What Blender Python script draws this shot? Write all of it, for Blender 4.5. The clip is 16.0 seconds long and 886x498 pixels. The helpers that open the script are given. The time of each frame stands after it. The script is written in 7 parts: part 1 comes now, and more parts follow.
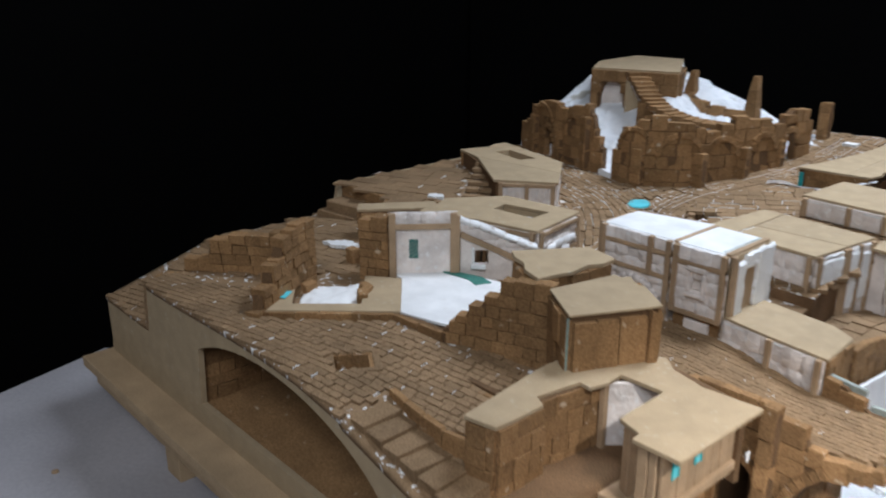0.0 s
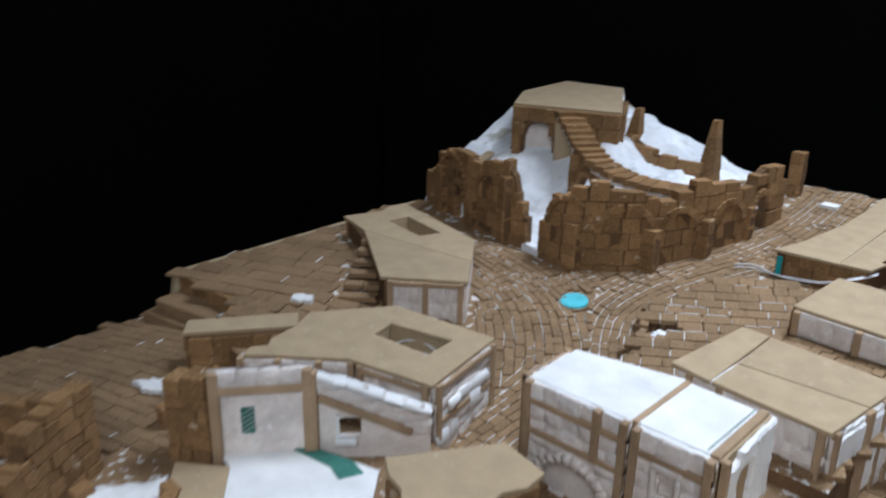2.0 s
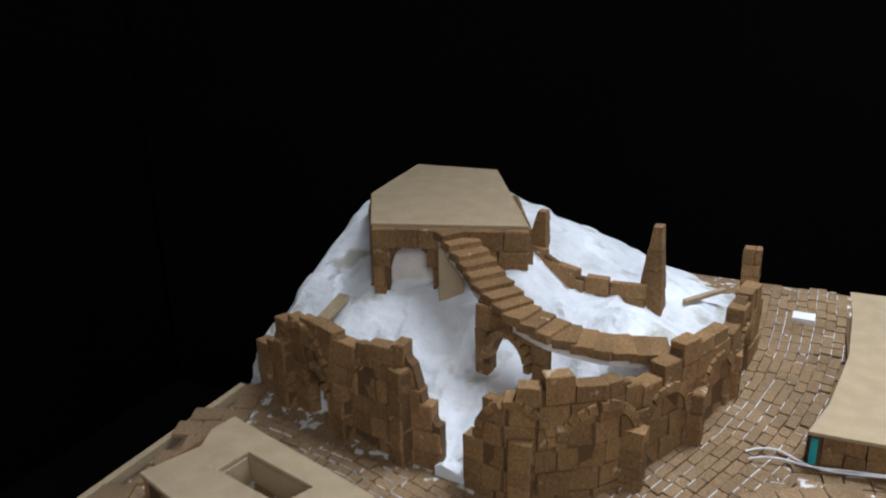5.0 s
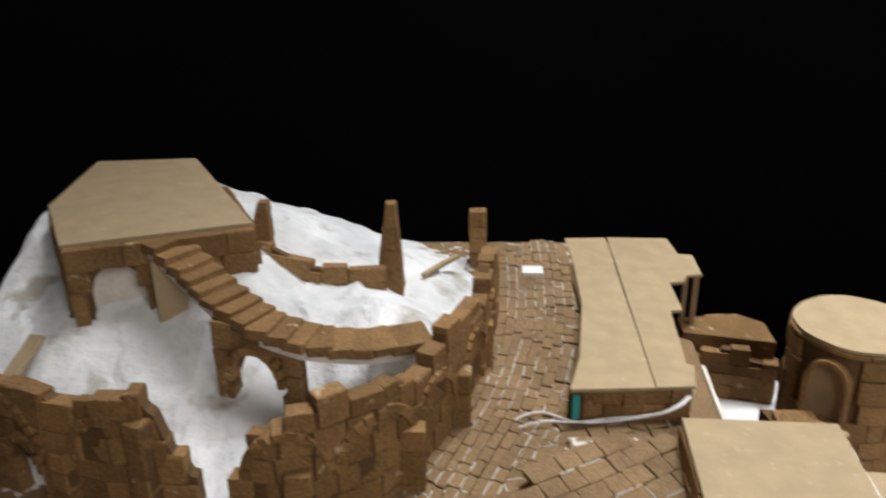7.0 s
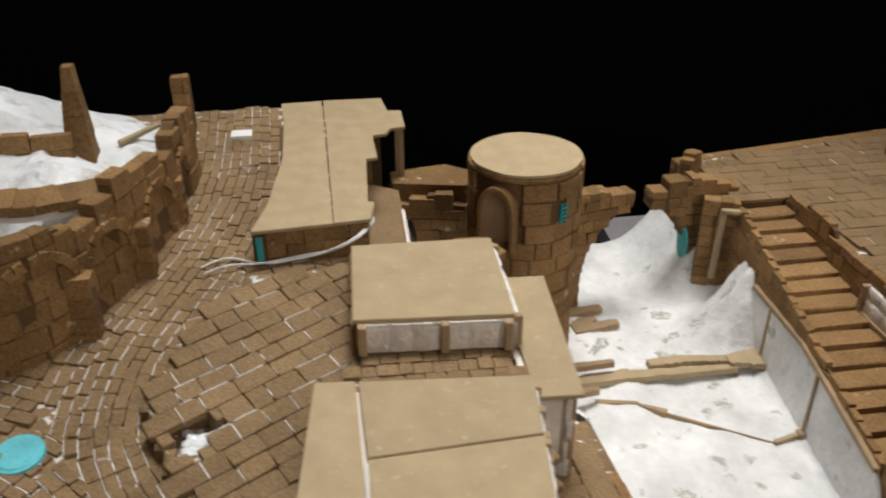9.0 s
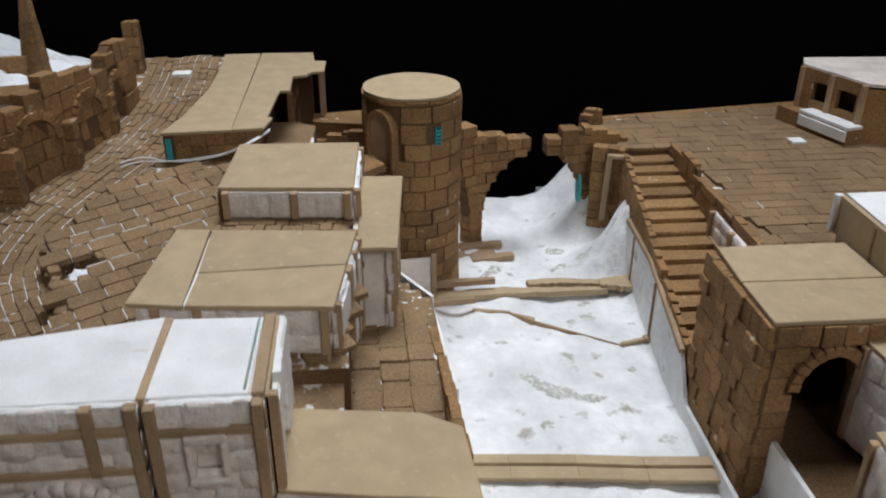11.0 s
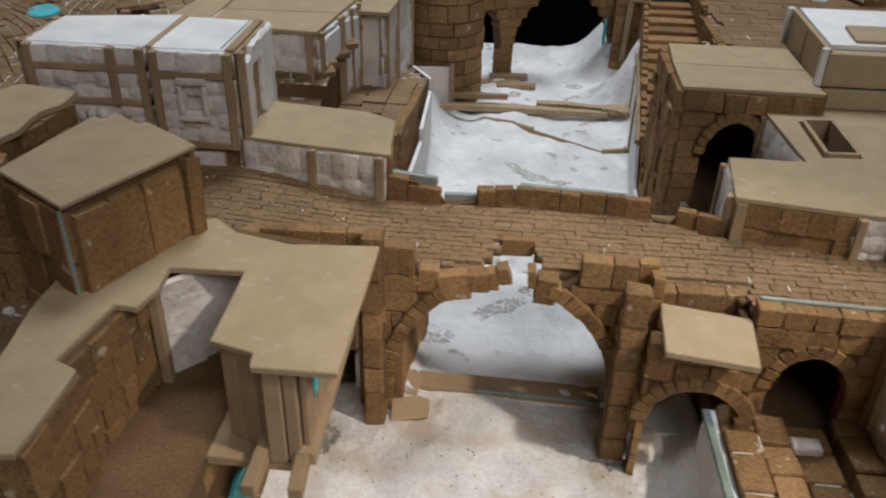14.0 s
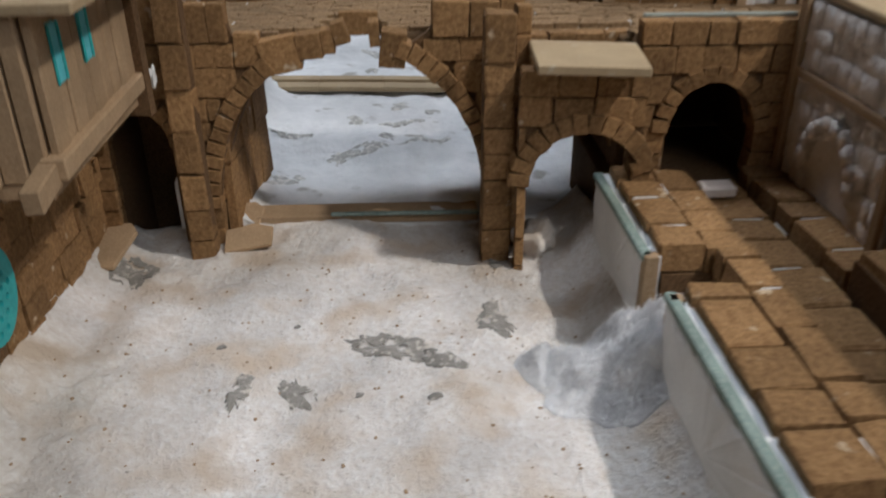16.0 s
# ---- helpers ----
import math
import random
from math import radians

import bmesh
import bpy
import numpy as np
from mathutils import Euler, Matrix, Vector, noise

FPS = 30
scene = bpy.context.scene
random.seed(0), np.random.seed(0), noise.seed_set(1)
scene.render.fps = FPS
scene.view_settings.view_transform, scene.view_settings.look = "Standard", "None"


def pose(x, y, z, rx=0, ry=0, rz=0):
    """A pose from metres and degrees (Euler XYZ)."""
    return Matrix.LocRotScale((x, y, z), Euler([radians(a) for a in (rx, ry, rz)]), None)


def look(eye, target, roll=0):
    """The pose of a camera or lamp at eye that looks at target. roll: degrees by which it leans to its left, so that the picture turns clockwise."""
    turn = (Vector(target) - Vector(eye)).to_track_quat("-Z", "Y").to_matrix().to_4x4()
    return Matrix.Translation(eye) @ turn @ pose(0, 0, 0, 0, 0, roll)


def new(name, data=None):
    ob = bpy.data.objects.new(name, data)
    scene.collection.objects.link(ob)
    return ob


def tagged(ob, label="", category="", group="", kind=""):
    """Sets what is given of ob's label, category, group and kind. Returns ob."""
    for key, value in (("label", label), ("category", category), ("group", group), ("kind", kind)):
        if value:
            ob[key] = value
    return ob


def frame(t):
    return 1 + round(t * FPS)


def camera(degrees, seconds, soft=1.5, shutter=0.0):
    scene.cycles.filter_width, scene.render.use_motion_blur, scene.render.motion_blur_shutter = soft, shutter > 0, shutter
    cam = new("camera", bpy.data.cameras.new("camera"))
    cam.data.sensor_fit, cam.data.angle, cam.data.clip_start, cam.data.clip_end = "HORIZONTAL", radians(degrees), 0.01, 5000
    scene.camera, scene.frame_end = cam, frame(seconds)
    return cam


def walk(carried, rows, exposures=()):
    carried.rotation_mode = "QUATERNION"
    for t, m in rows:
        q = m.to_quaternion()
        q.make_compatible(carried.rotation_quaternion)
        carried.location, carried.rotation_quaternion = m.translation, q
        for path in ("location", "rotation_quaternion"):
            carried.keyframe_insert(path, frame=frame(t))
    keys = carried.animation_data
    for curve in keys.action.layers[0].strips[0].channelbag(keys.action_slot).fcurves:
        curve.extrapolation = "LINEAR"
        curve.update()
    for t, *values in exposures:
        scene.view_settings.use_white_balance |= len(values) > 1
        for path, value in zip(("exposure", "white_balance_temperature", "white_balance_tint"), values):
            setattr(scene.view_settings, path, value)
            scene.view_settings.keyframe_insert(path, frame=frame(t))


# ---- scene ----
cam = camera(56.6, 16.0, soft=2.0, shutter=0.5)
METRES, EYE, TILT, LEAN, TURN = 1.6, 0.44, -19.0, 0.0, 48.0
ROWS = [
    (0.0, 0.0, 0.0, 0.0, 0.0, 0.0, -0.0),
    (0.5, 0.0151, 0.0445, 0.0246, 2.77, -0.68, -0.8),
    (1.0, 0.0369, 0.0831, 0.0443, 2.61, -0.66, -1.36),
    (1.5, 0.0423, 0.1187, 0.0529, 0.6, -1.47, -0.62),
    (2.0, 0.0351, 0.168, 0.0802, -4.91, -1.33, 0.62),
    (2.5, 0.025, 0.2096, 0.104, -10.04, -1.87, 2.98),
    (3.0, 0.0202, 0.235, 0.1199, -12.78, -2.6, 4.51),
    (3.5, 0.029, 0.2679, 0.1312, -13.58, -2.51, 4.79),
    (6.0, 0.022, 0.4249, 0.1991, -30.67, -4.28, 11.45),
    (6.5, 0.0221, 0.4298, 0.2002, -37.62, -6.3, 12.95),
    (7.0, 0.0317, 0.4245, 0.1965, -43.16, -9.66, 14.28),
    (7.5, 0.0435, 0.4153, 0.1867, -47.98, -13.04, 14.99),
    (8.0, 0.0501, 0.4053, 0.1763, -52.03, -15.59, 15.42),
    (8.5, 0.0494, 0.3937, 0.1615, -54.91, -18.42, 16.1),
    (9.0, 0.0571, 0.3633, 0.1507, -55.52, -18.89, 16.02),
    (9.5, 0.0626, 0.3302, 0.1343, -55.03, -18.83, 15.96),
    (12.0, 0.0088, 0.2169, 0.0535, -49.48, -13.68, 13.33),
    (12.5, 0.0034, 0.1949, 0.0377, -47.91, -14.27, 12.43),
    (13.0, -0.0018, 0.1797, 0.0217, -46.64, -15.91, 12.28),
    (13.5, -0.0046, 0.1645, 0.0119, -44.69, -17.15, 12.09),
    (14.0, -0.0004, 0.1457, 0.0031, -41.84, -17.63, 11.56),
    (14.5, 0.0126, 0.126, -0.0074, -42.58, -17.26, 12.31),
    (15.0, 0.0157, 0.1307, -0.047, -44.08, -16.83, 13.31),
    (15.5, 0.0141, 0.1423, -0.077, -47.93, -16.75, 14.83),
    (16.0, 0.0152, 0.1697, -0.0997, -50.33, -16.21, 15.29),
]
walk(cam, [(t, pose(0, 0, EYE, TILT, LEAN, TURN) @ pose(METRES * x, METRES * y, METRES * z, 90 + pitch, roll, yaw)) for t, x, y, z, yaw, pitch, roll in ROWS],
     exposures=[(0.0, 0.15, 5600, 10), (3.5, 0.1, 5400, 10), (6.5, 0.12, 6450, 10), (8.5, -0.08, 7000, 10), (9.5, -0.22, 6600, 10), (12.0, -0.35, 6000, 10), (14.0, -0.65, 6100, 10), (16.0, -0.95, 5850, 10)])

# ---- light: two large panels in a dark room, a hooded one over the river and one before the model ----
world = bpy.data.worlds.new("room_air")
scene.world = world
world.use_nodes = True
world.node_tree.nodes["Background"].inputs[0].default_value = (0.8, 0.9, 1.0, 1)
world.node_tree.nodes["Background"].inputs[1].default_value = 0.02
lamp_data = bpy.data.lights.new("ceiling_panel", "AREA")
lamp_data.shape, lamp_data.size, lamp_data.size_y = "RECTANGLE", 0.7, 0.7
lamp_data.energy, lamp_data.color = 5.5, (0.97, 0.98, 1.0)
lamp_data.spread = radians(66)
lamp = new("ceiling_panel", lamp_data)
lamp.matrix_world = look((-0.15, 1.4, 1.75), (-0.2, 0.92, 0.05))
top_data = bpy.data.lights.new("overhead_panel", "AREA")
top_data.shape, top_data.size, top_data.size_y = "RECTANGLE", 1.0, 1.0
top_data.energy, top_data.color = 17.0, (1.0, 0.96, 0.91)
top_lamp = new("overhead_panel", top_data)
top_lamp.matrix_world = look((0.45, -0.75, 1.5), (-0.4, 0.8, 0.1))
# a warm desk lamp on the low court
desk_data = bpy.data.lights.new("desk_lamp", "SPOT")
desk_data.energy, desk_data.color = 66.0, (1.0, 0.88, 0.74)
desk_data.spot_size, desk_data.spot_blend, desk_data.shadow_soft_size = radians(27), 0.9, 0.03
desk = new("desk_lamp", desk_data)
desk.matrix_world = look((0.56, 0.14, 1.04), (-0.14, 0.45, 0.0))

# ---- materials ----


def nodes_of(name):
    m = bpy.data.materials.new(name)
    m.use_nodes = True
    t = m.node_tree
    return m, t.nodes, t.links, t.nodes["Principled BSDF"]


def surface(name, dark, light, grain=900.0, stain=30.0, rough=0.85, bump=0.3, vary=0.0, fleck=None, flecks=0.6, depth=0.0006, blur=0.05, spread=3.1, cloud=1.0):
    """A procedural surface: grain between two colours, broad stains, a shade of its own for each piece, flecks of a third colour."""
    m, n, l, p = nodes_of(name)
    geo = n.new("ShaderNodeNewGeometry")
    fine = n.new("ShaderNodeTexNoise")
    fine.inputs["Scale"].default_value, fine.inputs["Detail"].default_value, fine.inputs["Roughness"].default_value = grain, 5, 0.65
    broad = n.new("ShaderNodeTexNoise")
    broad.inputs["Scale"].default_value, broad.inputs["Detail"].default_value = stain, 4
    l.new(geo.outputs["Position"], fine.inputs["Vector"])
    l.new(geo.outputs["Position"], broad.inputs["Vector"])
    mix = n.new("ShaderNodeMix")
    mix.data_type = "RGBA"
    mix.inputs[6].default_value, mix.inputs[7].default_value = (*dark, 1), (*light, 1)
    ramp = n.new("ShaderNodeMapRange")
    ramp.inputs[1].default_value, ramp.inputs[2].default_value = 0.3, 0.7
    l.new(fine.outputs["Fac"], ramp.inputs[0])
    l.new(ramp.outputs[0], mix.inputs[0])
    hsv = n.new("ShaderNodeHueSaturation")
    l.new(mix.outputs[2], hsv.inputs["Color"])
    info = n.new("ShaderNodeObjectInfo")
    add = n.new("ShaderNodeMath")
    add.operation = "ADD"
    l.new(info.outputs["Random"], add.inputs[0])
    l.new(geo.outputs["Random Per Island"], add.inputs[1])
    wrap = n.new("ShaderNodeMath")
    wrap.operation = "FRACT"
    l.new(add.outputs[0], wrap.inputs[0])
    one = n.new("ShaderNodeMapRange")
    one.inputs[3].default_value, one.inputs[4].default_value = 1 - vary, 1 + vary
    l.new(wrap.outputs[0], one.inputs[0])
    two = n.new("ShaderNodeMapRange")
    two.inputs[1].default_value, two.inputs[2].default_value, two.inputs[3].default_value, two.inputs[4].default_value = 0.3, 0.7, 1 - 0.18 * cloud, 1 + 0.14 * cloud
    l.new(broad.outputs["Fac"], two.inputs[0])
    mul = n.new("ShaderNodeMath")
    mul.operation = "MULTIPLY"
    l.new(one.outputs[0], mul.inputs[0])
    l.new(two.outputs[0], mul.inputs[1])
    l.new(mul.outputs[0], hsv.inputs["Value"])
    colour = hsv.outputs["Color"]
    if fleck:
        spot = n.new("ShaderNodeTexNoise")
        spot.inputs["Scale"].default_value, spot.inputs["Detail"].default_value = stain * spread, 6
        l.new(geo.outputs["Position"], spot.inputs["Vector"])
        cut = n.new("ShaderNodeMapRange")
        cut.inputs[1].default_value, cut.inputs[2].default_value = flecks, flecks + blur
        l.new(spot.outputs["Fac"], cut.inputs[0])
        top = n.new("ShaderNodeMix")
        top.data_type = "RGBA"
        top.inputs[7].default_value = (*fleck, 1)
        l.new(cut.outputs[0], top.inputs[0])
        l.new(colour, top.inputs[6])
        colour = top.outputs[2]
    l.new(colour, p.inputs["Base Color"])
    p.inputs["Roughness"].default_value = rough
    p.inputs["Specular IOR Level"].default_value = 0.25
    if bump:
        b = n.new("ShaderNodeBump")
        b.inputs["Strength"].default_value, b.inputs["Distance"].default_value = bump, depth
        l.new(fine.outputs["Fac"], b.inputs["Height"])
        l.new(b.outputs["Normal"], p.inputs["Normal"])
    return m


CORK = surface("cork", (0.185, 0.1, 0.042), (0.38, 0.228, 0.1), 480, 30, 0.92, 0.8, 0.2, (0.56, 0.44, 0.3), 0.66, 0.0014, 0.06)
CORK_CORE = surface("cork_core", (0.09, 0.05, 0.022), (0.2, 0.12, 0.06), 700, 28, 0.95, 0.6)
PAVER = surface("cork_paver", (0.165, 0.1, 0.05), (0.35, 0.238, 0.13), 620, 22, 0.9, 0.8, 0.1, depth=0.001)
BED = surface("paving_bed", (0.19, 0.12, 0.062), (0.33, 0.22, 0.12), 600, 48, 0.95, 0.4, 0, (0.8, 0.8, 0.78), 0.6)
JOINT = surface("white_jointed_bed", (0.19, 0.12, 0.062), (0.33, 0.22, 0.12), 600, 40, 0.95, 0.4, 0, (0.7, 0.68, 0.64), 0.56)
BOARD = surface("greyboard", (0.385, 0.292, 0.175), (0.465, 0.358, 0.22), 1100, 60, 0.8, 0.4, 0.06, (0.48, 0.41, 0.295), 0.62, 0.0005, 0.15, 3.0, 0.5)
STRIP = surface("card_strip", (0.33, 0.225, 0.13), (0.45, 0.325, 0.2), 900, 40, 0.88, 0.3, 0.12)
PLASTER = surface("white_plaster_stone", (0.74, 0.66, 0.595), (0.86, 0.8, 0.745), 170, 45, 0.7, 0.9, 0.04, (0.9, 0.87, 0.84), 0.56, 0.0025, 0.15)
PANEL = surface("plaster_backing", (0.72, 0.64, 0.575), (0.82, 0.755, 0.695), 300, 40, 0.88, 0.6)
FOAM = surface("white_foam", (0.78, 0.78, 0.76), (0.86, 0.86, 0.85), 700, 35, 0.8, 0.4, 0.03, (0.66, 0.62, 0.55), 0.66, 0.0006, 0.12, 3.1, 0.6)
SNOW = surface("white_plaster_bed", (0.72, 0.725, 0.72), (0.85, 0.85, 0.84), 90, 16, 0.7, 0.8, 0, (0.42, 0.4, 0.36), 0.62, 0.004, 0.09)
HILL = surface("white_foam_rock", (0.76, 0.79, 0.82), (0.87, 0.88, 0.89), 90, 20, 0.7, 0.6, 0, (0.46, 0.44, 0.38), 0.575, 0.004, 0.1, 1.2)
SAND = surface("sandy_plaster", (0.7, 0.65, 0.59), (0.88, 0.865, 0.84), 330, 22, 0.9, 0.9, 0, (0.64, 0.54, 0.43), 0.49, 0.0028, 0.2, 1.5)
COTTON = surface("white_cotton", (0.92, 0.93, 0.95), (0.97, 0.975, 0.98), 420, 60, 1.0, 0.8, 0, depth=0.0012)
wool = COTTON.node_tree.nodes["Principled BSDF"].inputs
wool["Specular IOR Level"].default_value, wool["Subsurface Weight"].default_value, wool["Subsurface Scale"].default_value = 0.0, 0.1, 0.001
wool["Subsurface Radius"].default_value = (1.0, 1.0, 1.0)
TEAL = surface("teal_plastic", (0.03, 0.34, 0.36), (0.06, 0.46, 0.47), 400, 40, 0.5, 0.15)
TURQ = surface("turquoise_disc", (0.1, 0.52, 0.6), (0.17, 0.62, 0.7), 400, 60, 0.5, 0.15)
GREEN = surface("green_edge", (0.16, 0.24, 0.21), (0.34, 0.4, 0.36), 500, 60, 0.7, 0.2)
PALE = surface("pale_green_foam", (0.26, 0.3, 0.27), (0.4, 0.44, 0.4), 500, 60, 0.7, 0.3)
MOSS = surface("dark_green_card", (0.03, 0.12, 0.1), (0.07, 0.22, 0.18), 500, 60, 0.7, 0.2)
TEALCARD = surface("green_card", (0.035, 0.15, 0.115), (0.09, 0.25, 0.2), 500, 60, 0.8, 0.2)
WASH = surface("grey_wash", (0.36, 0.355, 0.33), (0.58, 0.57, 0.53), 500, 70, 0.8, 0.5, 0, (0.7, 0.68, 0.63), 0.5, 0.0006, 0.1, 4.0)
PUDDLE = surface("bare_grey_patch", (0.2, 0.19, 0.17), (0.36, 0.34, 0.31), 500, 70, 0.8, 0.5, 0, (0.62, 0.58, 0.52), 0.56, 0.0006, 0.1, 4.0)
WIRE = surface("white_wire", (0.7, 0.7, 0.7), (0.8, 0.8, 0.8), 400, 40, 0.4, 0.0)
BLACK = surface("black_cloth", (0.0042, 0.0042, 0.0044), (0.0056, 0.0056, 0.006), 300, 3, 1.0, 0.2)
ROOM = surface("bounce_paint", (0.5, 0.5, 0.49), (0.56, 0.56, 0.55), 40, 1.5, 0.9, 0.1)
TABLE = surface("white_table", (0.36, 0.345, 0.36), (0.43, 0.415, 0.425), 200, 6, 0.5, 0.1)
WOOD = surface("pale_wood", (0.4, 0.28, 0.16), (0.52, 0.39, 0.24), 600, 20, 0.8, 0.3)
CARPET = surface("dark_carpet", (0.008, 0.008, 0.009), (0.014, 0.014, 0.015), 300, 3, 1.0, 0.2)
# near-black: shade inside openings put into the colour; also the tower's window bars
DARK = surface("inner_shade_and_bars", (0.03, 0.02, 0.012), (0.06, 0.04, 0.025), 500, 30, 0.95, 0.2)

# ---- builders ----
rnd = random.Random(7)


def origin_of(ob):
    o = Vector((0, 0, 0))
    while ob:
        o += ob.location
        ob = ob.parent
    return o


def part(name, bm, material, parent=None, label="", smooth=False):
    """One mesh object, its bmesh in world places, under a thing or a part."""
    me = bpy.data.meshes.new(name)
    if parent:
        bmesh.ops.translate(bm, verts=bm.verts, vec=-origin_of(parent))
    bm.normal_update()
    bm.to_mesh(me)
    bm.free()
    me.materials.append(material)
    if smooth:
        me.polygons.foreach_set("use_smooth", [True] * len(me.polygons))
    ob = new(name, me)
    ob.parent = parent
    if label:
        tagged(ob, label)
    return ob


def thing(name, place, label, category, group="", kind=""):
    ob = new(name)
    ob.location = place
    ob.empty_display_size = 0.01
    return tagged(ob, label, category, group, kind)


def unit_block(seed, bevel, rough):
    r = random.Random(seed)
    bm = bmesh.new()
    bmesh.ops.create_cube(bm, size=1)
    if rough > 0.08:
        bmesh.ops.subdivide_edges(bm, edges=bm.edges[:], cuts=1, use_grid_fill=True)
        for v in bm.verts:
            v.co = v.co.lerp(v.co.normalized() * 0.7, 0.06) * 1.02 + Vector([r.uniform(-rough, rough) * 0.6 for _ in range(3)])
        me = bpy.data.meshes.new("block")
        bm.to_mesh(me)
        bm.free()
        me.polygons.foreach_set("use_smooth", [True] * len(me.polygons))
        return me
    bmesh.ops.bevel(bm, geom=bm.edges[:], offset=bevel, segments=1, affect="EDGES")
    for v in bm.verts:
        v.co += Vector([r.uniform(-rough, rough) for _ in range(3)])
    me = bpy.data.meshes.new("block")
    bm.to_mesh(me)
    bm.free()
    return me


BLOCKS = {}


def block_mesh(kind, material):
    key = (kind, material.name)
    if key not in BLOCKS:
        made = []
        for i in range(6):
            me = unit_block(i + 11 * len(BLOCKS), {"stone": 0.05, "paver": 0.06, "lump": 0.13}[kind], {"stone": 0.035, "paver": 0.03, "lump": 0.09}[kind])
            me.materials.append(material)
            made.append(me)
        BLOCKS[key] = made
    return BLOCKS[key]


def set_blocks(parent, name, kind, material, mats, limit=300, near=None):
    """Lays blocks at the given poses as parts of parent; those past the limit, the farthest from near, are joined."""
    if near:
        mats = sorted(mats, key=lambda m: (m.translation.x - near[0]) ** 2 + (m.translation.y - near[1]) ** 2)
    shift = Matrix.Translation(-origin_of(parent)) if parent else Matrix()
    meshes = block_mesh(kind, material)
    for m in mats[:limit]:
        ob = new(name, rnd.choice(meshes))
        ob.parent = parent
        ob.matrix_basis = shift @ m
    rest = mats[limit:]
    if rest:
        verts, faces = [], []
        for m in rest:
            me = rnd.choice(meshes)
            k = len(verts)
            mm = shift @ m
            verts += [mm @ v.co for v in me.vertices]
            faces += [[k + i for i in p.vertices] for p in me.polygons]
        me = bpy.data.meshes.new(name + "_rest")
        me.from_pydata(verts, [], faces)
        me.materials.append(material)
        ob = new("far_" + name + "s", me)
        ob.parent = parent
        tagged(ob, kind="stuff")


def box_at(bm, lo, hi):
    m = Matrix.LocRotScale([(a + b) / 2 for a, b in zip(lo, hi)], None, [b - a for a, b in zip(lo, hi)])
    return bmesh.ops.create_cube(bm, size=1, matrix=m)["verts"]


def soften(bm, w=0.0006):
    bmesh.ops.bevel(bm, geom=[e for e in bm.edges if len(e.link_faces) == 2 and e.calc_face_angle(0) > 0.5], offset=w, segments=1, affect="EDGES", clamp_overlap=True)


def bar(name, a, b, w, h, material, parent, label="", up=(0, 0, 1)):
    """A straight strip with a worn edge from a to b, w wide and h deep along up."""
    a, b = Vector(a), Vector(b)
    d = (b - a).normalized()
    u = Vector(up)
    s = d.cross(u)
    if s.length < 1e-4:
        s = Vector((1, 0, 0))
    s.normalize()
    u = s.cross(d)
    bm = bmesh.new()
    m = Matrix((( *d, 0), (*s, 0), (*u, 0), (0, 0, 0, 1))).transposed()
    m.translation = (a + b) / 2
    bmesh.ops.create_cube(bm, size=1, matrix=m @ Matrix.Diagonal(((b - a).length, w, h, 1)))
    soften(bm, 0.0005)
    return part(name, bm, material, parent, label)


def prism(bm, outline, z0, z1, holes=()):
    """An upright prism on a plan outline, with holes through it."""
    from mathutils.geometry import tessellate_polygon
    loops = [[Vector((x, y, 0)) for x, y in o] for o in (outline, *holes)]
    flat = [v for o in loops for v in o]
    low = [bm.verts.new((v.x, v.y, z0)) for v in flat]
    high = [bm.verts.new((v.x, v.y, z1)) for v in flat]
    for tri in tessellate_polygon(loops):
        bm.faces.new([high[i] for i in tri])
        bm.faces.new([low[i] for i in reversed(tri)])
    k = 0
    for o in loops:
        for i in range(len(o)):
            a, b = k + i, k + (i + 1) % len(o)
            bm.faces.new((low[a], low[b], high[b], high[a]))
        k += len(o)
    bmesh.ops.recalc_face_normals(bm, faces=bm.faces[:])


def board(name, outline, z, material, parent=None, label="", th=0.0035, holes=()):
    bm = bmesh.new()
    prism(bm, outline, z, z + th, holes)
    bmesh.ops.dissolve_limit(bm, angle_limit=0.02, verts=bm.verts[:], edges=bm.edges[:]) if not holes else None
    soften(bm, 0.0005)
    return part(name, bm, material, parent, label)


def inside(x, y, poly):
    c = False
    for i in range(len(poly)):
        (x1, y1), (x2, y2) = poly[i - 1], poly[i]
        if (y1 > y) != (y2 > y) and x < (x2 - x1) * (y - y1) / (y2 - y1) + x1:
            c = not c
    return c


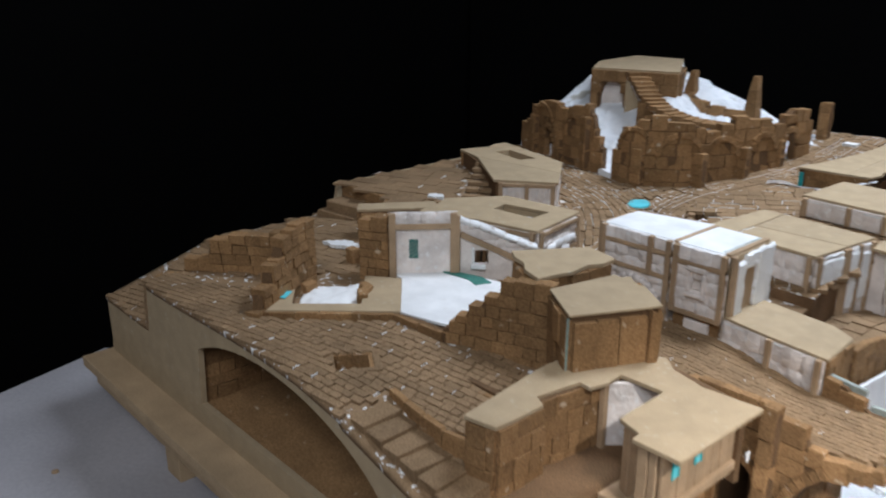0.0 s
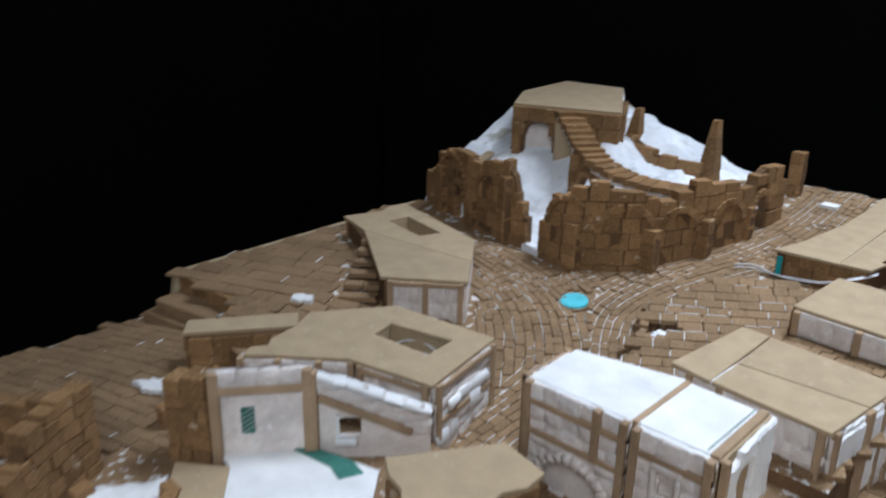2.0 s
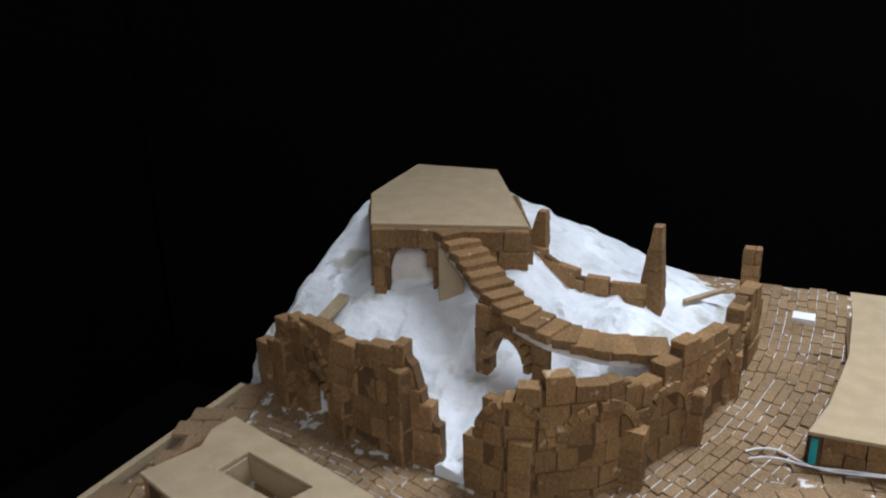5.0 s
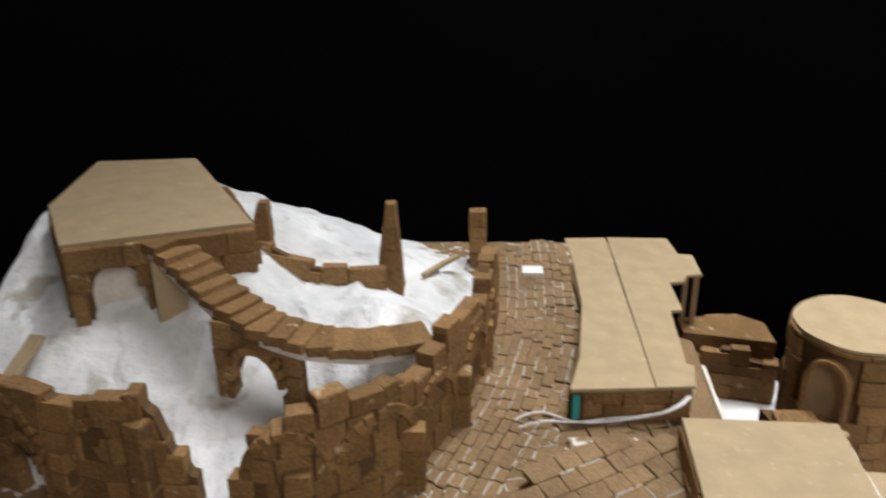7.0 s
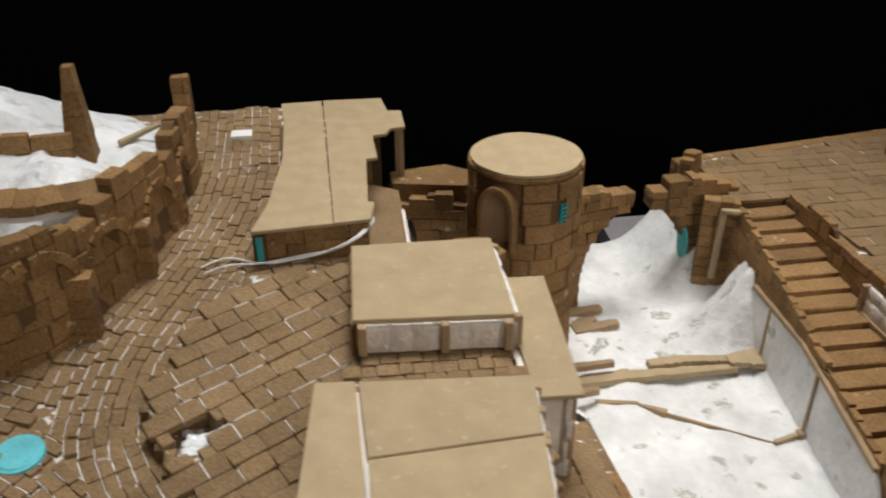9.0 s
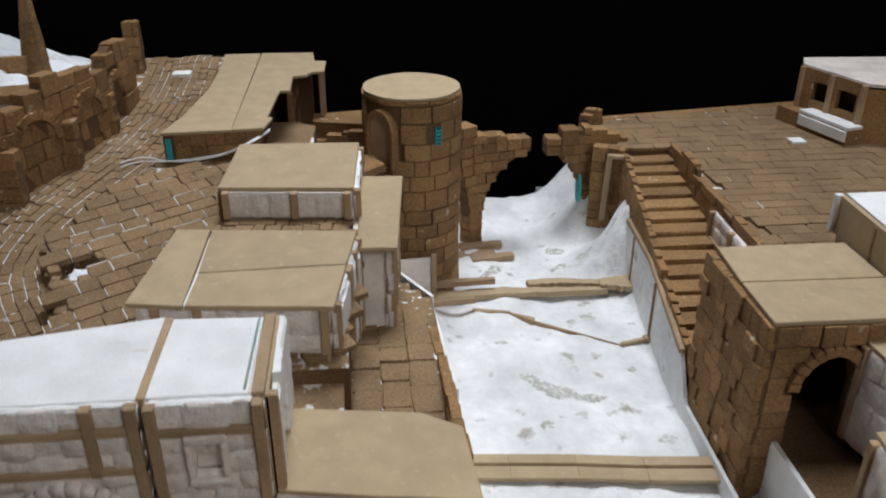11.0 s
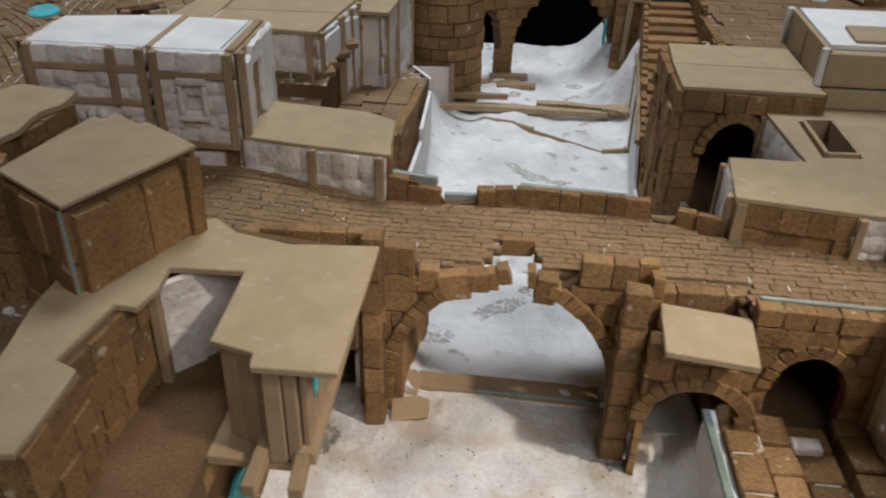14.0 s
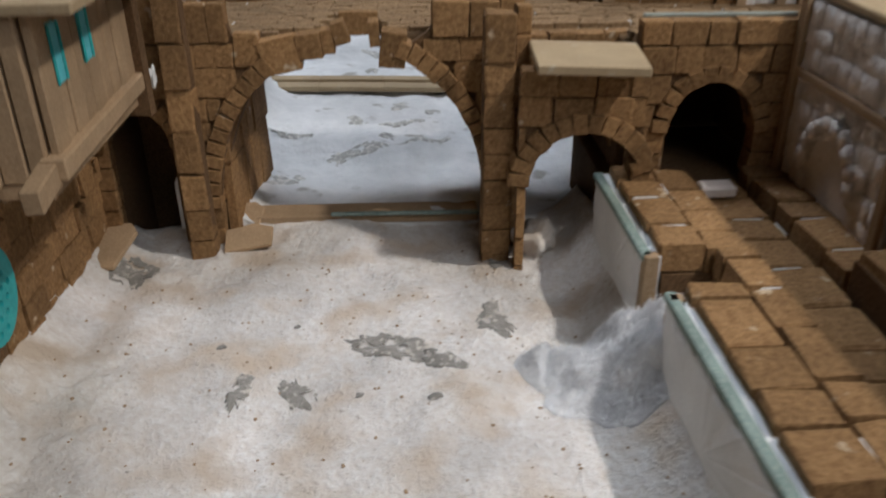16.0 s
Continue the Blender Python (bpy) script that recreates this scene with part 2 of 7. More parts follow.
def sheet(name, x0, x1, y0, y1, step, height, material, label, category="", keep=None, floor=-0.04, kind="structure", smooth=True, parent=None):
    """A solid sheet of ground over a height function, with a skirt down to floor."""
    nx, ny = max(2, round((x1 - x0) / step)), max(2, round((y1 - y0) / step))
    xs, ys = np.linspace(x0, x1, nx + 1), np.linspace(y0, y1, ny + 1)
    bm = bmesh.new()
    grid = {}

    def at(i, j):
        if (i, j) not in grid:
            grid[i, j] = bm.verts.new((xs[i], ys[j], height(xs[i], ys[j])))
        return grid[i, j]
    for i in range(nx):
        for j in range(ny):
            if keep is None or keep((xs[i] + xs[i + 1]) / 2, (ys[j] + ys[j + 1]) / 2):
                bm.faces.new((at(i, j), at(i + 1, j), at(i + 1, j + 1), at(i, j + 1)))
    if floor is not None:
        rim = [e for e in bm.edges if len(e.link_faces) == 1]
        out = bmesh.ops.extrude_edge_only(bm, edges=rim)
        for v in out["geom"]:
            if isinstance(v, bmesh.types.BMVert):
                v.co.z = floor
    bmesh.ops.recalc_face_normals(bm, faces=bm.faces[:])
    ob = part(name, bm, material, parent, "", False)
    ob.data.polygons.foreach_set("use_smooth", [smooth and abs(p.normal.z) > 0.3 for p in ob.data.polygons])
    if floor is not None and material in (BED, JOINT):
        ob.data.materials.append(CORK_CORE)
        ob.data.polygons.foreach_set("material_index", [int(abs(p.normal.z) < 0.3) for p in ob.data.polygons])
    return tagged(ob, label, category, "", kind)


class Line:
    """A polyline in plan, walked by its length."""

    def __init__(self, pts):
        self.p = [Vector(q) for q in pts]
        self.s = [0.0]
        for a, b in zip(self.p, self.p[1:]):
            self.s.append(self.s[-1] + (b - a).length)
        self.length = self.s[-1]

    def at(self, s):
        s = min(max(s, 0), self.length)
        for i in range(len(self.p) - 1):
            if s <= self.s[i + 1] or i == len(self.p) - 2:
                d = (self.p[i + 1] - self.p[i])
                f = (s - self.s[i]) / max(1e-9, d.length)
                return self.p[i] + d * f, d.normalized()


def level(v):
    """A height along a wall: a number, or a list of (length, z), stepped or sloped between."""
    if callable(v):
        return v
    if isinstance(v, (int, float)):
        return lambda s: v

    def f(s):
        if s <= v[0][0]:
            return v[0][1]
        for (a, za), (b, zb) in zip(v, v[1:]):
            if s <= b:
                return za + (zb - za) * (s - a) / max(1e-9, b - a)
        return v[-1][1]
    return f


def arch(c, hw, spring, rise, z0=-1.0, blind=False, vw=0.007, skip=None, ring=True, start=-9.0):
    return dict(start=start, c=c, hw=hw, spring=spring, rise=rise, z0=z0, blind=blind, vw=vw, skip=skip, ring=ring)


def mouth(o, s, grow=0.0):
    """The height of an opening's crown at s, or None beside it."""
    u = (s - o["c"]) / (o["hw"] + grow) if s >= o["start"] else 2.0
    return o["spring"] + (o["rise"] + grow) * math.sqrt(1 - u * u) if abs(u) < 1 else None


def courses(line, base, top, course, wide, thick, openings, off, mess, r):
    """Poses of the blocks of a wall, course by course, clear of its openings and below its ragged top."""
    base, top, mats = level(base), level(top), []
    step = 0.0015
    n = max(2, int(line.length / step))
    ss = [i * line.length / n for i in range(n + 1)]
    lo, hi = min(base(s) for s in ss), max(top(s) for s in ss)
    z, row = lo, 0
    nxt = course * r.uniform(0.85, 1.2)
    while z < hi:
        h, nxt = nxt, course * r.uniform(0.85, 1.2)
        zc = z + h / 2
        free = []
        for s in ss:
            ok = base(s) - h * 0.8 < z and z + h * 0.62 < top(s)
            for o in openings:
                if not o["blind"]:
                    m = mouth(o, s, o["vw"] * 0.9 if o["ring"] and zc > o["spring"] else 0.0)
                    if m and o["z0"] < zc < m:
                        ok = False
            free.append(ok)
        i = 0
        while i <= n:
            if not free[i]:
                i += 1
                continue
            j = i
            while j < n and free[j + 1]:
                j += 1
            a, b = ss[i], ss[j]
            if b - a > 0.002:
                cuts = [a]
                while cuts[-1] < b:
                    cuts.append(cuts[-1] + r.uniform(*wide))
                cuts[-1] = b
                if len(cuts) > 2 and cuts[-1] - cuts[-2] < wide[0] * 0.5:
                    cuts.pop(-2)
                for p, q in zip(cuts, cuts[1:]):
                    pos, d = line.at((p + q) / 2)
                    nrm = Vector((d.y, -d.x))
                    t = thick + r.uniform(-mess, mess)
                    for o in openings:
                        if o["blind"]:
                            m = mouth(o, (p + q) / 2)
                            if m and zc < m:
                                t -= 0.0028
                    room = top((p + q) / 2) - z
                    hh = h if room - h > 0.62 * nxt else max(h * 0.5, room)
                    gap = 0.0004 if thick > 0.0045 else -0.0001
                    c = pos + nrm * (off + (t - thick) * (0.5 if off else 0))
                    rot = Matrix(((d.x, -nrm.x, 0, 0), (d.y, -nrm.y, 0, 0), (0, 0, 1, 0), (0, 0, 0, 1)))
                    mats.append(Matrix.Translation((c.x, c.y, z + hh / 2)) @ rot @ pose(0, 0, 0, r.uniform(-1.5, 1.5), r.uniform(-1.5, 1.5), r.uniform(-2, 2)) @ Matrix.Diagonal((q - p - gap, t, hh - gap, 1)))
            i = j + 1
        z += h
        row += 1
    for o in openings:
        if not o["ring"]:
            continue
        r1, r2 = o["hw"] + o["vw"] / 2, o["rise"] + o["vw"] / 2
        k = max(5, round(math.pi * (r1 + r2) / 2 / 0.0068))
        for i in range(k):
            a = math.pi * (i + 0.5) / k
            if o["skip"] and o["skip"][0] < a < o["skip"][1]:
                continue
            pos, d = line.at(o["c"] - r1 * math.cos(a))
            nrm = Vector((d.y, -d.x))
            rad = Vector((-d.x * math.cos(a), -d.y * math.cos(a), math.sin(a)))
            rad = Vector((-d.x * math.cos(a) * r2, -d.y * math.cos(a) * r2, math.sin(a) * r1)).normalized()
            n3 = Vector((-nrm.x, -nrm.y, 0))
            tan = rad.cross(n3)
            t = thick + (0.004 if thick > 0.0045 else 0.0015) + r.uniform(-mess, mess) * 0.5
            m = Matrix(((*rad, 0), (*n3, 0), (*tan, 0), (0, 0, 0, 1))).transposed()
            c = pos + nrm * (off + (0.002 if off else 0))
            m.translation = (c.x, c.y, o["spring"] + r2 * math.sin(a))
            w = math.pi * (r1 + r2) / 2 / k
            mats.append(m @ Matrix.Diagonal((o["vw"] * r.uniform(0.9, 1.1), t, w - 0.0006, 1)))
    return mats


def core_mesh(line, thick, base, top, openings, ds=0.004, off=0.0):
    base, top = level(base), level(top)
    n = max(1, round(line.length / ds))
    bm = bmesh.new()
    for i in range(n):
        sa, sb = line.length * i / n, line.length * (i + 1) / n
        ends = []
        for s in (sa, sb):
            lows, t = [(base(s), None)], top(s)
            ends.append((base(s), t))
        gaps = []
        for o in openings:
            if o["blind"]:
                continue
            ma, mb = mouth(o, sa), mouth(o, sb)
            if ma or mb:
                gaps.append((o["z0"], ma or o["spring"], mb or o["spring"]))
        spans = []
        if not gaps:
            spans.append((ends[0][0], ends[1][0], ends[0][1], ends[1][1]))
        else:
            z0, ma, mb = gaps[0]
            if z0 > ends[0][0]:
                spans.append((ends[0][0], ends[1][0], z0, z0))
            spans.append((ma, mb, ends[0][1], ends[1][1]))
        for la, lb, ha, hb in spans:
            if ha - la < 0.0008 and hb - lb < 0.0008:
                continue
            ha, hb = max(ha, la + 0.0004), max(hb, lb + 0.0004)
            vs = []
            for s, l, h in ((sa, la, ha), (sb, lb, hb)):
                p, d = line.at(s)
                nrm = Vector((d.y, -d.x))
                for k in (-1, 1):
                    q = p + nrm * (off + k * thick / 2)
                    vs.append((bm.verts.new((q.x, q.y, l)), bm.verts.new((q.x, q.y, h))))
            (a0, a1), (b0, b1), (c0, c1), (d0, d1) = vs
            for f in ((a0, b0, b1, a1), (d0, c0, c1, d1), (a1, b1, d1, c1), (a0, c0, d0, b0), (c0, a0, a1, c1), (b0, d0, d1, b1)):
                bm.faces.new(f)
    bmesh.ops.remove_doubles(bm, verts=bm.verts[:], dist=1e-6)
    bmesh.ops.recalc_face_normals(bm, faces=bm.faces[:])
    return bm


def wall(name, pts, thick, base, top, label, category="ruined wall", course=0.0095, wide=(0.009, 0.018), material=None, core=None, openings=(),
         skin=None, sides=(1, -1), seed=1, mess=0.0012, kind="", piece="stone", parent=None, group=""):
    """A wall of separate blocks on a darker core. skin: the depth of the facing blocks on the given sides; None: blocks go right through."""
    line = Line(pts)
    r = random.Random(seed)
    tf = level(top)
    bm = core_mesh(line, thick - (0.004 if skin is None else 0.002), base, lambda s: tf(s) - 0.003, openings)
    ob = part(name, bm, core or CORK_CORE, parent)
    tagged(ob, label, "" if parent else category, group, kind)
    mats = []
    if skin is None:
        mats = courses(line, base, top, course, wide, thick, openings, 0.0, mess, r)
    else:
        for sd in sides:
            mats += courses(line, base, top, course, wide, skin, openings, sd * (thick / 2 - skin * 0.25), mess, r)
    set_blocks(ob, piece, "stone" if piece != "plaster_stone" else "lump", material or CORK, mats)
    return ob


def cork_face(parent, p0, p1, z0, z1, course=0.011, wide=(0.01, 0.02), openings=(), seed=3, deep=0.005, material=None, kind="stone", name="stone", mess=0.001):
    """Facing blocks on the outside of a body, from p0 to p1, the outside on the right hand."""
    line = Line([p0, p1])
    mats = courses(line, z0, z1, course, wide, deep, openings, deep * 0.2, mess, random.Random(seed))
    set_blocks(parent, name, kind, material or CORK, mats)


def framed(parent, p0, p1, z0, z1, posts=(0, 1), beams=(0, 1), stones=(0.009, 0.016), course=0.011, w=0.0052, seed=5, proud=0.0036, blocks=True, openings=(), panel=None):
    """A plaster panel of lumpy white stones between card strips. posts, beams: their places as parts of the length and height."""
    a, b = Vector(p0), Vector(p1)
    d = (b - a).normalized()
    n = Vector((d.y, -d.x))
    L = (b - a).length
    line = Line([a, b])
    pan = part("wall_panel", core_mesh(line, 0.0034, z0, z1, openings, off=0.0005), panel or PANEL, parent)
    if blocks:
        mats = courses(line, z0 + 0.001, z1 - 0.0005, course, stones, 0.0044, openings, 0.0015, 0.0012, random.Random(seed))
        set_blocks(pan, "plaster_stone", "lump", PLASTER, mats)
    for f in posts:
        c = a + d * min(max(f * L, w / 2), L - w / 2) + n * proud
        bar("timber_post", (c.x, c.y, z0), (c.x, c.y, z1 + 0.001), w, 0.006, STRIP, parent, up=(n.x, n.y, 0))
    for f in beams:
        z = min(max(z0 + f * (z1 - z0), z0 + w * 0.4), z1 - w * 0.4)
        p, q = a + n * (proud - 0.0006), b + n * (proud - 0.0006)
        bar("timber_beam", (p.x, p.y, z), (q.x, q.y, z), 0.0055, w * 0.85, STRIP, parent)


def body(name, outline, z0, z1, material, parent, label=""):
    bm = bmesh.new()
    prism(bm, outline, z0, z1)
    return part(name, bm, material, parent, label)


def pave(parent, poly, height, line, size, offs, name="paver", material=None, limit=300, near=None, seed=4, th=0.003, skipf=0.0, hole=None, mess=0.0006, joint=0.0009, tilt=2.0, white=(0.0, 0.0)):
    """Pavers in rows beside a guide line, as parts of parent, on a height function, inside a plan polygon."""
    r = random.Random(seed)
    guide = Line(line)
    mats, fill = [], []
    o = offs[0]
    while o < offs[1]:
        wd = size[1] * r.uniform(0.9, 1.12)
        s = -r.uniform(0, size[0])
        while s < guide.length:
            ln = size[0] * r.uniform(0.7, 1.35)
            p, d = guide.at(s + ln / 2)
            n = Vector((d.y, -d.x))
            q = p + n * (o + wd / 2)
            if inside(q.x, q.y, poly) and not (hole and hole(q.x, q.y)) and r.random() >= skipf:
                e = 0.004
                z = height(q.x, q.y)
                gx, gy = (height(q.x + e, q.y) - z) / e, (height(q.x, q.y + e) - z) / e
                up = Vector((-gx, -gy, 1)).normalized()
                f = Vector((d.x, d.y, d.x * gx + d.y * gy)).normalized()
                side = up.cross(f)
                m = Matrix(((*f, 0), (*side, 0), (*up, 0), (0, 0, 0, 1))).transposed()
                m.translation = (q.x, q.y, z + th * 0.3 + r.uniform(-mess, mess))
                mats.append(m @ pose(0, 0, 0, r.uniform(-tilt, tilt), r.uniform(-tilt, tilt), r.uniform(-1, 1) * (tilt + 0.6)) @ Matrix.Diagonal((ln - min(joint, 0.0009), wd - joint, th, 1)))
                patchy = max(0.0, 1 + 2.2 * noise.noise(Vector((q.x * 24, q.y * 24, seed))))
                if white[0] > 0.05 and noise.noise(Vector((s * 26, o * 190, seed + 0.5))) > 0.55 - white[0] * patchy:
                    fill.append(m @ Matrix.Translation((0, wd / 2, th * 0.1)) @ Matrix.Diagonal((ln * r.uniform(0.5, 1.0), r.uniform(0.0003, 0.0007), th * 0.85, 1)))
                if r.random() < white[1] * patchy:
                    fill.append(m @ Matrix.Translation((ln / 2 * r.choice((-1, 1)), 0, th * 0.1)) @ Matrix.Diagonal((r.uniform(0.0003, 0.0008), wd * r.uniform(0.4, 1.0), th * 0.85, 1)))
            s += ln
        o += wd
    set_blocks(parent, name, "paver", material or PAVER, mats, limit, near)
    fill_joints(parent, fill)


def fill_joints(parent, fill):
    """Slivers of white filler between pavers, as one part of parent."""
    if fill:
        shift = Matrix.Translation(-origin_of(parent))
        verts, faces = [], []
        me = block_mesh("paver", FOAM)[0]
        for m in fill:
            k = len(verts)
            verts += [shift @ m @ v.co for v in me.vertices]
            faces += [[k + i for i in p.vertices] for p in me.polygons]
        me = bpy.data.meshes.new("joint_filler")
        me.from_pydata(verts, [], faces)
        me.materials.append(FOAM)
        ob = new("joint_filler", me)
        ob.parent = parent
        tagged(ob, "white filler in the paving joints", kind="stuff")


def tube(name, pts, radius, material, label, category, parent=None):
    c = bpy.data.curves.new(name, "CURVE")
    c.dimensions, c.bevel_depth, c.bevel_resolution, c.resolution_u = "3D", radius, 2, 6
    sp = c.splines.new("NURBS")
    sp.points.add(len(pts) - 1)
    for p, q in zip(sp.points, pts):
        p.co = (*q, 1)
    sp.use_endpoint_u, sp.order_u = True, 3
    c.materials.append(material)
    ob = new(name, c)
    ob.parent = parent
    return tagged(ob, label, category)


def lumps(bm, place, size, seed, detail=2, rough=0.35):
    """One lumpy clod in bm."""
    out = bmesh.ops.create_icosphere(bm, subdivisions=detail, radius=1)
    for v in out["verts"]:
        k = 1 + rough * noise.noise(v.co * 1.6 + Vector((seed * 3.1, 0, seed)))
        v.co = Vector((place[0] + v.co.x * size[0] * k, place[1] + v.co.y * size[1] * k, place[2] + v.co.z * size[2] * k))


def patch(name, place, rx, ry, material, label, category, seed, z=0.0006, spin=0.0):
    """A thin ragged patch lying on a surface."""
    r = random.Random(seed)
    bm = bmesh.new()
    k = 72
    pts = []
    for i in range(k):
        a = 2 * math.pi * i / k
        c = Vector((math.cos(a), math.sin(a), 0))
        q = 1 + 0.5 * noise.noise(c * 1.7 + Vector((0, 0, seed * 2.3))) + 0.3 * noise.noise(c * 5 + Vector((0, 0, seed))) + r.uniform(-0.08, 0.08)
        x, y = rx * q * math.cos(a), ry * q * math.sin(a)
        pts.append((place[0] + x * math.cos(spin) - y * math.sin(spin), place[1] + x * math.sin(spin) + y * math.cos(spin)))
    prism(bm, pts, place[2] - 0.002, place[2] + z)
    return tagged(part(name, bm, material), label, category)


def ridge(name, line, zf, radius, material, parent, seed, n=40):
    """A ragged lumpy ridge of plaster along a line, at the heights zf."""
    bm = bmesh.new()
    rows = []
    for i in range(n + 1):
        s = line.length * i / n
        p, d = line.at(s)
        nr = Vector((d.y, -d.x))
        row = []
        for j in range(10):
            a = 2 * math.pi * j / 10
            k = radius * (1 + 0.4 * noise.noise(Vector((s * 110, math.cos(a) * 1.3, math.sin(a) * 1.3 + seed))) + 0.16 * noise.noise(Vector((s * 420, a, seed))))
            row.append(bm.verts.new((p.x + nr.x * k * math.cos(a) * 1.1, p.y + nr.y * k * math.cos(a) * 1.1, zf(s) + k * 0.65 * math.sin(a))))
        rows.append(row)
    for p, q in zip(rows, rows[1:]):
        for j in range(10):
            bm.faces.new((p[j], q[j], q[(j + 1) % 10], p[(j + 1) % 10]))
    bm.faces.new(rows[0])
    bm.faces.new(list(reversed(rows[-1])))
    bmesh.ops.recalc_face_normals(bm, faces=bm.faces[:])
    return part(name, bm, material, parent)


def drape(name, x, y, rx, ry, height, material, label, category, seed, spin=0.0):
    """A ragged film with holes, following the ground under it."""
    bm = bmesh.new()
    k, m = 48, 9
    grid = []
    for j in range(m + 1):
        row = []
        for i in range(k):
            a = 2 * math.pi * i / k
            c = Vector((math.cos(a), math.sin(a), 0))
            q = (1 + 0.45 * noise.noise(c * 1.7 + Vector((0, 0, seed * 2.3))) + 0.35 * noise.noise(c * 6 + Vector((0, 0, seed)))) * max(j, 0.02) / m
            u, w = rx * q * c.x, ry * q * c.y
            px, py = x + u * math.cos(spin) - w * math.sin(spin), y + u * math.sin(spin) + w * math.cos(spin)
            row.append(bm.verts.new((px, py, height(px, py) + 0.0007 - (0.0009 if j == m else 0))))
        grid.append(row)
    for j in range(m):
        for i in range(k):
            f = (grid[j][i], grid[j][(i + 1) % k], grid[j + 1][(i + 1) % k], grid[j + 1][i])
            mid = (f[0].co + f[2].co) / 2
            if noise.noise(Vector((mid.x * 190, mid.y * 190, seed))) < 0.33 - 0.25 * (j / m) ** 3 or rx < 0.004:
                bm.faces.new(f)
    bmesh.ops.delete(bm, geom=[v for v in bm.verts if not v.link_faces], context="VERTS")
    return tagged(part(name, bm, material, None, "", True), label, category)

# ---- the dark room and the table ----


def slab(name, lo, hi, material, label, category="", kind="structure"):
    bm = bmesh.new()
    box_at(bm, lo, hi)
    return tagged(part(name, bm, material), label, category, "", kind)


slab("floor", (-3, -2.5, -0.95), (3, 3, -0.85), CARPET, "dark grey room floor under the table")
# unseen pale ceiling and two walls, added to bounce fill onto the model
slab("ceiling", (-3, -2.5, 2.5), (3, 3, 2.6), ROOM, "unseen pale ceiling added above the model to bounce light")
slab("wall_south", (-3, -2.6, -0.85), (3, -2.5, 2.5), ROOM, "unseen pale wall opposite the backdrop, added to bounce light")
slab("wall_east", (3, -2.5, -0.85), (3.1, 3, 2.5), ROOM, "unseen pale wall on the lamp side, added to bounce light")


def curtain(name, a, b, label):
    """A hanging cloth with shallow folds from a to b."""
    bm = bmesh.new()
    a, b = Vector(a), Vector(b)
    d = (b - a).normalized()
    n = Vector((d.y, -d.x))
    k = 160
    rows = []
    for i in range(k + 1):
        p = a + (b - a) * i / k + n * (0.05 * noise.noise(Vector((i * 0.06, 0, 3))))
        rows.append((bm.verts.new((p.x, p.y, -0.85)), bm.verts.new((p.x, p.y, 2.5))))
    for (p, q), (s, t) in zip(rows, rows[1:]):
        bm.faces.new((p, s, t, q))
    ob = part(name, bm, BLACK, None, "", True)
    sol = ob.modifiers.new("thickness", "SOLIDIFY")
    sol.thickness = 0.004
    return tagged(ob, label, "curtain", "", "structure")


curtain("backdrop_north", (-3, 2.3), (3, 2.3), "black cloth backdrop hanging behind the model")
curtain("backdrop_west", (-2.4, -2.5), (-2.4, 2.3), "black cloth backdrop hanging beside the model")

tab = thing("table", (-0.3, 0.7, -0.85), "white table carrying the whole model town", "table")
board("table_top", [(-0.9, -0.25), (0.75, -0.25), (0.75, 1.47), (-0.03, 1.47), (-0.06, 0.965), (-1.07, 0.34)], -0.085, TABLE, tab, "", 0.03)
for x, y in ((-0.75, -0.1), (0.65, -0.1), (0.65, 1.3), (-0.6, 0.55)):
    bar("leg", (x, y, -0.85), (x, y, -0.085), 0.05, 0.05, TABLE, tab, up=(0, 1, 0))
bm = bmesh.new()
bmesh.ops.create_cone(bm, cap_ends=True, segments=12, radius1=0.004, radius2=0.003, depth=0.002, matrix=Matrix.Translation((-0.81, 0.19, -0.054)))
tagged(part("screw", bm, STRIP), "small brown screw head in the white table", "screw")

# ---- ground levels ----


def upper(x, y):
    z = 0.113 + 0.13 * max(0.0, y - 0.62) + min(0.05, 0.25 * max(0.0, -0.55 - x)) * min(1.0, max(0.0, 1 - (y - 0.62) / 0.4))
    z -= 0.008 * min(1.0, max(0.0, (x + 0.34) / 0.09)) * min(1.0, max(0.0, (0.75 - y) / 0.08))
    return min(z, 0.197)


def terrace(x, y):
    drop = (0.004 + 0.13 * (x + 0.44)) if y < 0.341 and x > -0.44 else 0.0
    rim = 0.006 * math.exp(-((x + 0.58) / 0.12) ** 2) * min(1.0, max(0.0, (0.36 - y) / 0.05))
    if x < -0.79 and y < 0.42:
        return min(0.083 + 0.3 * max(0.0, y - 0.301), 0.12)
    return 0.133 + rim - drop - (0.1 + 0.32 * min(1.0, max(0.0, (0.42 - y) / 0.06))) * max(0.0, -0.79 - x) - 0.1 * max(0.0, x + 0.5)


SLABS = [(-0.468, 0.76), (-0.30, 0.745), (-0.30, 0.9), (-0.39, 1.0), (-0.46, 1.005), (-0.503, 0.94), (-0.524, 0.895), (-0.519, 0.877), (-0.511, 0.859), (-0.501, 0.833), (-0.49, 0.808)]


def pitted(x, y):
    return ((x + 0.491) / 0.014) ** 2 + ((y - 0.862) / 0.017) ** 2 < 1


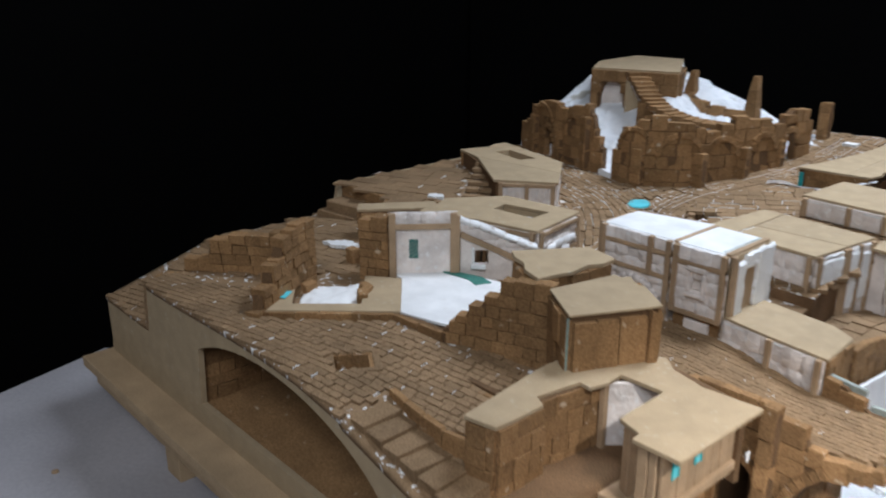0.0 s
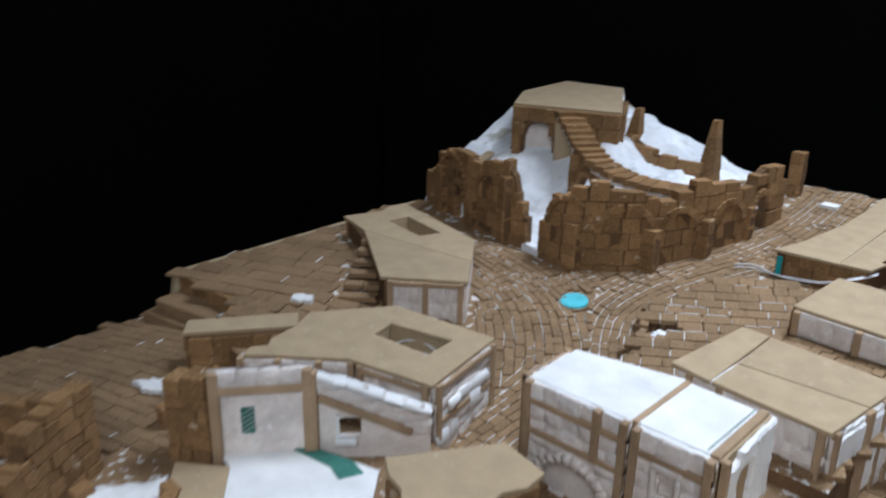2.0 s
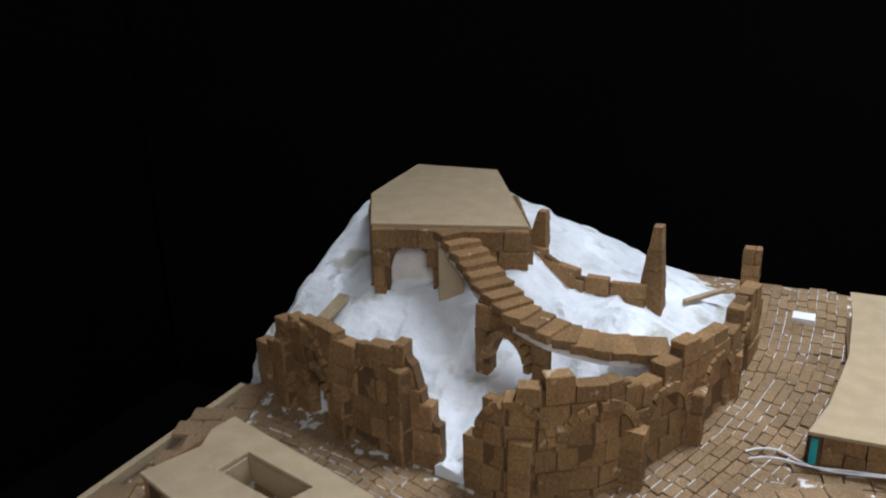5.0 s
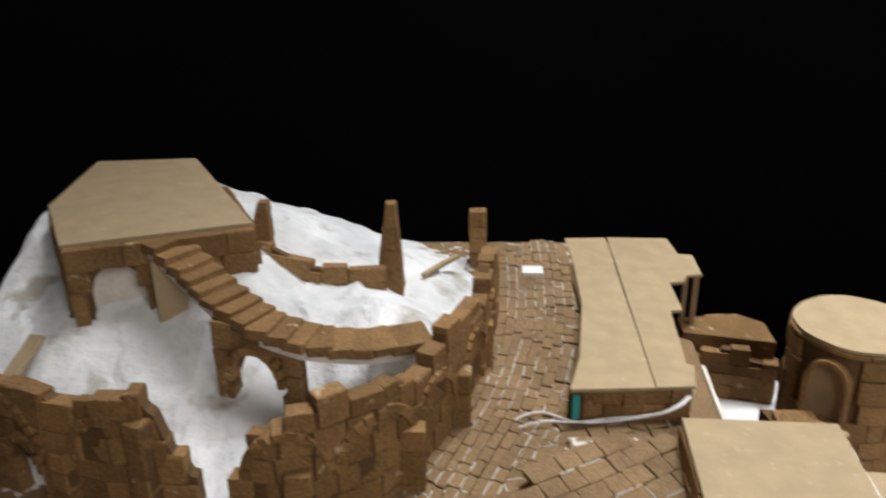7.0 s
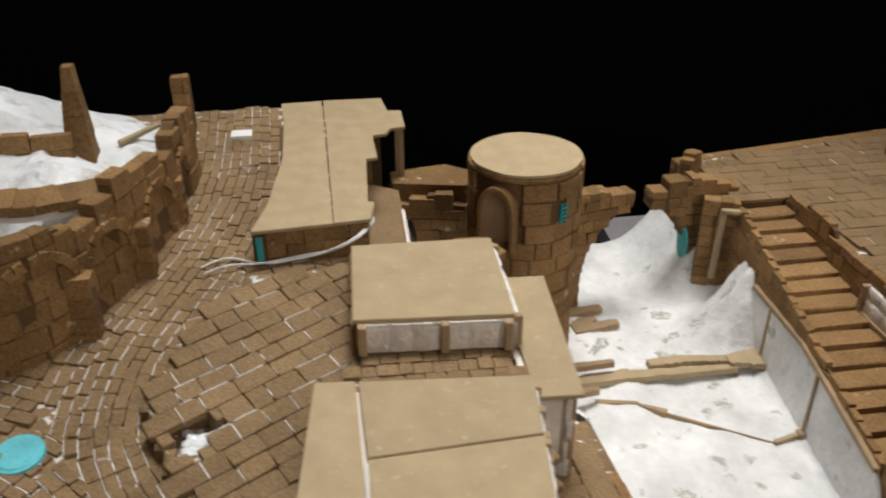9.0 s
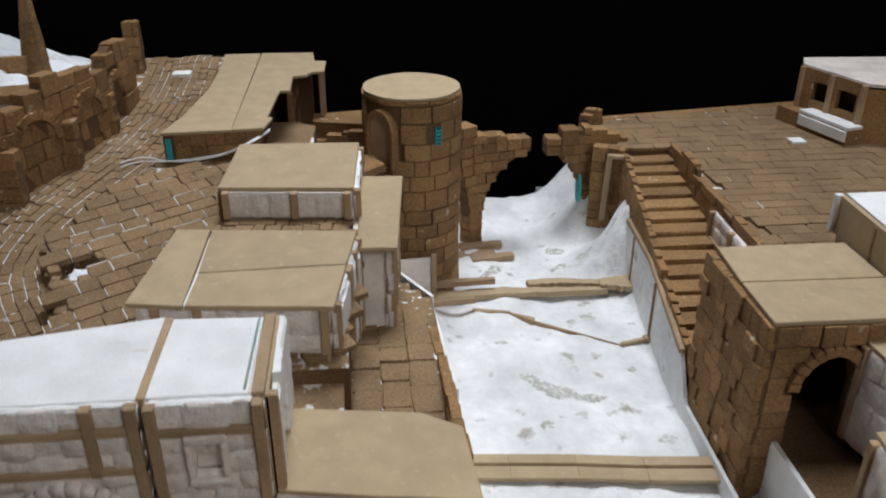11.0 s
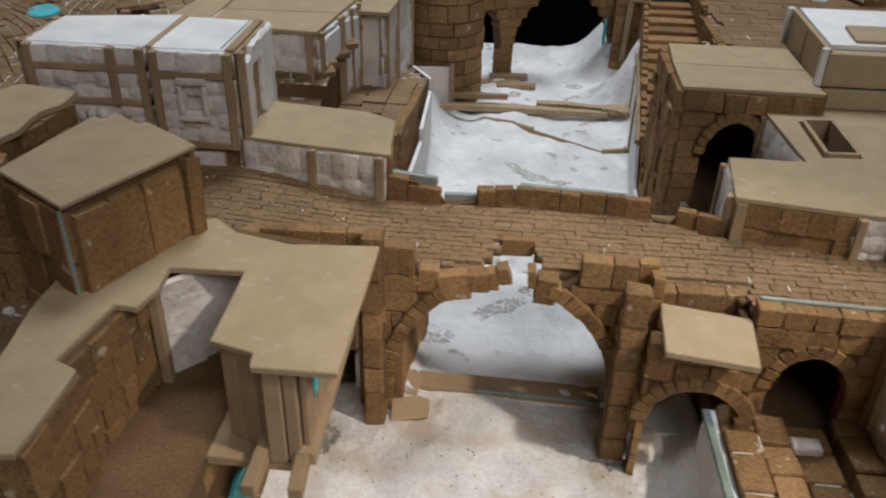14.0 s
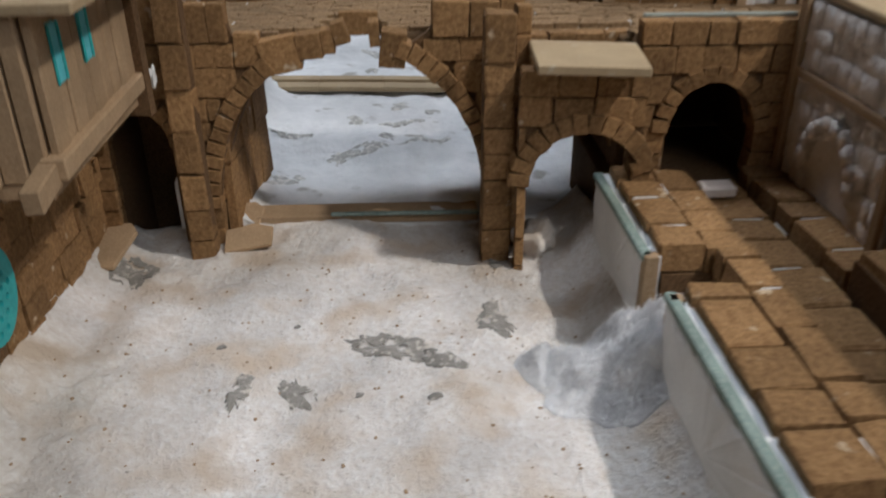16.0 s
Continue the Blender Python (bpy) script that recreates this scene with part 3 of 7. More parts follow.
UP = [(-0.892, 0.617), (-0.79, 0.617), (-0.76, 0.575), (-0.625, 0.575), (-0.625, 0.62), (-0.55, 0.62), (-0.55, 0.545), (-0.292, 0.545), (-0.292, 0.61), (-0.245, 0.61), (-0.245, 0.645), (-0.31, 0.7), (-0.31, 0.9), (-0.365, 1.0), (-0.385, 1.026), (-0.385, 1.29), (-0.88, 1.29), (-0.88, 0.98), (-0.892, 0.96), (-0.892, 0.85)]
ground_up = sheet("ground_upper", -0.96, -0.235, 0.54, 1.3, 0.01, upper, JOINT, "brown paved upper ground with patchy white joints", "ground", lambda x, y: inside(x, y, UP), -0.05)
TERR = [(-0.905, 0.296), (-0.345, 0.296), (-0.345, 0.335), (-0.36, 0.34), (-0.366, 0.45), (-0.37, 0.47), (-0.40, 0.58), (-0.55, 0.62), (-0.905, 0.62)]
PIT = [(-0.521, 0.346), (-0.504, 0.373), (-0.48, 0.358), (-0.496, 0.331)]
PIT_RIM = [(-0.5 + (x + 0.5) * 1.26, 0.352 + (y - 0.352) * 1.26) for x, y in PIT]
ground_terrace = sheet("ground_terrace", -0.9075, -0.34, 0.297, 0.62, 0.0075, terrace, BED, "brown paved lower terrace at the board's front edge", "ground", lambda x, y: inside(x, y, TERR) and not inside(x, y, PIT_RIM), None)
ground_terrace.modifiers.new("thickness", "SOLIDIFY").thickness = 0.006
slab("base_plate", (-0.92, 0.302, -0.055), (0.37, 1.29, -0.03), WOOD, "thin pale wooden board under the model town", "base board")
slab("base_wing", (-0.985, 0.94, -0.055), (-0.9205, 1.3, -0.03), WOOD, "small wooden board under the foam hill", "base board")
bm = bmesh.new()
prism(bm, PIT, 0.09, 0.112)
tagged(part("pit_floor", bm, CORK_CORE), "sunken square cellar pit floor in the terrace", "pit", "", "structure")
cork_face(ground_terrace, PIT[0], PIT[1], 0.11, 0.134, 0.011, (0.012, 0.02), seed=9)
cork_face(ground_terrace, PIT[1], PIT[2], 0.11, 0.134, 0.011, (0.012, 0.02), seed=10)
board("pit_rim", [(-0.5 + (x + 0.5) * 1.4, 0.352 + (y - 0.352) * 1.4) for x, y in PIT], 0.131, PAVER, ground_terrace, "", 0.0036, [PIT])
part("pit_wall", core_mesh(Line([*PIT, PIT[0]]), 0.003, 0.1, 0.1325, [], off=-0.002), CORK, ground_terrace)

# street over the river, on a near and a far arched wall
street = sheet("street", -0.295, 0.37, 0.53, 0.64, 0.005, lambda x, y: 0.105, BED, "brick-paved street crossing the river on arches", "street",
               lambda x, y: inside(x, y, [(-0.295, 0.553), (-0.174, 0.553), (-0.162, 0.583), (-0.14, 0.583), (-0.132, 0.553), (-0.025, 0.553), (-0.02, 0.53), (0.37, 0.53), (0.37, 0.58), (-0.02, 0.61), (-0.03, 0.636), (-0.25, 0.636), (-0.295, 0.636)]), None)
street.modifiers.new("thickness", "SOLIDIFY").thickness = 0.006

# river bed, in white plaster


def bank(x, y):
    """Plaster heaped against the east lining below the stair."""
    d = -0.01 - 0.1 * (1.13 - y) - x
    d = d if d > 0 else -2.2 * min(0.0, d + 0.008)
    f = min(1.0, max(0.0, (y - 1.058) / 0.045)) * min(1.0, max(0.0, (1.158 - y) / 0.04))
    return 0.058 * f * f * (3 - 2 * f) * math.exp(-(d / 0.026) ** 1.4) * (1 + 0.45 * noise.noise(Vector((x * 55, y * 55, 9))))


def river(x, y):
    edge = min(abs(x + 0.245), abs(x - 0.005))
    return bank(x, y) + 0.002 + 0.03 * max(0.0, 1 - edge / 0.045) ** 2 + 0.006 * noise.noise(Vector((x * 14, y * 14, 2))) + 0.0045 * abs(noise.noise(Vector((x * 30, y * 30, 5)))) + 0.0012 * abs(noise.noise(Vector((x * 75, y * 75, 8)))) + 0.0006 * noise.noise(Vector((x * 90, y * 90, 5))) + 0.05 * max(0.0, y - 1.2) + 0.05 * min(1.0, max(0.0, (y - 1.15) / 0.04)) ** 2 * math.exp(-((x + 0.018) / 0.034) ** 2)


river_bed = sheet("river_bed", -0.25, 0.02, 0.56, 1.295, 0.004, river, SNOW, "white plaster river bed with grey stains", "river bed", None, -0.04)


def court(x, y):
    return 0.006 * noise.noise(Vector((x * 13, y * 13, 7))) + 0.003 * noise.noise(Vector((x * 42, y * 42, 1))) + 0.0014 * noise.noise(Vector((x * 130, y * 130, 2))) + 0.0012 * abs(noise.noise(Vector((x * 60, y * 60, 4)))) + 0.02 * max(0.0, 1 - (x + 0.292) / 0.03) ** 2 + 0.02 * max(0.0, 1 - abs(x + 0.035) / 0.03) ** 2


court_floor = sheet("court_floor", -0.3, -0.03, 0.302, 0.565, 0.0026, court, SAND, "sandy white plaster floor of the low court", "ground", None, -0.04)

# platform beyond the stairs on the right bank
plat = sheet("platform", -0.02, 0.55, 0.86, 1.34, 0.01, lambda x, y: 0.113 + 0.002 * noise.noise(Vector((x * 9, y * 9, 4))), BED, "wide paved platform on the east bank", "platform", lambda x, y: (x > 0.052 or y > 1.165) and y < 1.285 + 0.15 * (x + 0.02), -0.05)

# ---- front fascia with its arched niche ----
fascia = tagged(part("fascia", core_mesh(Line([(-0.905, 0.301), (-0.3, 0.301)]), 0.006, -0.05,
                lambda s: terrace(-0.905 + s, 0.301) - 0.005, [arch(0.355, 0.171, 0.04, 0.086, 0.038, start=0.227)]), BOARD), "plain card fascia with a wide arched niche", "fascia", "", "structure")
part("side_fascia", core_mesh(Line([(-0.908, 0.97), (-0.908, 0.3)]), 0.006, -0.05, [(0, 0.16), (0.35, 0.158), (0.352, 0.12), (0.54, 0.113), (0.6, 0.099), (0.67, 0.08)], []), BOARD, fascia)
niche = thing("niche", (-0.57, 0.36, 0.036), "dark arched niche lined with brown cork blocks", "niche", "", "structure")
bm = bmesh.new()
prism(bm, [(-0.69, 0.305), (-0.36, 0.305), (-0.36, 0.41), (-0.69, 0.41)], 0.03, 0.036)
part("niche_floor", bm, CORK, niche)
cork_face(niche, (-0.69, 0.405), (-0.36, 0.405), 0.036, 0.126, 0.012, (0.012, 0.022), seed=21)
cork_face(niche, (-0.687, 0.305), (-0.687, 0.404), 0.036, 0.1255, 0.012, (0.012, 0.022), seed=22)
bm = bmesh.new()
prism(bm, [(-0.69, 0.407), (-0.36, 0.407), (-0.36, 0.412), (-0.69, 0.412)], 0.03, 0.128)
part("niche_back", bm, CORK_CORE, niche)
moulding = thing("moulding", (-0.6, 0.28, 0.0), "worn wooden moulding along the front of the base", "moulding", "", "structure")
bar("ledge_board", (-0.914, 0.284, 0.009), (0.37, 0.284, 0.009), 0.04, 0.012, WOOD, moulding)
bar("lower_strip", (-0.92, 0.29, -0.012), (0.37, 0.29, -0.012), 0.024, 0.03, WOOD, moulding)
bar("side_ledge", (-0.913, 0.3045, 0.009), (-0.913, 0.9, 0.009), 0.03, 0.012, WOOD, moulding)
for x in (-0.72, -0.35, 0.05):
    bar("foot_block", (x, 0.288, -0.055), (x, 0.288, -0.026), 0.03, 0.02, WOOD, moulding, up=(0, 1, 0))

# ---- walled hill ----


def mound(x, y):
    f = math.exp(-(((x + 0.84) / 0.24) ** 2 + ((y - 1.22) / (0.18 if y < 1.22 else 0.16)) ** 2))
    z = 0.158 + 0.122 * f + 0.006 * noise.noise(Vector((x * 22, y * 22, 3))) + 0.003 * noise.noise(Vector((x * 60, y * 60, 8)))
    z += 0.012 * min(1.0, max(0.0, (y - 1.148) / 0.03)) * min(1.0, max(0.0, (x + 0.76) / 0.03)) * min(1.0, max(0.0, (1.32 - y) / 0.12))
    z += 0.007 * abs(noise.noise(Vector((x * 9, y * 9, 6)))) + 0.004 * abs(noise.noise(Vector((x * 30, y * 30, 1))))
    wx, wy = x * 15 + 0.9 * noise.noise(Vector((x * 13, y * 13, 4))), y * 13 + 0.9 * noise.noise(Vector((x * 13, y * 13, 9)))
    z += 0.0035 * noise.cell(Vector((wx, wy, 0.5)))
    z += 0.047 * math.exp(-((x + 0.59) / 0.065) ** 2 - ((y - 1.08) / 0.07) ** 2) - 0.01 * math.exp(-((x + 0.74) / 0.05) ** 2 - ((y - 1.26) / 0.06) ** 2) + 0.004 * math.exp(-((x + 0.68) / 0.03) ** 2 - ((y - 1.01) / 0.04) ** 2) + 0.008 * math.exp(-((x + 0.81) / 0.06) ** 2 - ((y - 1.065) / 0.035) ** 2)
    z += 0.033 * math.exp(-((x + 0.705) / 0.045) ** 2 - ((y - 1.1) / 0.034) ** 2)
    k = min(1.0, max(0.0, (x + 0.972) / 0.07))
    z = 0.1 + (z - 0.1) * k * k * (3 - 2 * k)
    return z


HILLP = [(-0.972, 1.04), (-0.89, 0.992), (-0.84, 0.968), (-0.79, 0.948), (-0.7, 0.934), (-0.69, 0.918), (-0.66, 0.918), (-0.6, 0.95), (-0.56, 1.03), (-0.53, 1.1), (-0.518, 1.295), (-0.972, 1.295)]
hill = sheet("hill", -0.985, -0.51, 0.91, 1.3, 0.005, mound, HILL, "white carved foam hill inside ruined walls", "hill", lambda x, y: inside(x, y, HILLP), -0.03, "structure", True)
bm = bmesh.new()
bm.from_mesh(hill.data)
bmesh.ops.dissolve_limit(bm, angle_limit=0.17, verts=bm.verts[:], edges=bm.edges[:])
bmesh.ops.triangulate(bm, faces=bm.faces[:])
bm.to_mesh(hill.data)
bm.free()
hill.data.polygons.foreach_set("use_smooth", [False] * len(hill.data.polygons))

wall("hill_wall_west", [(-0.888, 0.977), (-0.84, 0.96), (-0.79, 0.94), (-0.745, 0.93), (-0.693, 0.93)], 0.013, 0.148,
     [(0, 0.203), (0.03, 0.215), (0.033, 0.234), (0.053, 0.243), (0.094, 0.252), (0.115, 0.249), (0.128, 0.242), (0.142, 0.248), (0.164, 0.254), (0.166, 0.257), (0.176, 0.257), (0.178, 0.248), (0.183, 0.244), (0.184, 0.232), (0.188, 0.228), (0.189, 0.214), (0.196, 0.21), (0.197, 0.201), (0.203, 0.2)],
     "ruined brown cork wall with a dark arched doorway", course=0.0155, wide=(0.013, 0.024), seed=31,
     openings=[arch(0.088, 0.0125, 0.19, 0.02, 0.14, vw=0.006), arch(0.072, 0.03, 0.205, 0.034, blind=True, vw=0.006), arch(0.15, 0.02, 0.205, 0.03, blind=True, vw=0.006)])
for x, y, a, b in ((-0.845, 0.953, 0.148, 0.224), (-0.776, 0.93, 0.148, 0.212), (-0.722, 0.922, 0.15, 0.24)):
    wall("buttress", [(x - 0.006, y + 0.002), (x + 0.006, y - 0.002)], 0.013, a, b, "stacked brown cork buttress against the hill wall", "buttress", 0.0125, (0.011, 0.014), seed=int(-x * 800), group="buttresses of the hill wall")
# added near-black sheet that paints the shade inside the doorway
tagged(part("doorway_back", core_mesh(Line([(-0.835, 0.972), (-0.78, 0.949)]), 0.004, 0.13, 0.222, []), DARK), "near-black panel standing in for shade inside the hill wall doorway", "panel", "", "structure")
wall("hill_wall_east", [(-0.672, 0.925), (-0.645, 0.921), (-0.622, 0.927), (-0.59, 0.95), (-0.572, 0.975), (-0.545, 1.03), (-0.527, 1.085), (-0.516, 1.165)], 0.013, 0.148,
     [(0, 0.2), (0.011, 0.203), (0.0125, 0.226), (0.018, 0.23), (0.02, 0.235), (0.036, 0.235), (0.0375, 0.247), (0.0585, 0.248), (0.06, 0.255), (0.068, 0.255), (0.0695, 0.247), (0.095, 0.246), (0.117, 0.243), (0.119, 0.231), (0.142, 0.235), (0.15, 0.238), (0.152, 0.242), (0.166, 0.244), (0.168, 0.252), (0.185, 0.252), (0.197, 0.246), (0.23, 0.245), (0.232, 0.233), (0.254, 0.237), (0.256, 0.245), (0.268, 0.247), (0.27, 0.254), (0.3, 0.252), (0.311, 0.25), (0.3125, 0.239), (0.3215, 0.236)],
     "ruined brown cork wall with blind arches", course=0.0165, wide=(0.014, 0.026), seed=33,
     openings=[arch(0.036, 0.02, 0.204, 0.028, blind=True, vw=0.006), arch(0.093, 0.025, 0.2, 0.026, blind=True, vw=0.007), arch(0.152, 0.02, 0.198, 0.022, blind=True, vw=0.007), arch(0.218, 0.018, 0.203, 0.018, blind=True), arch(0.272, 0.013, 0.205, 0.018, 0.16)])
for x, y, a, b in ((-0.629, 0.919, 0.148, 0.21), (-0.567, 0.969, 0.15, 0.206), (-0.539, 1.03, 0.155, 0.21), (-0.523, 1.095, 0.165, 0.214)):
    p = wall("buttress", [(x - 0.008, y), (x + 0.008, y)], 0.014, a, b, "stacked brown cork buttress against the hill wall", "buttress", 0.0125, (0.014, 0.018), seed=int(-x * 900), group="buttresses of the hill wall")
wall("gate_post", [(-0.537, 1.246), (-0.521, 1.246)], 0.015, 0.17, 0.248, "square brown cork post at the road's end", "post", 0.012, (0.009, 0.014), seed=36)


def spire(name, x, y, z0, z1, w, d, lean, label):
    """A tapering fin of stacked blocks, one side steeper than the other."""
    t = thing(name, (x, y, z0), label, "spire")
    r = random.Random(int(-x * 1000))
    z = z0
    while z < z1 - 0.001:
        h = min(0.021 * r.uniform(0.8, 1.25), z1 - z)
        if z1 - z - h < 0.008:
            h = z1 - z
        bm = bmesh.new()
        vs = []
        for zz in (z, z + h - 0.0005):
            f = (zz - z0) / (z1 - z0)
            k, kd = 1 - 0.72 * f ** 1.2, 1 - 0.5 * f
            c = x + lean * w * (1 - k) / 2
            vs += [bm.verts.new((c + sx * w * k / 2 + r.uniform(-0.0006, 0.0006), y + sy * d * kd / 2 + r.uniform(-0.0006, 0.0006), zz)) for sx, sy in ((-1, -1), (1, -1), (1, 1), (-1, 1))]
        for f in ((3, 2, 1, 0), (4, 5, 6, 7), (0, 1, 5, 4), (1, 2, 6, 5), (2, 3, 7, 6), (3, 0, 4, 7)):
            bm.faces.new([vs[q] for q in f])
        soften(bm, 0.0012)
        part("stone", bm, CORK, t)
        z += h
    return t


spire("ruin_spire", -0.602, 1.158, 0.19, 0.288, 0.026, 0.022, 0.4, "tall tapering brown cork spire on the hill")
spire("ruin_spire", -0.712, 1.163, 0.21, 0.287, 0.028, 0.02, 0.8, "broken brown cork spire beside the hill house")
wall("low_hill_wall", [(-0.712, 1.158), (-0.66, 1.136), (-0.603, 1.142)], 0.009, 0.18, [(0, 0.256), (0.02, 0.252), (0.05, 0.243), (0.12, 0.236)], "low curved brown cork wall on the hill", course=0.011, wide=(0.02, 0.035), seed=38)
wall("low_hill_wall", [(-0.708, 1.17), (-0.69, 1.22)], 0.009, 0.2, [(0, 0.25), (0.05, 0.238)], "short brown cork wall end on the hill", course=0.011, wide=(0.014, 0.02), seed=39)

hh = thing("hill_house", (-0.78, 1.16, 0.22), "brown cork house crowning the hill, with a flat card roof", "house")
HR = [(-0.829, 1.066), (-0.699, 1.112), (-0.798, 1.278), (-0.89, 1.268), (-0.878, 1.148)]
board("roof", HR, 0.284, BOARD, hh, "plain tan card roof", 0.004)
HD = [arch(0.032, 0.02, 0.244, 0.024, 0.2, ring=False)]
hb = part("front_wall", core_mesh(Line([(-0.827, 1.07), (-0.7, 1.114)]), 0.01, 0.2, 0.284, HD), CORK_CORE, hh)
cork_face(hb, (-0.828, 1.068), (-0.699, 1.111), 0.2, 0.285, 0.0165, (0.014, 0.026), HD, 41, 0.012)
part("blind_panel", core_mesh(Line([(-0.826, 1.081), (-0.75, 1.107)]), 0.006, 0.2, 0.283, []), PANEL, hh, "grey plaster panel closing the archway")
body("house_core", [(-0.828, 1.11), (-0.709, 1.135), (-0.797, 1.278), (-0.888, 1.272), (-0.872, 1.15)], 0.18, 0.2835, HILL, hh)
rsw = part("side_wall", core_mesh(Line([(-0.702, 1.116), (-0.752, 1.205)]), 0.008, 0.2, 0.284, []), CORK_CORE, hh)
cork_face(rsw, (-0.7, 1.114), (-0.75, 1.205), 0.2, 0.284, 0.018, (0.016, 0.026), seed=43)
sw = part("side_wall", core_mesh(Line([(-0.874, 1.148), (-0.827, 1.07)]), 0.008, 0.2, 0.284, []), CORK_CORE, hh)
cork_face(sw, (-0.875, 1.147), (-0.829, 1.069), 0.215, 0.284, 0.013, (0.012, 0.022), seed=42)

# curved stair from the hill house down to the wall
stair = thing("hill_stair", (-0.68, 1.05, 0.2), "curved brown cork stair down the hill on arches", "stair")
SP = Line([(-0.764, 1.09), (-0.735, 1.07), (-0.704, 1.045), (-0.672, 1.026), (-0.64, 1.018), (-0.605, 1.022), (-0.563, 1.04)])
mats = []
for i in range(17):
    s = SP.length * (i + 0.5) / 17
    p, d = SP.at(s)
    f = (i + 0.5) / 17
    z = 0.236 + 0.052 * (1 - f) ** 1.85
    m = Matrix(((d.x, -d.y, 0, 0), (d.y, d.x, 0, 0), (0, 0, 1, 0), (0, 0, 0, 1)))
    mats.append(Matrix.Translation((p.x, p.y, z - 0.004)) @ m @ pose(0, 0, 0, 0, 0, rnd.uniform(-3, 3)) @ Matrix.Diagonal((SP.length / 17 + 0.004, 0.032, 0.007, 1)))
set_blocks(stair, "step", "stone", CORK, mats)
part("stair_web", core_mesh(SP, 0.026, lambda s: 0.223 + 0.05 * (1 - s / SP.length) ** 1.85, lambda s: 0.2295 + 0.052 * (1 - s / SP.length) ** 1.85, []), PANEL, stair)
SA = [arch(0.0325, 0.0175, 0.206, 0.024, 0.15, vw=0.006)]
part("arch_wall", core_mesh(Line([(-0.708, 1.031), (-0.645, 1.014)]), 0.008, 0.16, [(0, 0.252), (0.03, 0.243), (0.066, 0.237)], SA), CORK_CORE, stair)
cork_face(stair, (-0.709, 1.029), (-0.645, 1.012), 0.16, [(0, 0.252), (0.03, 0.243), (0.066, 0.237)], 0.013, (0.012, 0.022), SA, 44, 0.008)
bar("support_panel", (-0.755, 1.074, 0.222), (-0.755, 1.074, 0.273), 0.022, 0.005, BOARD, stair, up=(-0.33, 0.94, 0))
for a, b, w in (((-0.86, 0.985, 0.196), (-0.85, 1.05, 0.222), 0.012), ((-0.575, 1.175, 0.214), (-0.548, 1.222, 0.212), 0.005)):
    o = bar("card_offcut", a, b, w, 0.004, BOARD, None)
    tagged(o, "scrap of tan card lying on the white hill", "card strip", "card strips on the hill")

# ---- house with outside stairs (by the plaza) ----
ha = thing("stair_house", (-0.74, 0.8, 0.155), "low house with plaster panels, card roof and cork stairs", "house")
board("roof", [(-0.846, 0.889), (-0.85, 0.868), (-0.842, 0.848), (-0.858, 0.806), (-0.806, 0.79), (-0.6648, 0.802), (-0.703, 0.851)], 0.185, BOARD, ha, "tan card roof with a square opening", 0.0035, [[(-0.812, 0.831), (-0.807, 0.856), (-0.743, 0.842), (-0.752, 0.819)]])
board("roof", [(-0.805, 0.789), (-0.698, 0.713), (-0.633, 0.761), (-0.664, 0.801)], 0.185, BOARD, ha, "tan card roof sheet", 0.0037)
framed(ha, (-0.694, 0.719), (-0.639, 0.762), 0.146, 0.185, (0, 0.5, 1), (1,), (0.007, 0.012), 0.019, seed=51)
part("side_wall", core_mesh(Line([(-0.639, 0.762), (-0.702, 0.843)]), 0.006, 0.14, 0.185, []), PANEL, ha)
part("back_wall", core_mesh(Line([(-0.702, 0.843), (-0.843, 0.884)]), 0.006, 0.14, 0.185, []), CORK_CORE, ha)
lw_ = part("stair_wall", core_mesh(Line([(-0.845, 0.88), (-0.852, 0.81), (-0.80, 0.785), (-0.696, 0.72)]), 0.006, 0.12, 0.185, []), CORK_CORE, ha)
cork_face(lw_, (-0.85, 0.87), (-0.855, 0.808), 0.13, 0.184, 0.012, (0.012, 0.02), seed=52)
body("house_floor", [(-0.84, 0.87), (-0.845, 0.81), (-0.698, 0.725), (-0.645, 0.762), (-0.705, 0.84)], 0.12, 0.15, STRIP, ha)
part("opening_curb", core_mesh(Line([(-0.812, 0.827), (-0.807, 0.858), (-0.741, 0.842), (-0.75, 0.817), (-0.812, 0.827)]), 0.003, 0.145, 0.1845, []), BOARD, ha)
mats = []
a, b = Vector((-0.7215, 0.7065)), Vector((-0.778, 0.785))
ang = math.degrees(math.atan2(b.y - a.y, b.x - a.x))
for i in range(6):
    p = a.lerp(b, i / 5)
    z = 0.1645 + 0.0042 * i
    for u, w in (((0.0, 0.035),) if i not in (1, 3) else ((-0.009, 0.0165), (0.0088, 0.0165))):
        mats.append(pose(p.x, p.y, z - 0.0022, 0, 0, ang + rnd.uniform(-2.5, 2.5)) @ pose(0, u, 0, rnd.uniform(-1.5, 1.5), rnd.uniform(-2, 2), 0) @ Matrix.Diagonal((0.0128, w, 0.0052, 1)))
set_blocks(ha, "step", "stone", PAVER, mats)
body("stair_base", [(-0.732, 0.697), (-0.706, 0.718), (-0.768, 0.8), (-0.797, 0.777)], 0.13, 0.1585, CORK_CORE, ha)

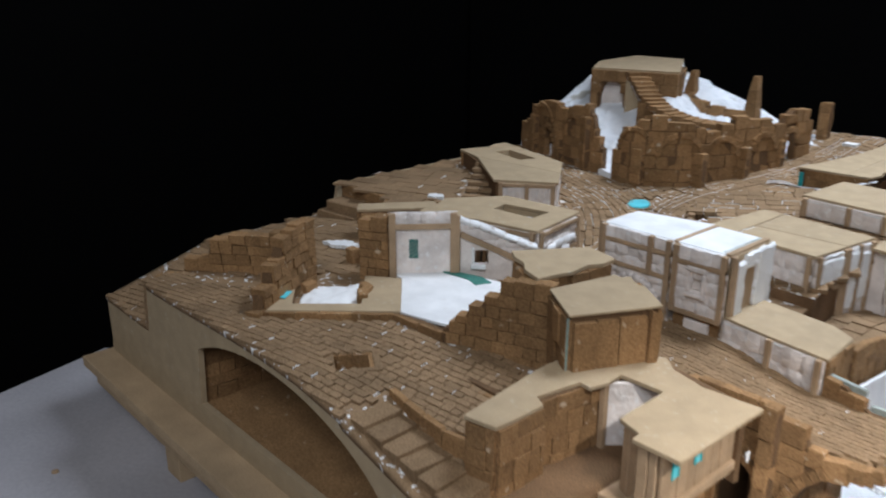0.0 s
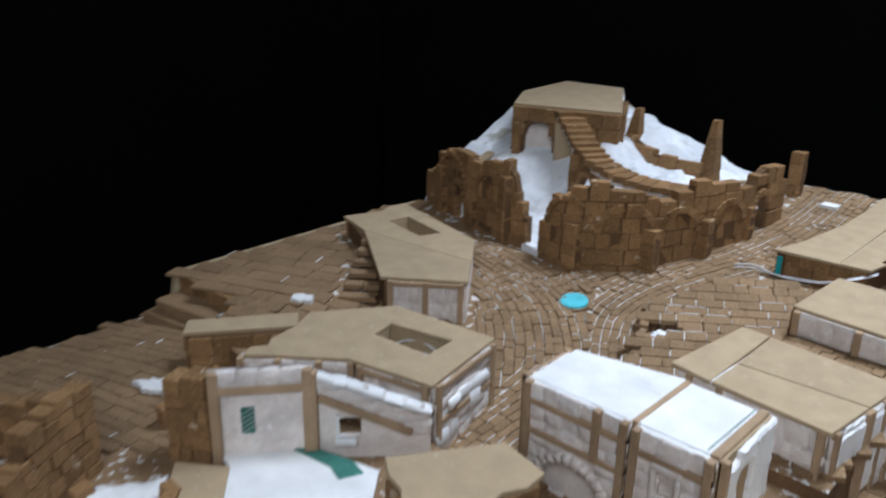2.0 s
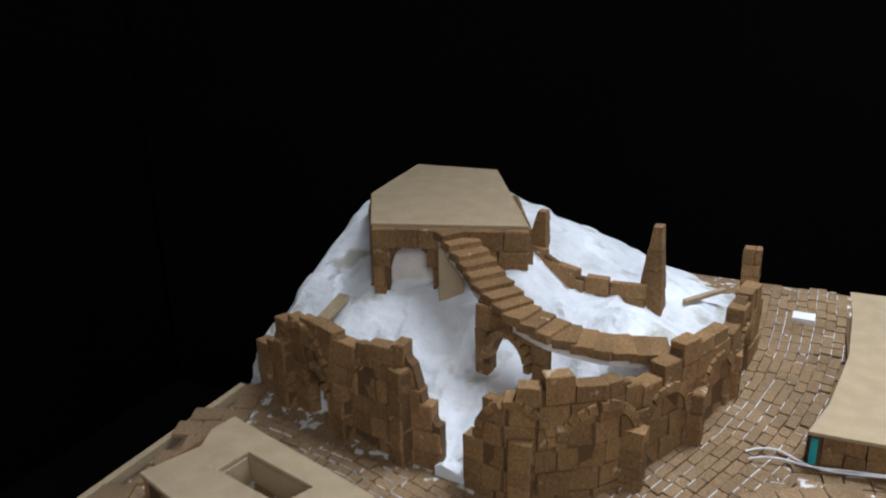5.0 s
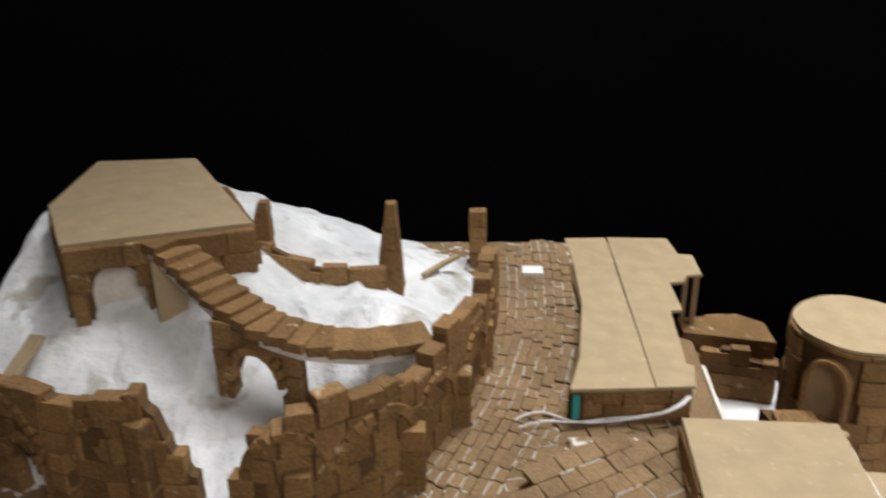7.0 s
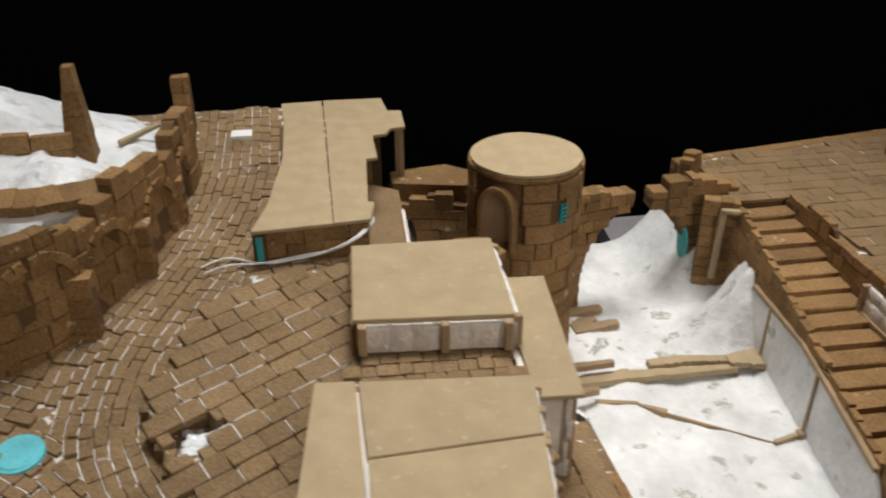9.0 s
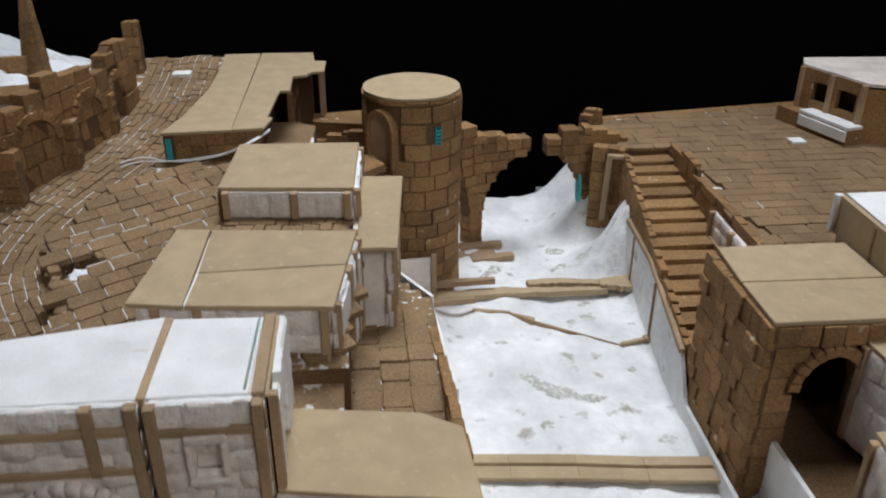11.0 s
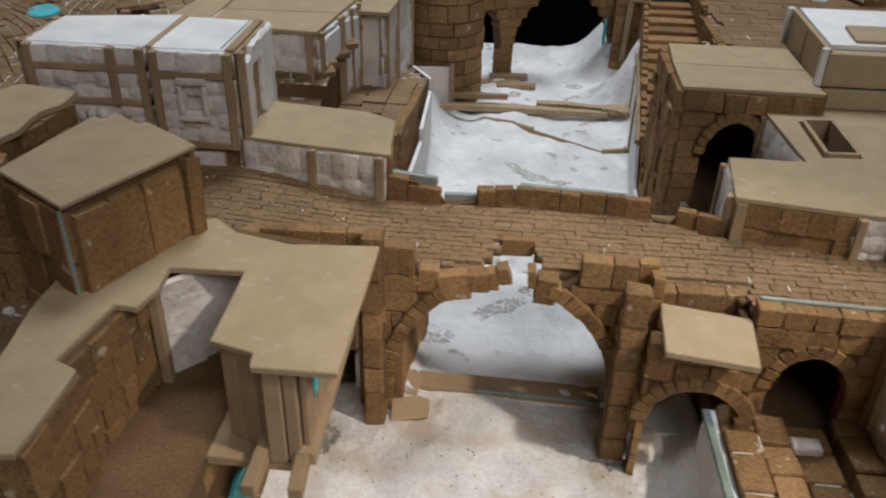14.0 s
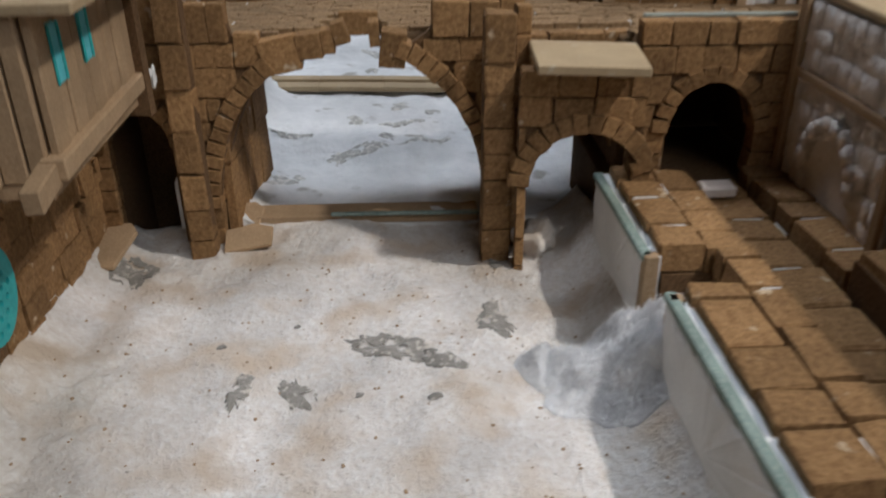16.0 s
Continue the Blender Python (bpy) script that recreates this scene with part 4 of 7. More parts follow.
# ---- house with a skylight, and its low wing ----
hbh = thing("skylight_house", (-0.62, 0.63, 0.13), "house with white plaster front and a card roof with skylight", "house")
BR = [(-0.552, 0.702), (-0.535, 0.612), (-0.607, 0.597), (-0.652, 0.561), (-0.668, 0.545), (-0.676, 0.556), (-0.668, 0.568), (-0.676, 0.575), (-0.681, 0.604), (-0.694, 0.628), (-0.652, 0.69)]
SKY = [(-0.625, 0.639), (-0.63, 0.662), (-0.573, 0.675), (-0.57, 0.644)]
board("roof", list(reversed(BR)), 0.178, BOARD, hbh, "tan card roof with a skylight opening", 0.0035, [SKY])
framed(hbh, (-0.60, 0.602), (-0.539, 0.616), 0.118, 0.178, (0, 1), (0.95,), (0.008, 0.015), 0.01, seed=55)
framed(hbh, (-0.539, 0.616), (-0.554, 0.698), 0.115, 0.178, (0, 1), (0.95, 0.5), (0.008, 0.014), 0.009, seed=56)
side_line = Line([(-0.539, 0.616), (-0.554, 0.698)])
set_blocks(hbh, "foam_lump", "lump", FOAM, courses(side_line, 0.126, [(0, 0.158), (0.025, 0.16), (0.05, 0.163), (0.082, 0.158)], 0.0125, (0.01, 0.02), 0.0044, [], 0.0032, 0.002, random.Random(64)))
framed(hbh, (-0.675, 0.545), (-0.606, 0.602), 0.13, 0.178, (0, 0.35, 0.7, 1), (), (0.01, 0.02), 0.012, seed=57)
part("back_wall", core_mesh(Line([(-0.554, 0.698), (-0.65, 0.687), (-0.69, 0.628), (-0.677, 0.602), (-0.672, 0.55)]), 0.006, 0.12, 0.178, []), CORK_CORE, hbh)
body("house_floor", [(-0.60, 0.607), (-0.545, 0.62), (-0.558, 0.69), (-0.645, 0.68), (-0.69, 0.62)], 0.11, 0.138, CORK_CORE, hbh)
part("opening_curb", core_mesh(Line([(-0.627, 0.637), (-0.632, 0.664), (-0.571, 0.677), (-0.568, 0.642), (-0.627, 0.637)]), 0.003, 0.135, 0.1775, []), BOARD, hbh)
board("wing_roof", [(-0.752, 0.542), (-0.697, 0.618), (-0.718, 0.634), (-0.771, 0.558)], 0.168, BOARD, hbh, "", 0.0035)
wing = part("wing_wall", core_mesh(Line([(-0.767, 0.559), (-0.75, 0.547), (-0.697, 0.617)]), 0.006, 0.115, 0.168, []), CORK_CORE, hbh)
cork_face(wing, (-0.769, 0.561), (-0.751, 0.546), 0.115, 0.167, 0.012, (0.012, 0.02), seed=58)
cork_face(wing, (-0.749, 0.545), (-0.696, 0.615), 0.115, 0.167, 0.012, (0.012, 0.02), seed=59)
tube("wire_coil", [(-0.626, 0.65, 0.162), (-0.621, 0.661, 0.168), (-0.609, 0.669, 0.1715), (-0.593, 0.671, 0.171), (-0.58, 0.67, 0.166)], 0.0009, WIRE, "loop of thin white wire under the skylight", "wire")
tube("wire_coil", [(-0.616, 0.66, 0.166), (-0.604, 0.662, 0.166), (-0.591, 0.664, 0.166), (-0.578, 0.668, 0.166)], 0.0009, WIRE, "loop of thin white wire under the skylight", "wire")

# ---- roofless house with white plaster walls on the terrace ----
rw = thing("plaster_ruin", (-0.58, 0.54, 0.133), "roofless white plaster room with green lattice window", "ruin")
W1A, W1B, W2B, W2C = (-0.625, 0.489), (-0.582, 0.543), (-0.553, 0.552), (-0.528, 0.604)
framed(rw, W1A, W1B, 0.133, 0.205, (0.04, 0.97), (0.82,), blocks=False, w=0.007, panel=PLASTER)
for f in (0.33, 0.66):
    q = Vector(W1A).lerp(Vector(W1B), f)
    bar("panel_seam", (q.x + 0.0016, q.y - 0.0013, 0.136), (q.x + 0.0016, q.y - 0.0013, 0.19), 0.0006, 0.0006, PANEL, rw, up=(0.78, -0.62, 0))
cork_face(rw, W1A, W1B, 0.192, 0.206, 0.012, (0.012, 0.02), seed=61, material=PLASTER, kind="lump", name="plaster_stone", deep=0.007)
w2w = Line([W1B, W2C])
W2TOP = [(0, 0.199), (0.02, 0.193), (0.045, 0.183), (0.066, 0.174), (0.082, 0.168)]
W2WIN = [arch(0.0245, 0.006, 0.1645, 0.001, 0.1505, ring=False)]
w2p = part("window_wall", core_mesh(w2w, 0.004, 0.133, W2TOP, W2WIN), PANEL, rw)
set_blocks(w2p, "plaster_stone", "lump", PLASTER, courses(w2w, [(0, 0.188), (0.066, 0.157), (0.082, 0.15)], W2TOP, 0.009, (0.009, 0.016), 0.0044, W2WIN, 0.0012, 0.001, random.Random(62)))
rcp, mats, sc = random.Random(63), [], 0.001
while sc < w2w.length - 0.004:
    l = min(rcp.uniform(0.009, 0.016), w2w.length - sc)
    p, d = w2w.at(sc + l / 2)
    mats.append(pose(p.x, p.y, level(W2TOP)(sc + l / 2) - 0.001, 0, 0, math.degrees(math.atan2(d.y, d.x))) @ pose(0, 0, 0, rcp.uniform(-5, 5), 18 + rcp.uniform(-7, 7), rcp.uniform(-6, 6)) @ Matrix.Diagonal((l + 0.001, rcp.uniform(0.0075, 0.011), rcp.uniform(0.004, 0.0065), 1)))
    sc += l
set_blocks(w2p, "coping_stone", "lump", FOAM, mats)
bar("timber_post", (W1B[0] + 0.002, W1B[1] - 0.002, 0.133), (W1B[0] + 0.002, W1B[1] - 0.002, 0.203), 0.007, 0.007, STRIP, rw, up=(0.6, -0.8, 0))
pa, pb = w2w.at(0.004)[0], w2w.at(0.068)[0]
bar("timber_beam", (pa.x + 0.002, pa.y - 0.002, 0.183), (pb.x + 0.002, pb.y - 0.002, 0.153), 0.005, 0.006, STRIP, rw)
pa = w2w.at(0.0168)[0]
bar("window_jamb", (pa.x + 0.002, pa.y - 0.002, 0.15), (pa.x + 0.002, pa.y - 0.002, 0.1685), 0.0022, 0.006, FOAM, rw, up=(0.78, -0.62, 0))
pa, pb = w2w.at(0.0145)[0], w2w.at(0.0295)[0]
bar("window_sill", (pa.x + 0.002, pa.y - 0.002, 0.1488), (pb.x + 0.002, pb.y - 0.002, 0.1478), 0.009, 0.0045, FOAM, rw)
wall("ruin_pier", [(-0.655, 0.478), (-0.626, 0.493)], 0.02, 0.125, [(0, 0.196), (0.032, 0.203)], "rough brown cork pier beside the plaster ruin", "pier", 0.01, (0.009, 0.016), seed=64)
lat = thing("lattice_window", (-0.604, 0.513, 0.16), "small teal lattice window in the white wall", "window")
dv = (Vector(W1B) - Vector(W1A)).normalized()
nv = Vector((dv.y, -dv.x))
c0 = Vector(W1A).lerp(Vector(W1B), 0.36) + nv * 0.0026
for k in (-1, 1):
    q = c0 + dv * 0.0042 * k
    bar("window_frame", (q.x, q.y, 0.158), (q.x, q.y, 0.178), 0.001, 0.0016, GREEN, lat, up=(nv.x, nv.y, 0))
bm = bmesh.new()
q, qq = c0 - dv * 0.004 + nv * 0.0006, c0 + dv * 0.004 + nv * 0.0006
prism(bm, [(q.x, q.y), (qq.x, qq.y), (qq.x - nv.x * 0.0008, qq.y - nv.y * 0.0008), (q.x - nv.x * 0.0008, q.y - nv.y * 0.0008)], 0.158, 0.178)
part("dark_pane", bm, MOSS, lat)
for i in range(5):
    z = 0.1585 + i * 0.0036
    a, b = c0 - dv * 0.004 + nv * 0.0008, c0 + dv * 0.004 + nv * 0.0008
    bar("lattice_bar", (a.x, a.y, z), (b.x, b.y, z + 0.0052), 0.0006, 0.0009, PALE, lat)

tr = thing("terrace_house", (-0.6, 0.42, 0.13), "low cork foundation with card floor, white foam and a broken hole", "foundation")
board("card_floor", [(-0.632, 0.336), (-0.54, 0.434), (-0.604, 0.488), (-0.635, 0.465), (-0.578, 0.418), (-0.622, 0.37), (-0.668, 0.404), (-0.69, 0.398)], 0.139, BOARD, tr, "", 0.003)
body("floor_base", [(-0.634, 0.34), (-0.541, 0.437), (-0.6, 0.487), (-0.634, 0.463), (-0.58, 0.418), (-0.622, 0.373), (-0.668, 0.402), (-0.686, 0.398)], 0.11, 0.139, CORK_CORE, tr)
board("white_floor", [(-0.54, 0.434), (-0.526, 0.437), (-0.486, 0.447), (-0.50, 0.52), (-0.53, 0.556), (-0.582, 0.543), (-0.622, 0.492), (-0.604, 0.488)], 0.1385, FOAM, tr, "bare white foam floor", 0.003)
edge_ = part("edge_wall", core_mesh(Line([(-0.638, 0.333), (-0.542, 0.43), (-0.522, 0.436), (-0.48, 0.437)]), 0.007, 0.12, 0.1395, []), CORK_CORE, tr)
cork_face(edge_, (-0.638, 0.331), (-0.542, 0.428), 0.128, 0.141, 0.012, (0.018, 0.032), seed=66)
cork_face(edge_, (-0.542, 0.428), (-0.482, 0.434), 0.128, 0.141, 0.012, (0.018, 0.032), seed=67)
board("green_strip", [(-0.591, 0.53), (-0.556, 0.535), (-0.541, 0.53), (-0.534, 0.546), (-0.55, 0.5505), (-0.577, 0.543)], 0.141, TEALCARD, tr, "torn green card strip", 0.0015)
bm = bmesh.new()
RUB = [Vector(p) for p in ((-0.66, 0.41), (-0.625, 0.378), (-0.588, 0.417), (-0.632, 0.458))]
grid = []
for i in range(26):
    row = []
    for j in range(26):
        p = RUB[0].lerp(RUB[1], j / 25).lerp(RUB[3].lerp(RUB[2], j / 25), i / 25)
        edge = min(i, j, 25 - i, 25 - j) / 25
        lift = 0.004 * abs(noise.noise(Vector((p.x * 50, p.y * 50, 2)))) + 0.0015 * noise.noise(Vector((p.x * 150, p.y * 150, 6))) - 0.02 * max(0.0, 0.16 - edge + 0.12 * noise.noise(Vector((p.x * 60, p.y * 60, 9))))
        row.append(bm.verts.new((p.x + rnd.uniform(-0.0006, 0.0006), p.y + rnd.uniform(-0.0006, 0.0006), 0.1375 + lift)))
    grid.append(row)
for p, q in zip(grid, grid[1:]):
    for j in range(25):
        bm.faces.new((p[j], q[j], q[j + 1], p[j + 1]))
bmesh.ops.triangulate(bm, faces=bm.faces[:])
out = bmesh.ops.extrude_edge_only(bm, edges=[e for e in bm.edges if len(e.link_faces) == 1])
for v in out["geom"]:
    if isinstance(v, bmesh.types.BMVert):
        v.co.z = 0.115
bmesh.ops.recalc_face_normals(bm, faces=bm.faces[:])
tagged(part("foam_rubble", bm, FOAM, None, "", True), "white foam rubble filling the broken floor", "rubble")
for i, (x, y, z) in enumerate(((-0.648, 0.407, 0.14), (-0.6, 0.44, 0.14), (-0.593, 0.43, 0.141), (-0.61, 0.447, 0.139))):
    bm = bmesh.new()
    bmesh.ops.create_cube(bm, size=1, matrix=pose(x, y, z, 8, 5, 30 * i) @ Matrix.Diagonal((0.009, 0.013, 0.012, 1)))
    soften(bm)
    tagged(part("loose_block", bm, CORK), "loose brown cork block in the broken floor", "block", "loose cork blocks")
bar("teal_edge", (-0.647, 0.382, 0.1435), (-0.637, 0.368, 0.1435), 0.008, 0.001, TURQ, tr)

wall("terrace_ruin", [(-0.624, 0.33), (-0.645, 0.365), (-0.668, 0.405), (-0.68, 0.43)], 0.014, 0.12,
     [(0, 0.142), (0.01, 0.143), (0.012, 0.16), (0.028, 0.163), (0.031, 0.177), (0.05, 0.18), (0.053, 0.196), (0.09, 0.202), (0.115, 0.2)],
     "stepped ruined brown cork wall on the terrace", course=0.0105, wide=(0.011, 0.017), seed=71)
wall("terrace_ruin", [(-0.69, 0.425), (-0.733, 0.402), (-0.765, 0.376), (-0.8, 0.348), (-0.83, 0.33)], 0.014, 0.09,
     [(0, 0.184), (0.03, 0.182), (0.033, 0.177), (0.075, 0.176), (0.08, 0.171), (0.1, 0.17), (0.104, 0.15), (0.13, 0.147), (0.136, 0.128), (0.17, 0.122)],
     "broken brown cork wall corner on the terrace", course=0.0105, wide=(0.011, 0.017), seed=72)
wall("stepped_ruin", [(-0.486, 0.44), (-0.46, 0.452), (-0.425, 0.466), (-0.395, 0.478)], 0.013, 0.12,
     [(0, 0.146), (0.008, 0.148), (0.012, 0.158), (0.02, 0.159), (0.024, 0.168), (0.034, 0.17), (0.038, 0.18), (0.05, 0.181), (0.055, 0.196), (0.1, 0.2)],
     "stair-like broken brown cork wall by the white floor", course=0.0105, wide=(0.01, 0.018), seed=73)
rb = thing("ruin_roof_block", (-0.435, 0.54, 0.113), "brown cork block with a ragged card roof", "ruin")
body("block_core", [(-0.465, 0.513), (-0.42, 0.487), (-0.408, 0.558), (-0.438, 0.57)], 0.11, 0.194, CORK_CORE, rb)
cork_face(rb, (-0.466, 0.511), (-0.421, 0.484), 0.11, 0.192, 0.0115, (0.012, 0.02), seed=74, deep=0.009)
cork_face(rb, (-0.42, 0.486), (-0.407, 0.56), 0.14, 0.194, 0.0115, (0.012, 0.02), seed=75, deep=0.009)
board("roof", [(-0.478, 0.513), (-0.464, 0.503), (-0.45, 0.499), (-0.438, 0.487), (-0.416, 0.479), (-0.412, 0.498), (-0.407, 0.512), (-0.409, 0.535), (-0.402, 0.548), (-0.403, 0.566), (-0.438, 0.574)], 0.194, BOARD, rb, "ragged tan card roof", 0.004)

# tall block with a ragged card roof
cb = thing("cork_block_house", (-0.35, 0.48, 0.11), "tall brown cork block house with plain card roof", "house")
CP = [(-0.389, 0.466), (-0.348, 0.44), (-0.316, 0.503), (-0.362, 0.536)]
body("block_core", CP, 0.108, 0.196, CORK_CORE, cb)
for i, (c, w) in enumerate(((0.03, (0.012, 0.022)), (0.106, (0.013, 0.026)), (0.03, (0.012, 0.022)), (0.03, (0.012, 0.022)))):
    cork_face(cb, CP[i], CP[(i + 1) % 4], 0.108, 0.1948, c, w, seed=80 + i, deep=0.006, mess=0.0015)
board("roof", [(-0.392, 0.466), (-0.3475, 0.4365), (-0.3125, 0.504), (-0.346, 0.528), (-0.35, 0.525), (-0.366, 0.537), (-0.37, 0.529), (-0.377, 0.531)], 0.1968, BOARD, cb, "plain tan card roof with one ragged side", 0.0024)
bar("green_edge", (-0.3495, 0.438, 0.125), (-0.3495, 0.438, 0.196), 0.0015, 0.002, GREEN, cb, up=(0.5, 0.8, 0))

# ---- white timber-framed houses on the street ----


def foam_slab(parent, p0, p1, s0, s1, z0, z1, seed, deep=0.005):
    """A thick slab of white foam on a wall from p0 to p1, with broken edges."""
    r = random.Random(seed)
    a, b = Vector(p0), Vector(p1)
    d = (b - a).normalized()
    n = Vector((d.y, -d.x))
    rim = []
    for (ua, va), (ub, vb) in zip(((s0, z0), (s1, z0), (s1, z1), (s0, z1)), ((s1, z0), (s1, z1), (s0, z1), (s0, z0))):
        k = max(2, round(math.hypot(ub - ua, vb - va) / 0.0045))
        for i in range(k):
            f = (i + r.uniform(-0.25, 0.25)) / k
            rim.append((ua + (ub - ua) * f + r.uniform(-0.0014, 0.0014), va + (vb - va) * f + r.uniform(-0.0012, 0.0012)))
    bm = bmesh.new()
    layers = []
    for off, grow in ((0.0, 1.0), (deep * 0.75, 1.0), (deep, 0.93)):
        cu, cv = (s0 + s1) / 2, (z0 + z1) / 2
        layers.append([bm.verts.new((*(a + d * (cu + (u - cu) * grow) + n * (off + r.uniform(-0.0004, 0.0004))), cv + (v - cv) * grow)) for u, v in rim])
    for p, q in zip(layers, layers[1:]):
        for i in range(len(rim)):
            j = (i + 1) % len(rim)
            bm.faces.new((p[i], p[j], q[j], q[i]))
    mid = bm.verts.new((*(a + d * (s0 + s1) / 2 + n * deep), (z0 + z1) / 2))
    for i in range(len(rim)):
        bm.faces.new((layers[-1][i], layers[-1][(i + 1) % len(rim)], mid))
    return part("foam_slab", bm, FOAM, parent)


w1 = thing("plaster_house", (-0.436, 0.68, 0.115), "white plaster house with card framing and blind arch", "house", "framed houses")
Z0, Z1 = 0.112, 0.197
body("house_core", [(-0.474, 0.65), (-0.398, 0.65), (-0.398, 0.715), (-0.474, 0.7)], 0.1, Z1, PANEL, w1)
board("roof", [(-0.476, 0.648), (-0.397, 0.648), (-0.397, 0.72), (-0.477, 0.704)], Z1 - 0.001, FOAM, w1, "bare white foam roof", 0.0022)
framed(w1, (-0.476, 0.647), (-0.396, 0.647), 0.159, Z1, (0.02, 0.72, 0.98), (0.03, 0.66), (0.01, 0.02), 0.0125, seed=91)
framed(w1, (-0.476, 0.647), (-0.396, 0.647), Z0 - 0.004, 0.159, (0.02, 0.98), (), (0.01, 0.018), 0.01, seed=92, openings=[arch(0.041, 0.027, 0.121, 0.027, 0.1, vw=0.007)])
framed(w1, (-0.477, 0.702), (-0.477, 0.648), Z0 + 0.004, Z1, (0.03, 0.97), (0.5, 0.97), (0.01, 0.02), 0.012, seed=93)
ridge("ragged_edge", Line([(-0.475, 0.6475), (-0.398, 0.6475)]), lambda s: Z1 - 0.0012, 0.0027, FOAM, w1, 5, 60)
w2 = thing("plaster_house", (-0.366, 0.68, 0.113), "white plaster house with a blocked stone window", "house", "framed houses")
body("house_core", [(-0.393, 0.651), (-0.341, 0.651), (-0.341, 0.716), (-0.393, 0.716)], 0.1, Z1 - 0.001, PANEL, w2)
board("roof", [(-0.394, 0.650), (-0.346, 0.650), (-0.345, 0.717), (-0.393, 0.719)], Z1 - 0.002, FOAM, w2, "bare white foam roof", 0.0022)
bar("roof_edge", (-0.3415, 0.648, Z1 - 0.0015), (-0.3415, 0.718, Z1 - 0.0015), 0.006, 0.006, STRIP, w2)
bar("roof_edge", (-0.395, 0.648, Z1 - 0.0015), (-0.395, 0.719, Z1 - 0.0015), 0.004, 0.006, STRIP, w2)
bar("green_line", (-0.348, 0.652, Z1 + 0.0004), (-0.347, 0.716, Z1 + 0.0004), 0.0014, 0.001, GREEN, w2)
framed(w2, (-0.393, 0.647), (-0.339, 0.647), 0.131, Z1 - 0.001, (0.03, 0.96), (0.03, 0.78), (0.01, 0.02), 0.0125, seed=94, openings=[arch(0.026, 0.005, 0.172, 0.001, 0.153, ring=False)])
ridge("ragged_edge", Line([(-0.391, 0.6475), (-0.344, 0.6475)]), lambda s: Z1 - 0.0022, 0.0027, FOAM, w2, 6, 50)
win = thing("stone_window", (-0.367, 0.646, 0.15), "narrow blocked window with rough white stone surround", "window")
for a, b, c, d in ((-0.377, 0.1505, -0.357, 0.1545), (-0.377, 0.1755, -0.357, 0.1805), (-0.377, 0.155, -0.3735, 0.175), (-0.3605, 0.155, -0.357, 0.175)):
    bm = bmesh.new()
    box_at(bm, (a, 0.6395, b), (c, 0.6465, d))
    soften(bm, 0.001)
    part("surround_stone", bm, PLASTER, win)
bm = bmesh.new()
box_at(bm, (-0.3735, 0.6475, 0.154), (-0.3605, 0.649, 0.176))
part("window_back", bm, PANEL, win)
cork_face(w2, (-0.390, 0.650), (-0.343, 0.650), 0.106, 0.129, 0.011, (0.01, 0.014), seed=95)
bm = bmesh.new()
box_at(bm, (-0.377, 0.6435, 0.112), (-0.352, 0.648, 0.127))
soften(bm)
part("door_panel", bm, PANEL, w2)
framed(w2, (-0.339, 0.647), (-0.339, 0.719), Z0, Z1 - 0.001, (0.03,), (), blocks=False, panel=BOARD)
for a_, b_, c_, d_, sd in ((0.006, 0.021, 0.138, 0.189, 1), (0.043, 0.072, 0.138, 0.195, 2), (0.022, 0.042, 0.182, 0.194, 3)):
    foam_slab(w2, (-0.338, 0.647), (-0.338, 0.719), a_, b_, c_, d_, sd)
bm = bmesh.new()
box_at(bm, (-0.3385, 0.670, 0.138), (-0.3365, 0.689, 0.179))
part("shutter", bm, STRIP, w2)

w3 = thing("boarded_house", (-0.365, 0.81, 0.13), "white plaster house under three flat card roof sheets", "house", "framed houses")
RZ = 0.1765
body("house_core", [(-0.425, 0.775), (-0.314, 0.764), (-0.303, 0.85), (-0.418, 0.862)], 0.13, RZ, PANEL, w3)
board("roof", [(-0.433, 0.768), (-0.3985, 0.762), (-0.3975, 0.866), (-0.421, 0.868)], RZ, BOARD, w3)
board("roof", [(-0.397, 0.762), (-0.309, 0.753), (-0.302, 0.805), (-0.3955, 0.8015)], RZ, BOARD, w3)
board("roof", [(-0.3955, 0.803), (-0.302, 0.8065), (-0.295, 0.855), (-0.396, 0.865)], RZ, BOARD, w3)
bar("white_seam", (-0.3975, 0.763, RZ + 0.0015), (-0.396, 0.8, RZ + 0.0015), 0.0018, 0.0035, FOAM, w3)
framed(w3, (-0.427, 0.772), (-0.312, 0.759), 0.135, RZ, (0.1, 0.32, 0.98), (0.02,), (0.01, 0.018), 0.011, seed=97)
framed(w3, (-0.312, 0.759), (-0.305, 0.806), 0.104, RZ, (0.03, 0.97), (0.5,), (0.009, 0.016), 0.012, seed=98)
framed(w3, (-0.305, 0.806), (-0.298, 0.852), 0.098, RZ, (0.03, 0.5, 0.97), (), (0.01, 0.02), 0.014, seed=99)
cork_face(w3, (-0.424, 0.775), (-0.314, 0.763), 0.108, 0.135, 0.01, (0.012, 0.02), seed=100)
for p_, q_, a_, b_, c_, d_, sd in (((-0.311, 0.759), (-0.304, 0.806), 0.008, 0.042, 0.148, 0.172, 4), ((-0.304, 0.806), (-0.297, 0.852), 0.003, 0.02, 0.11, 0.173, 5), ((-0.304, 0.806), (-0.297, 0.852), 0.023, 0.044, 0.118, 0.168, 6)):
    foam_slab(w3, p_, q_, a_, b_, c_, d_, sd)
ridge("ragged_edge", Line([(-0.3095, 0.762), (-0.2965, 0.85)]), lambda s: RZ - 0.0015, 0.0024, FOAM, w3, 8, 60)

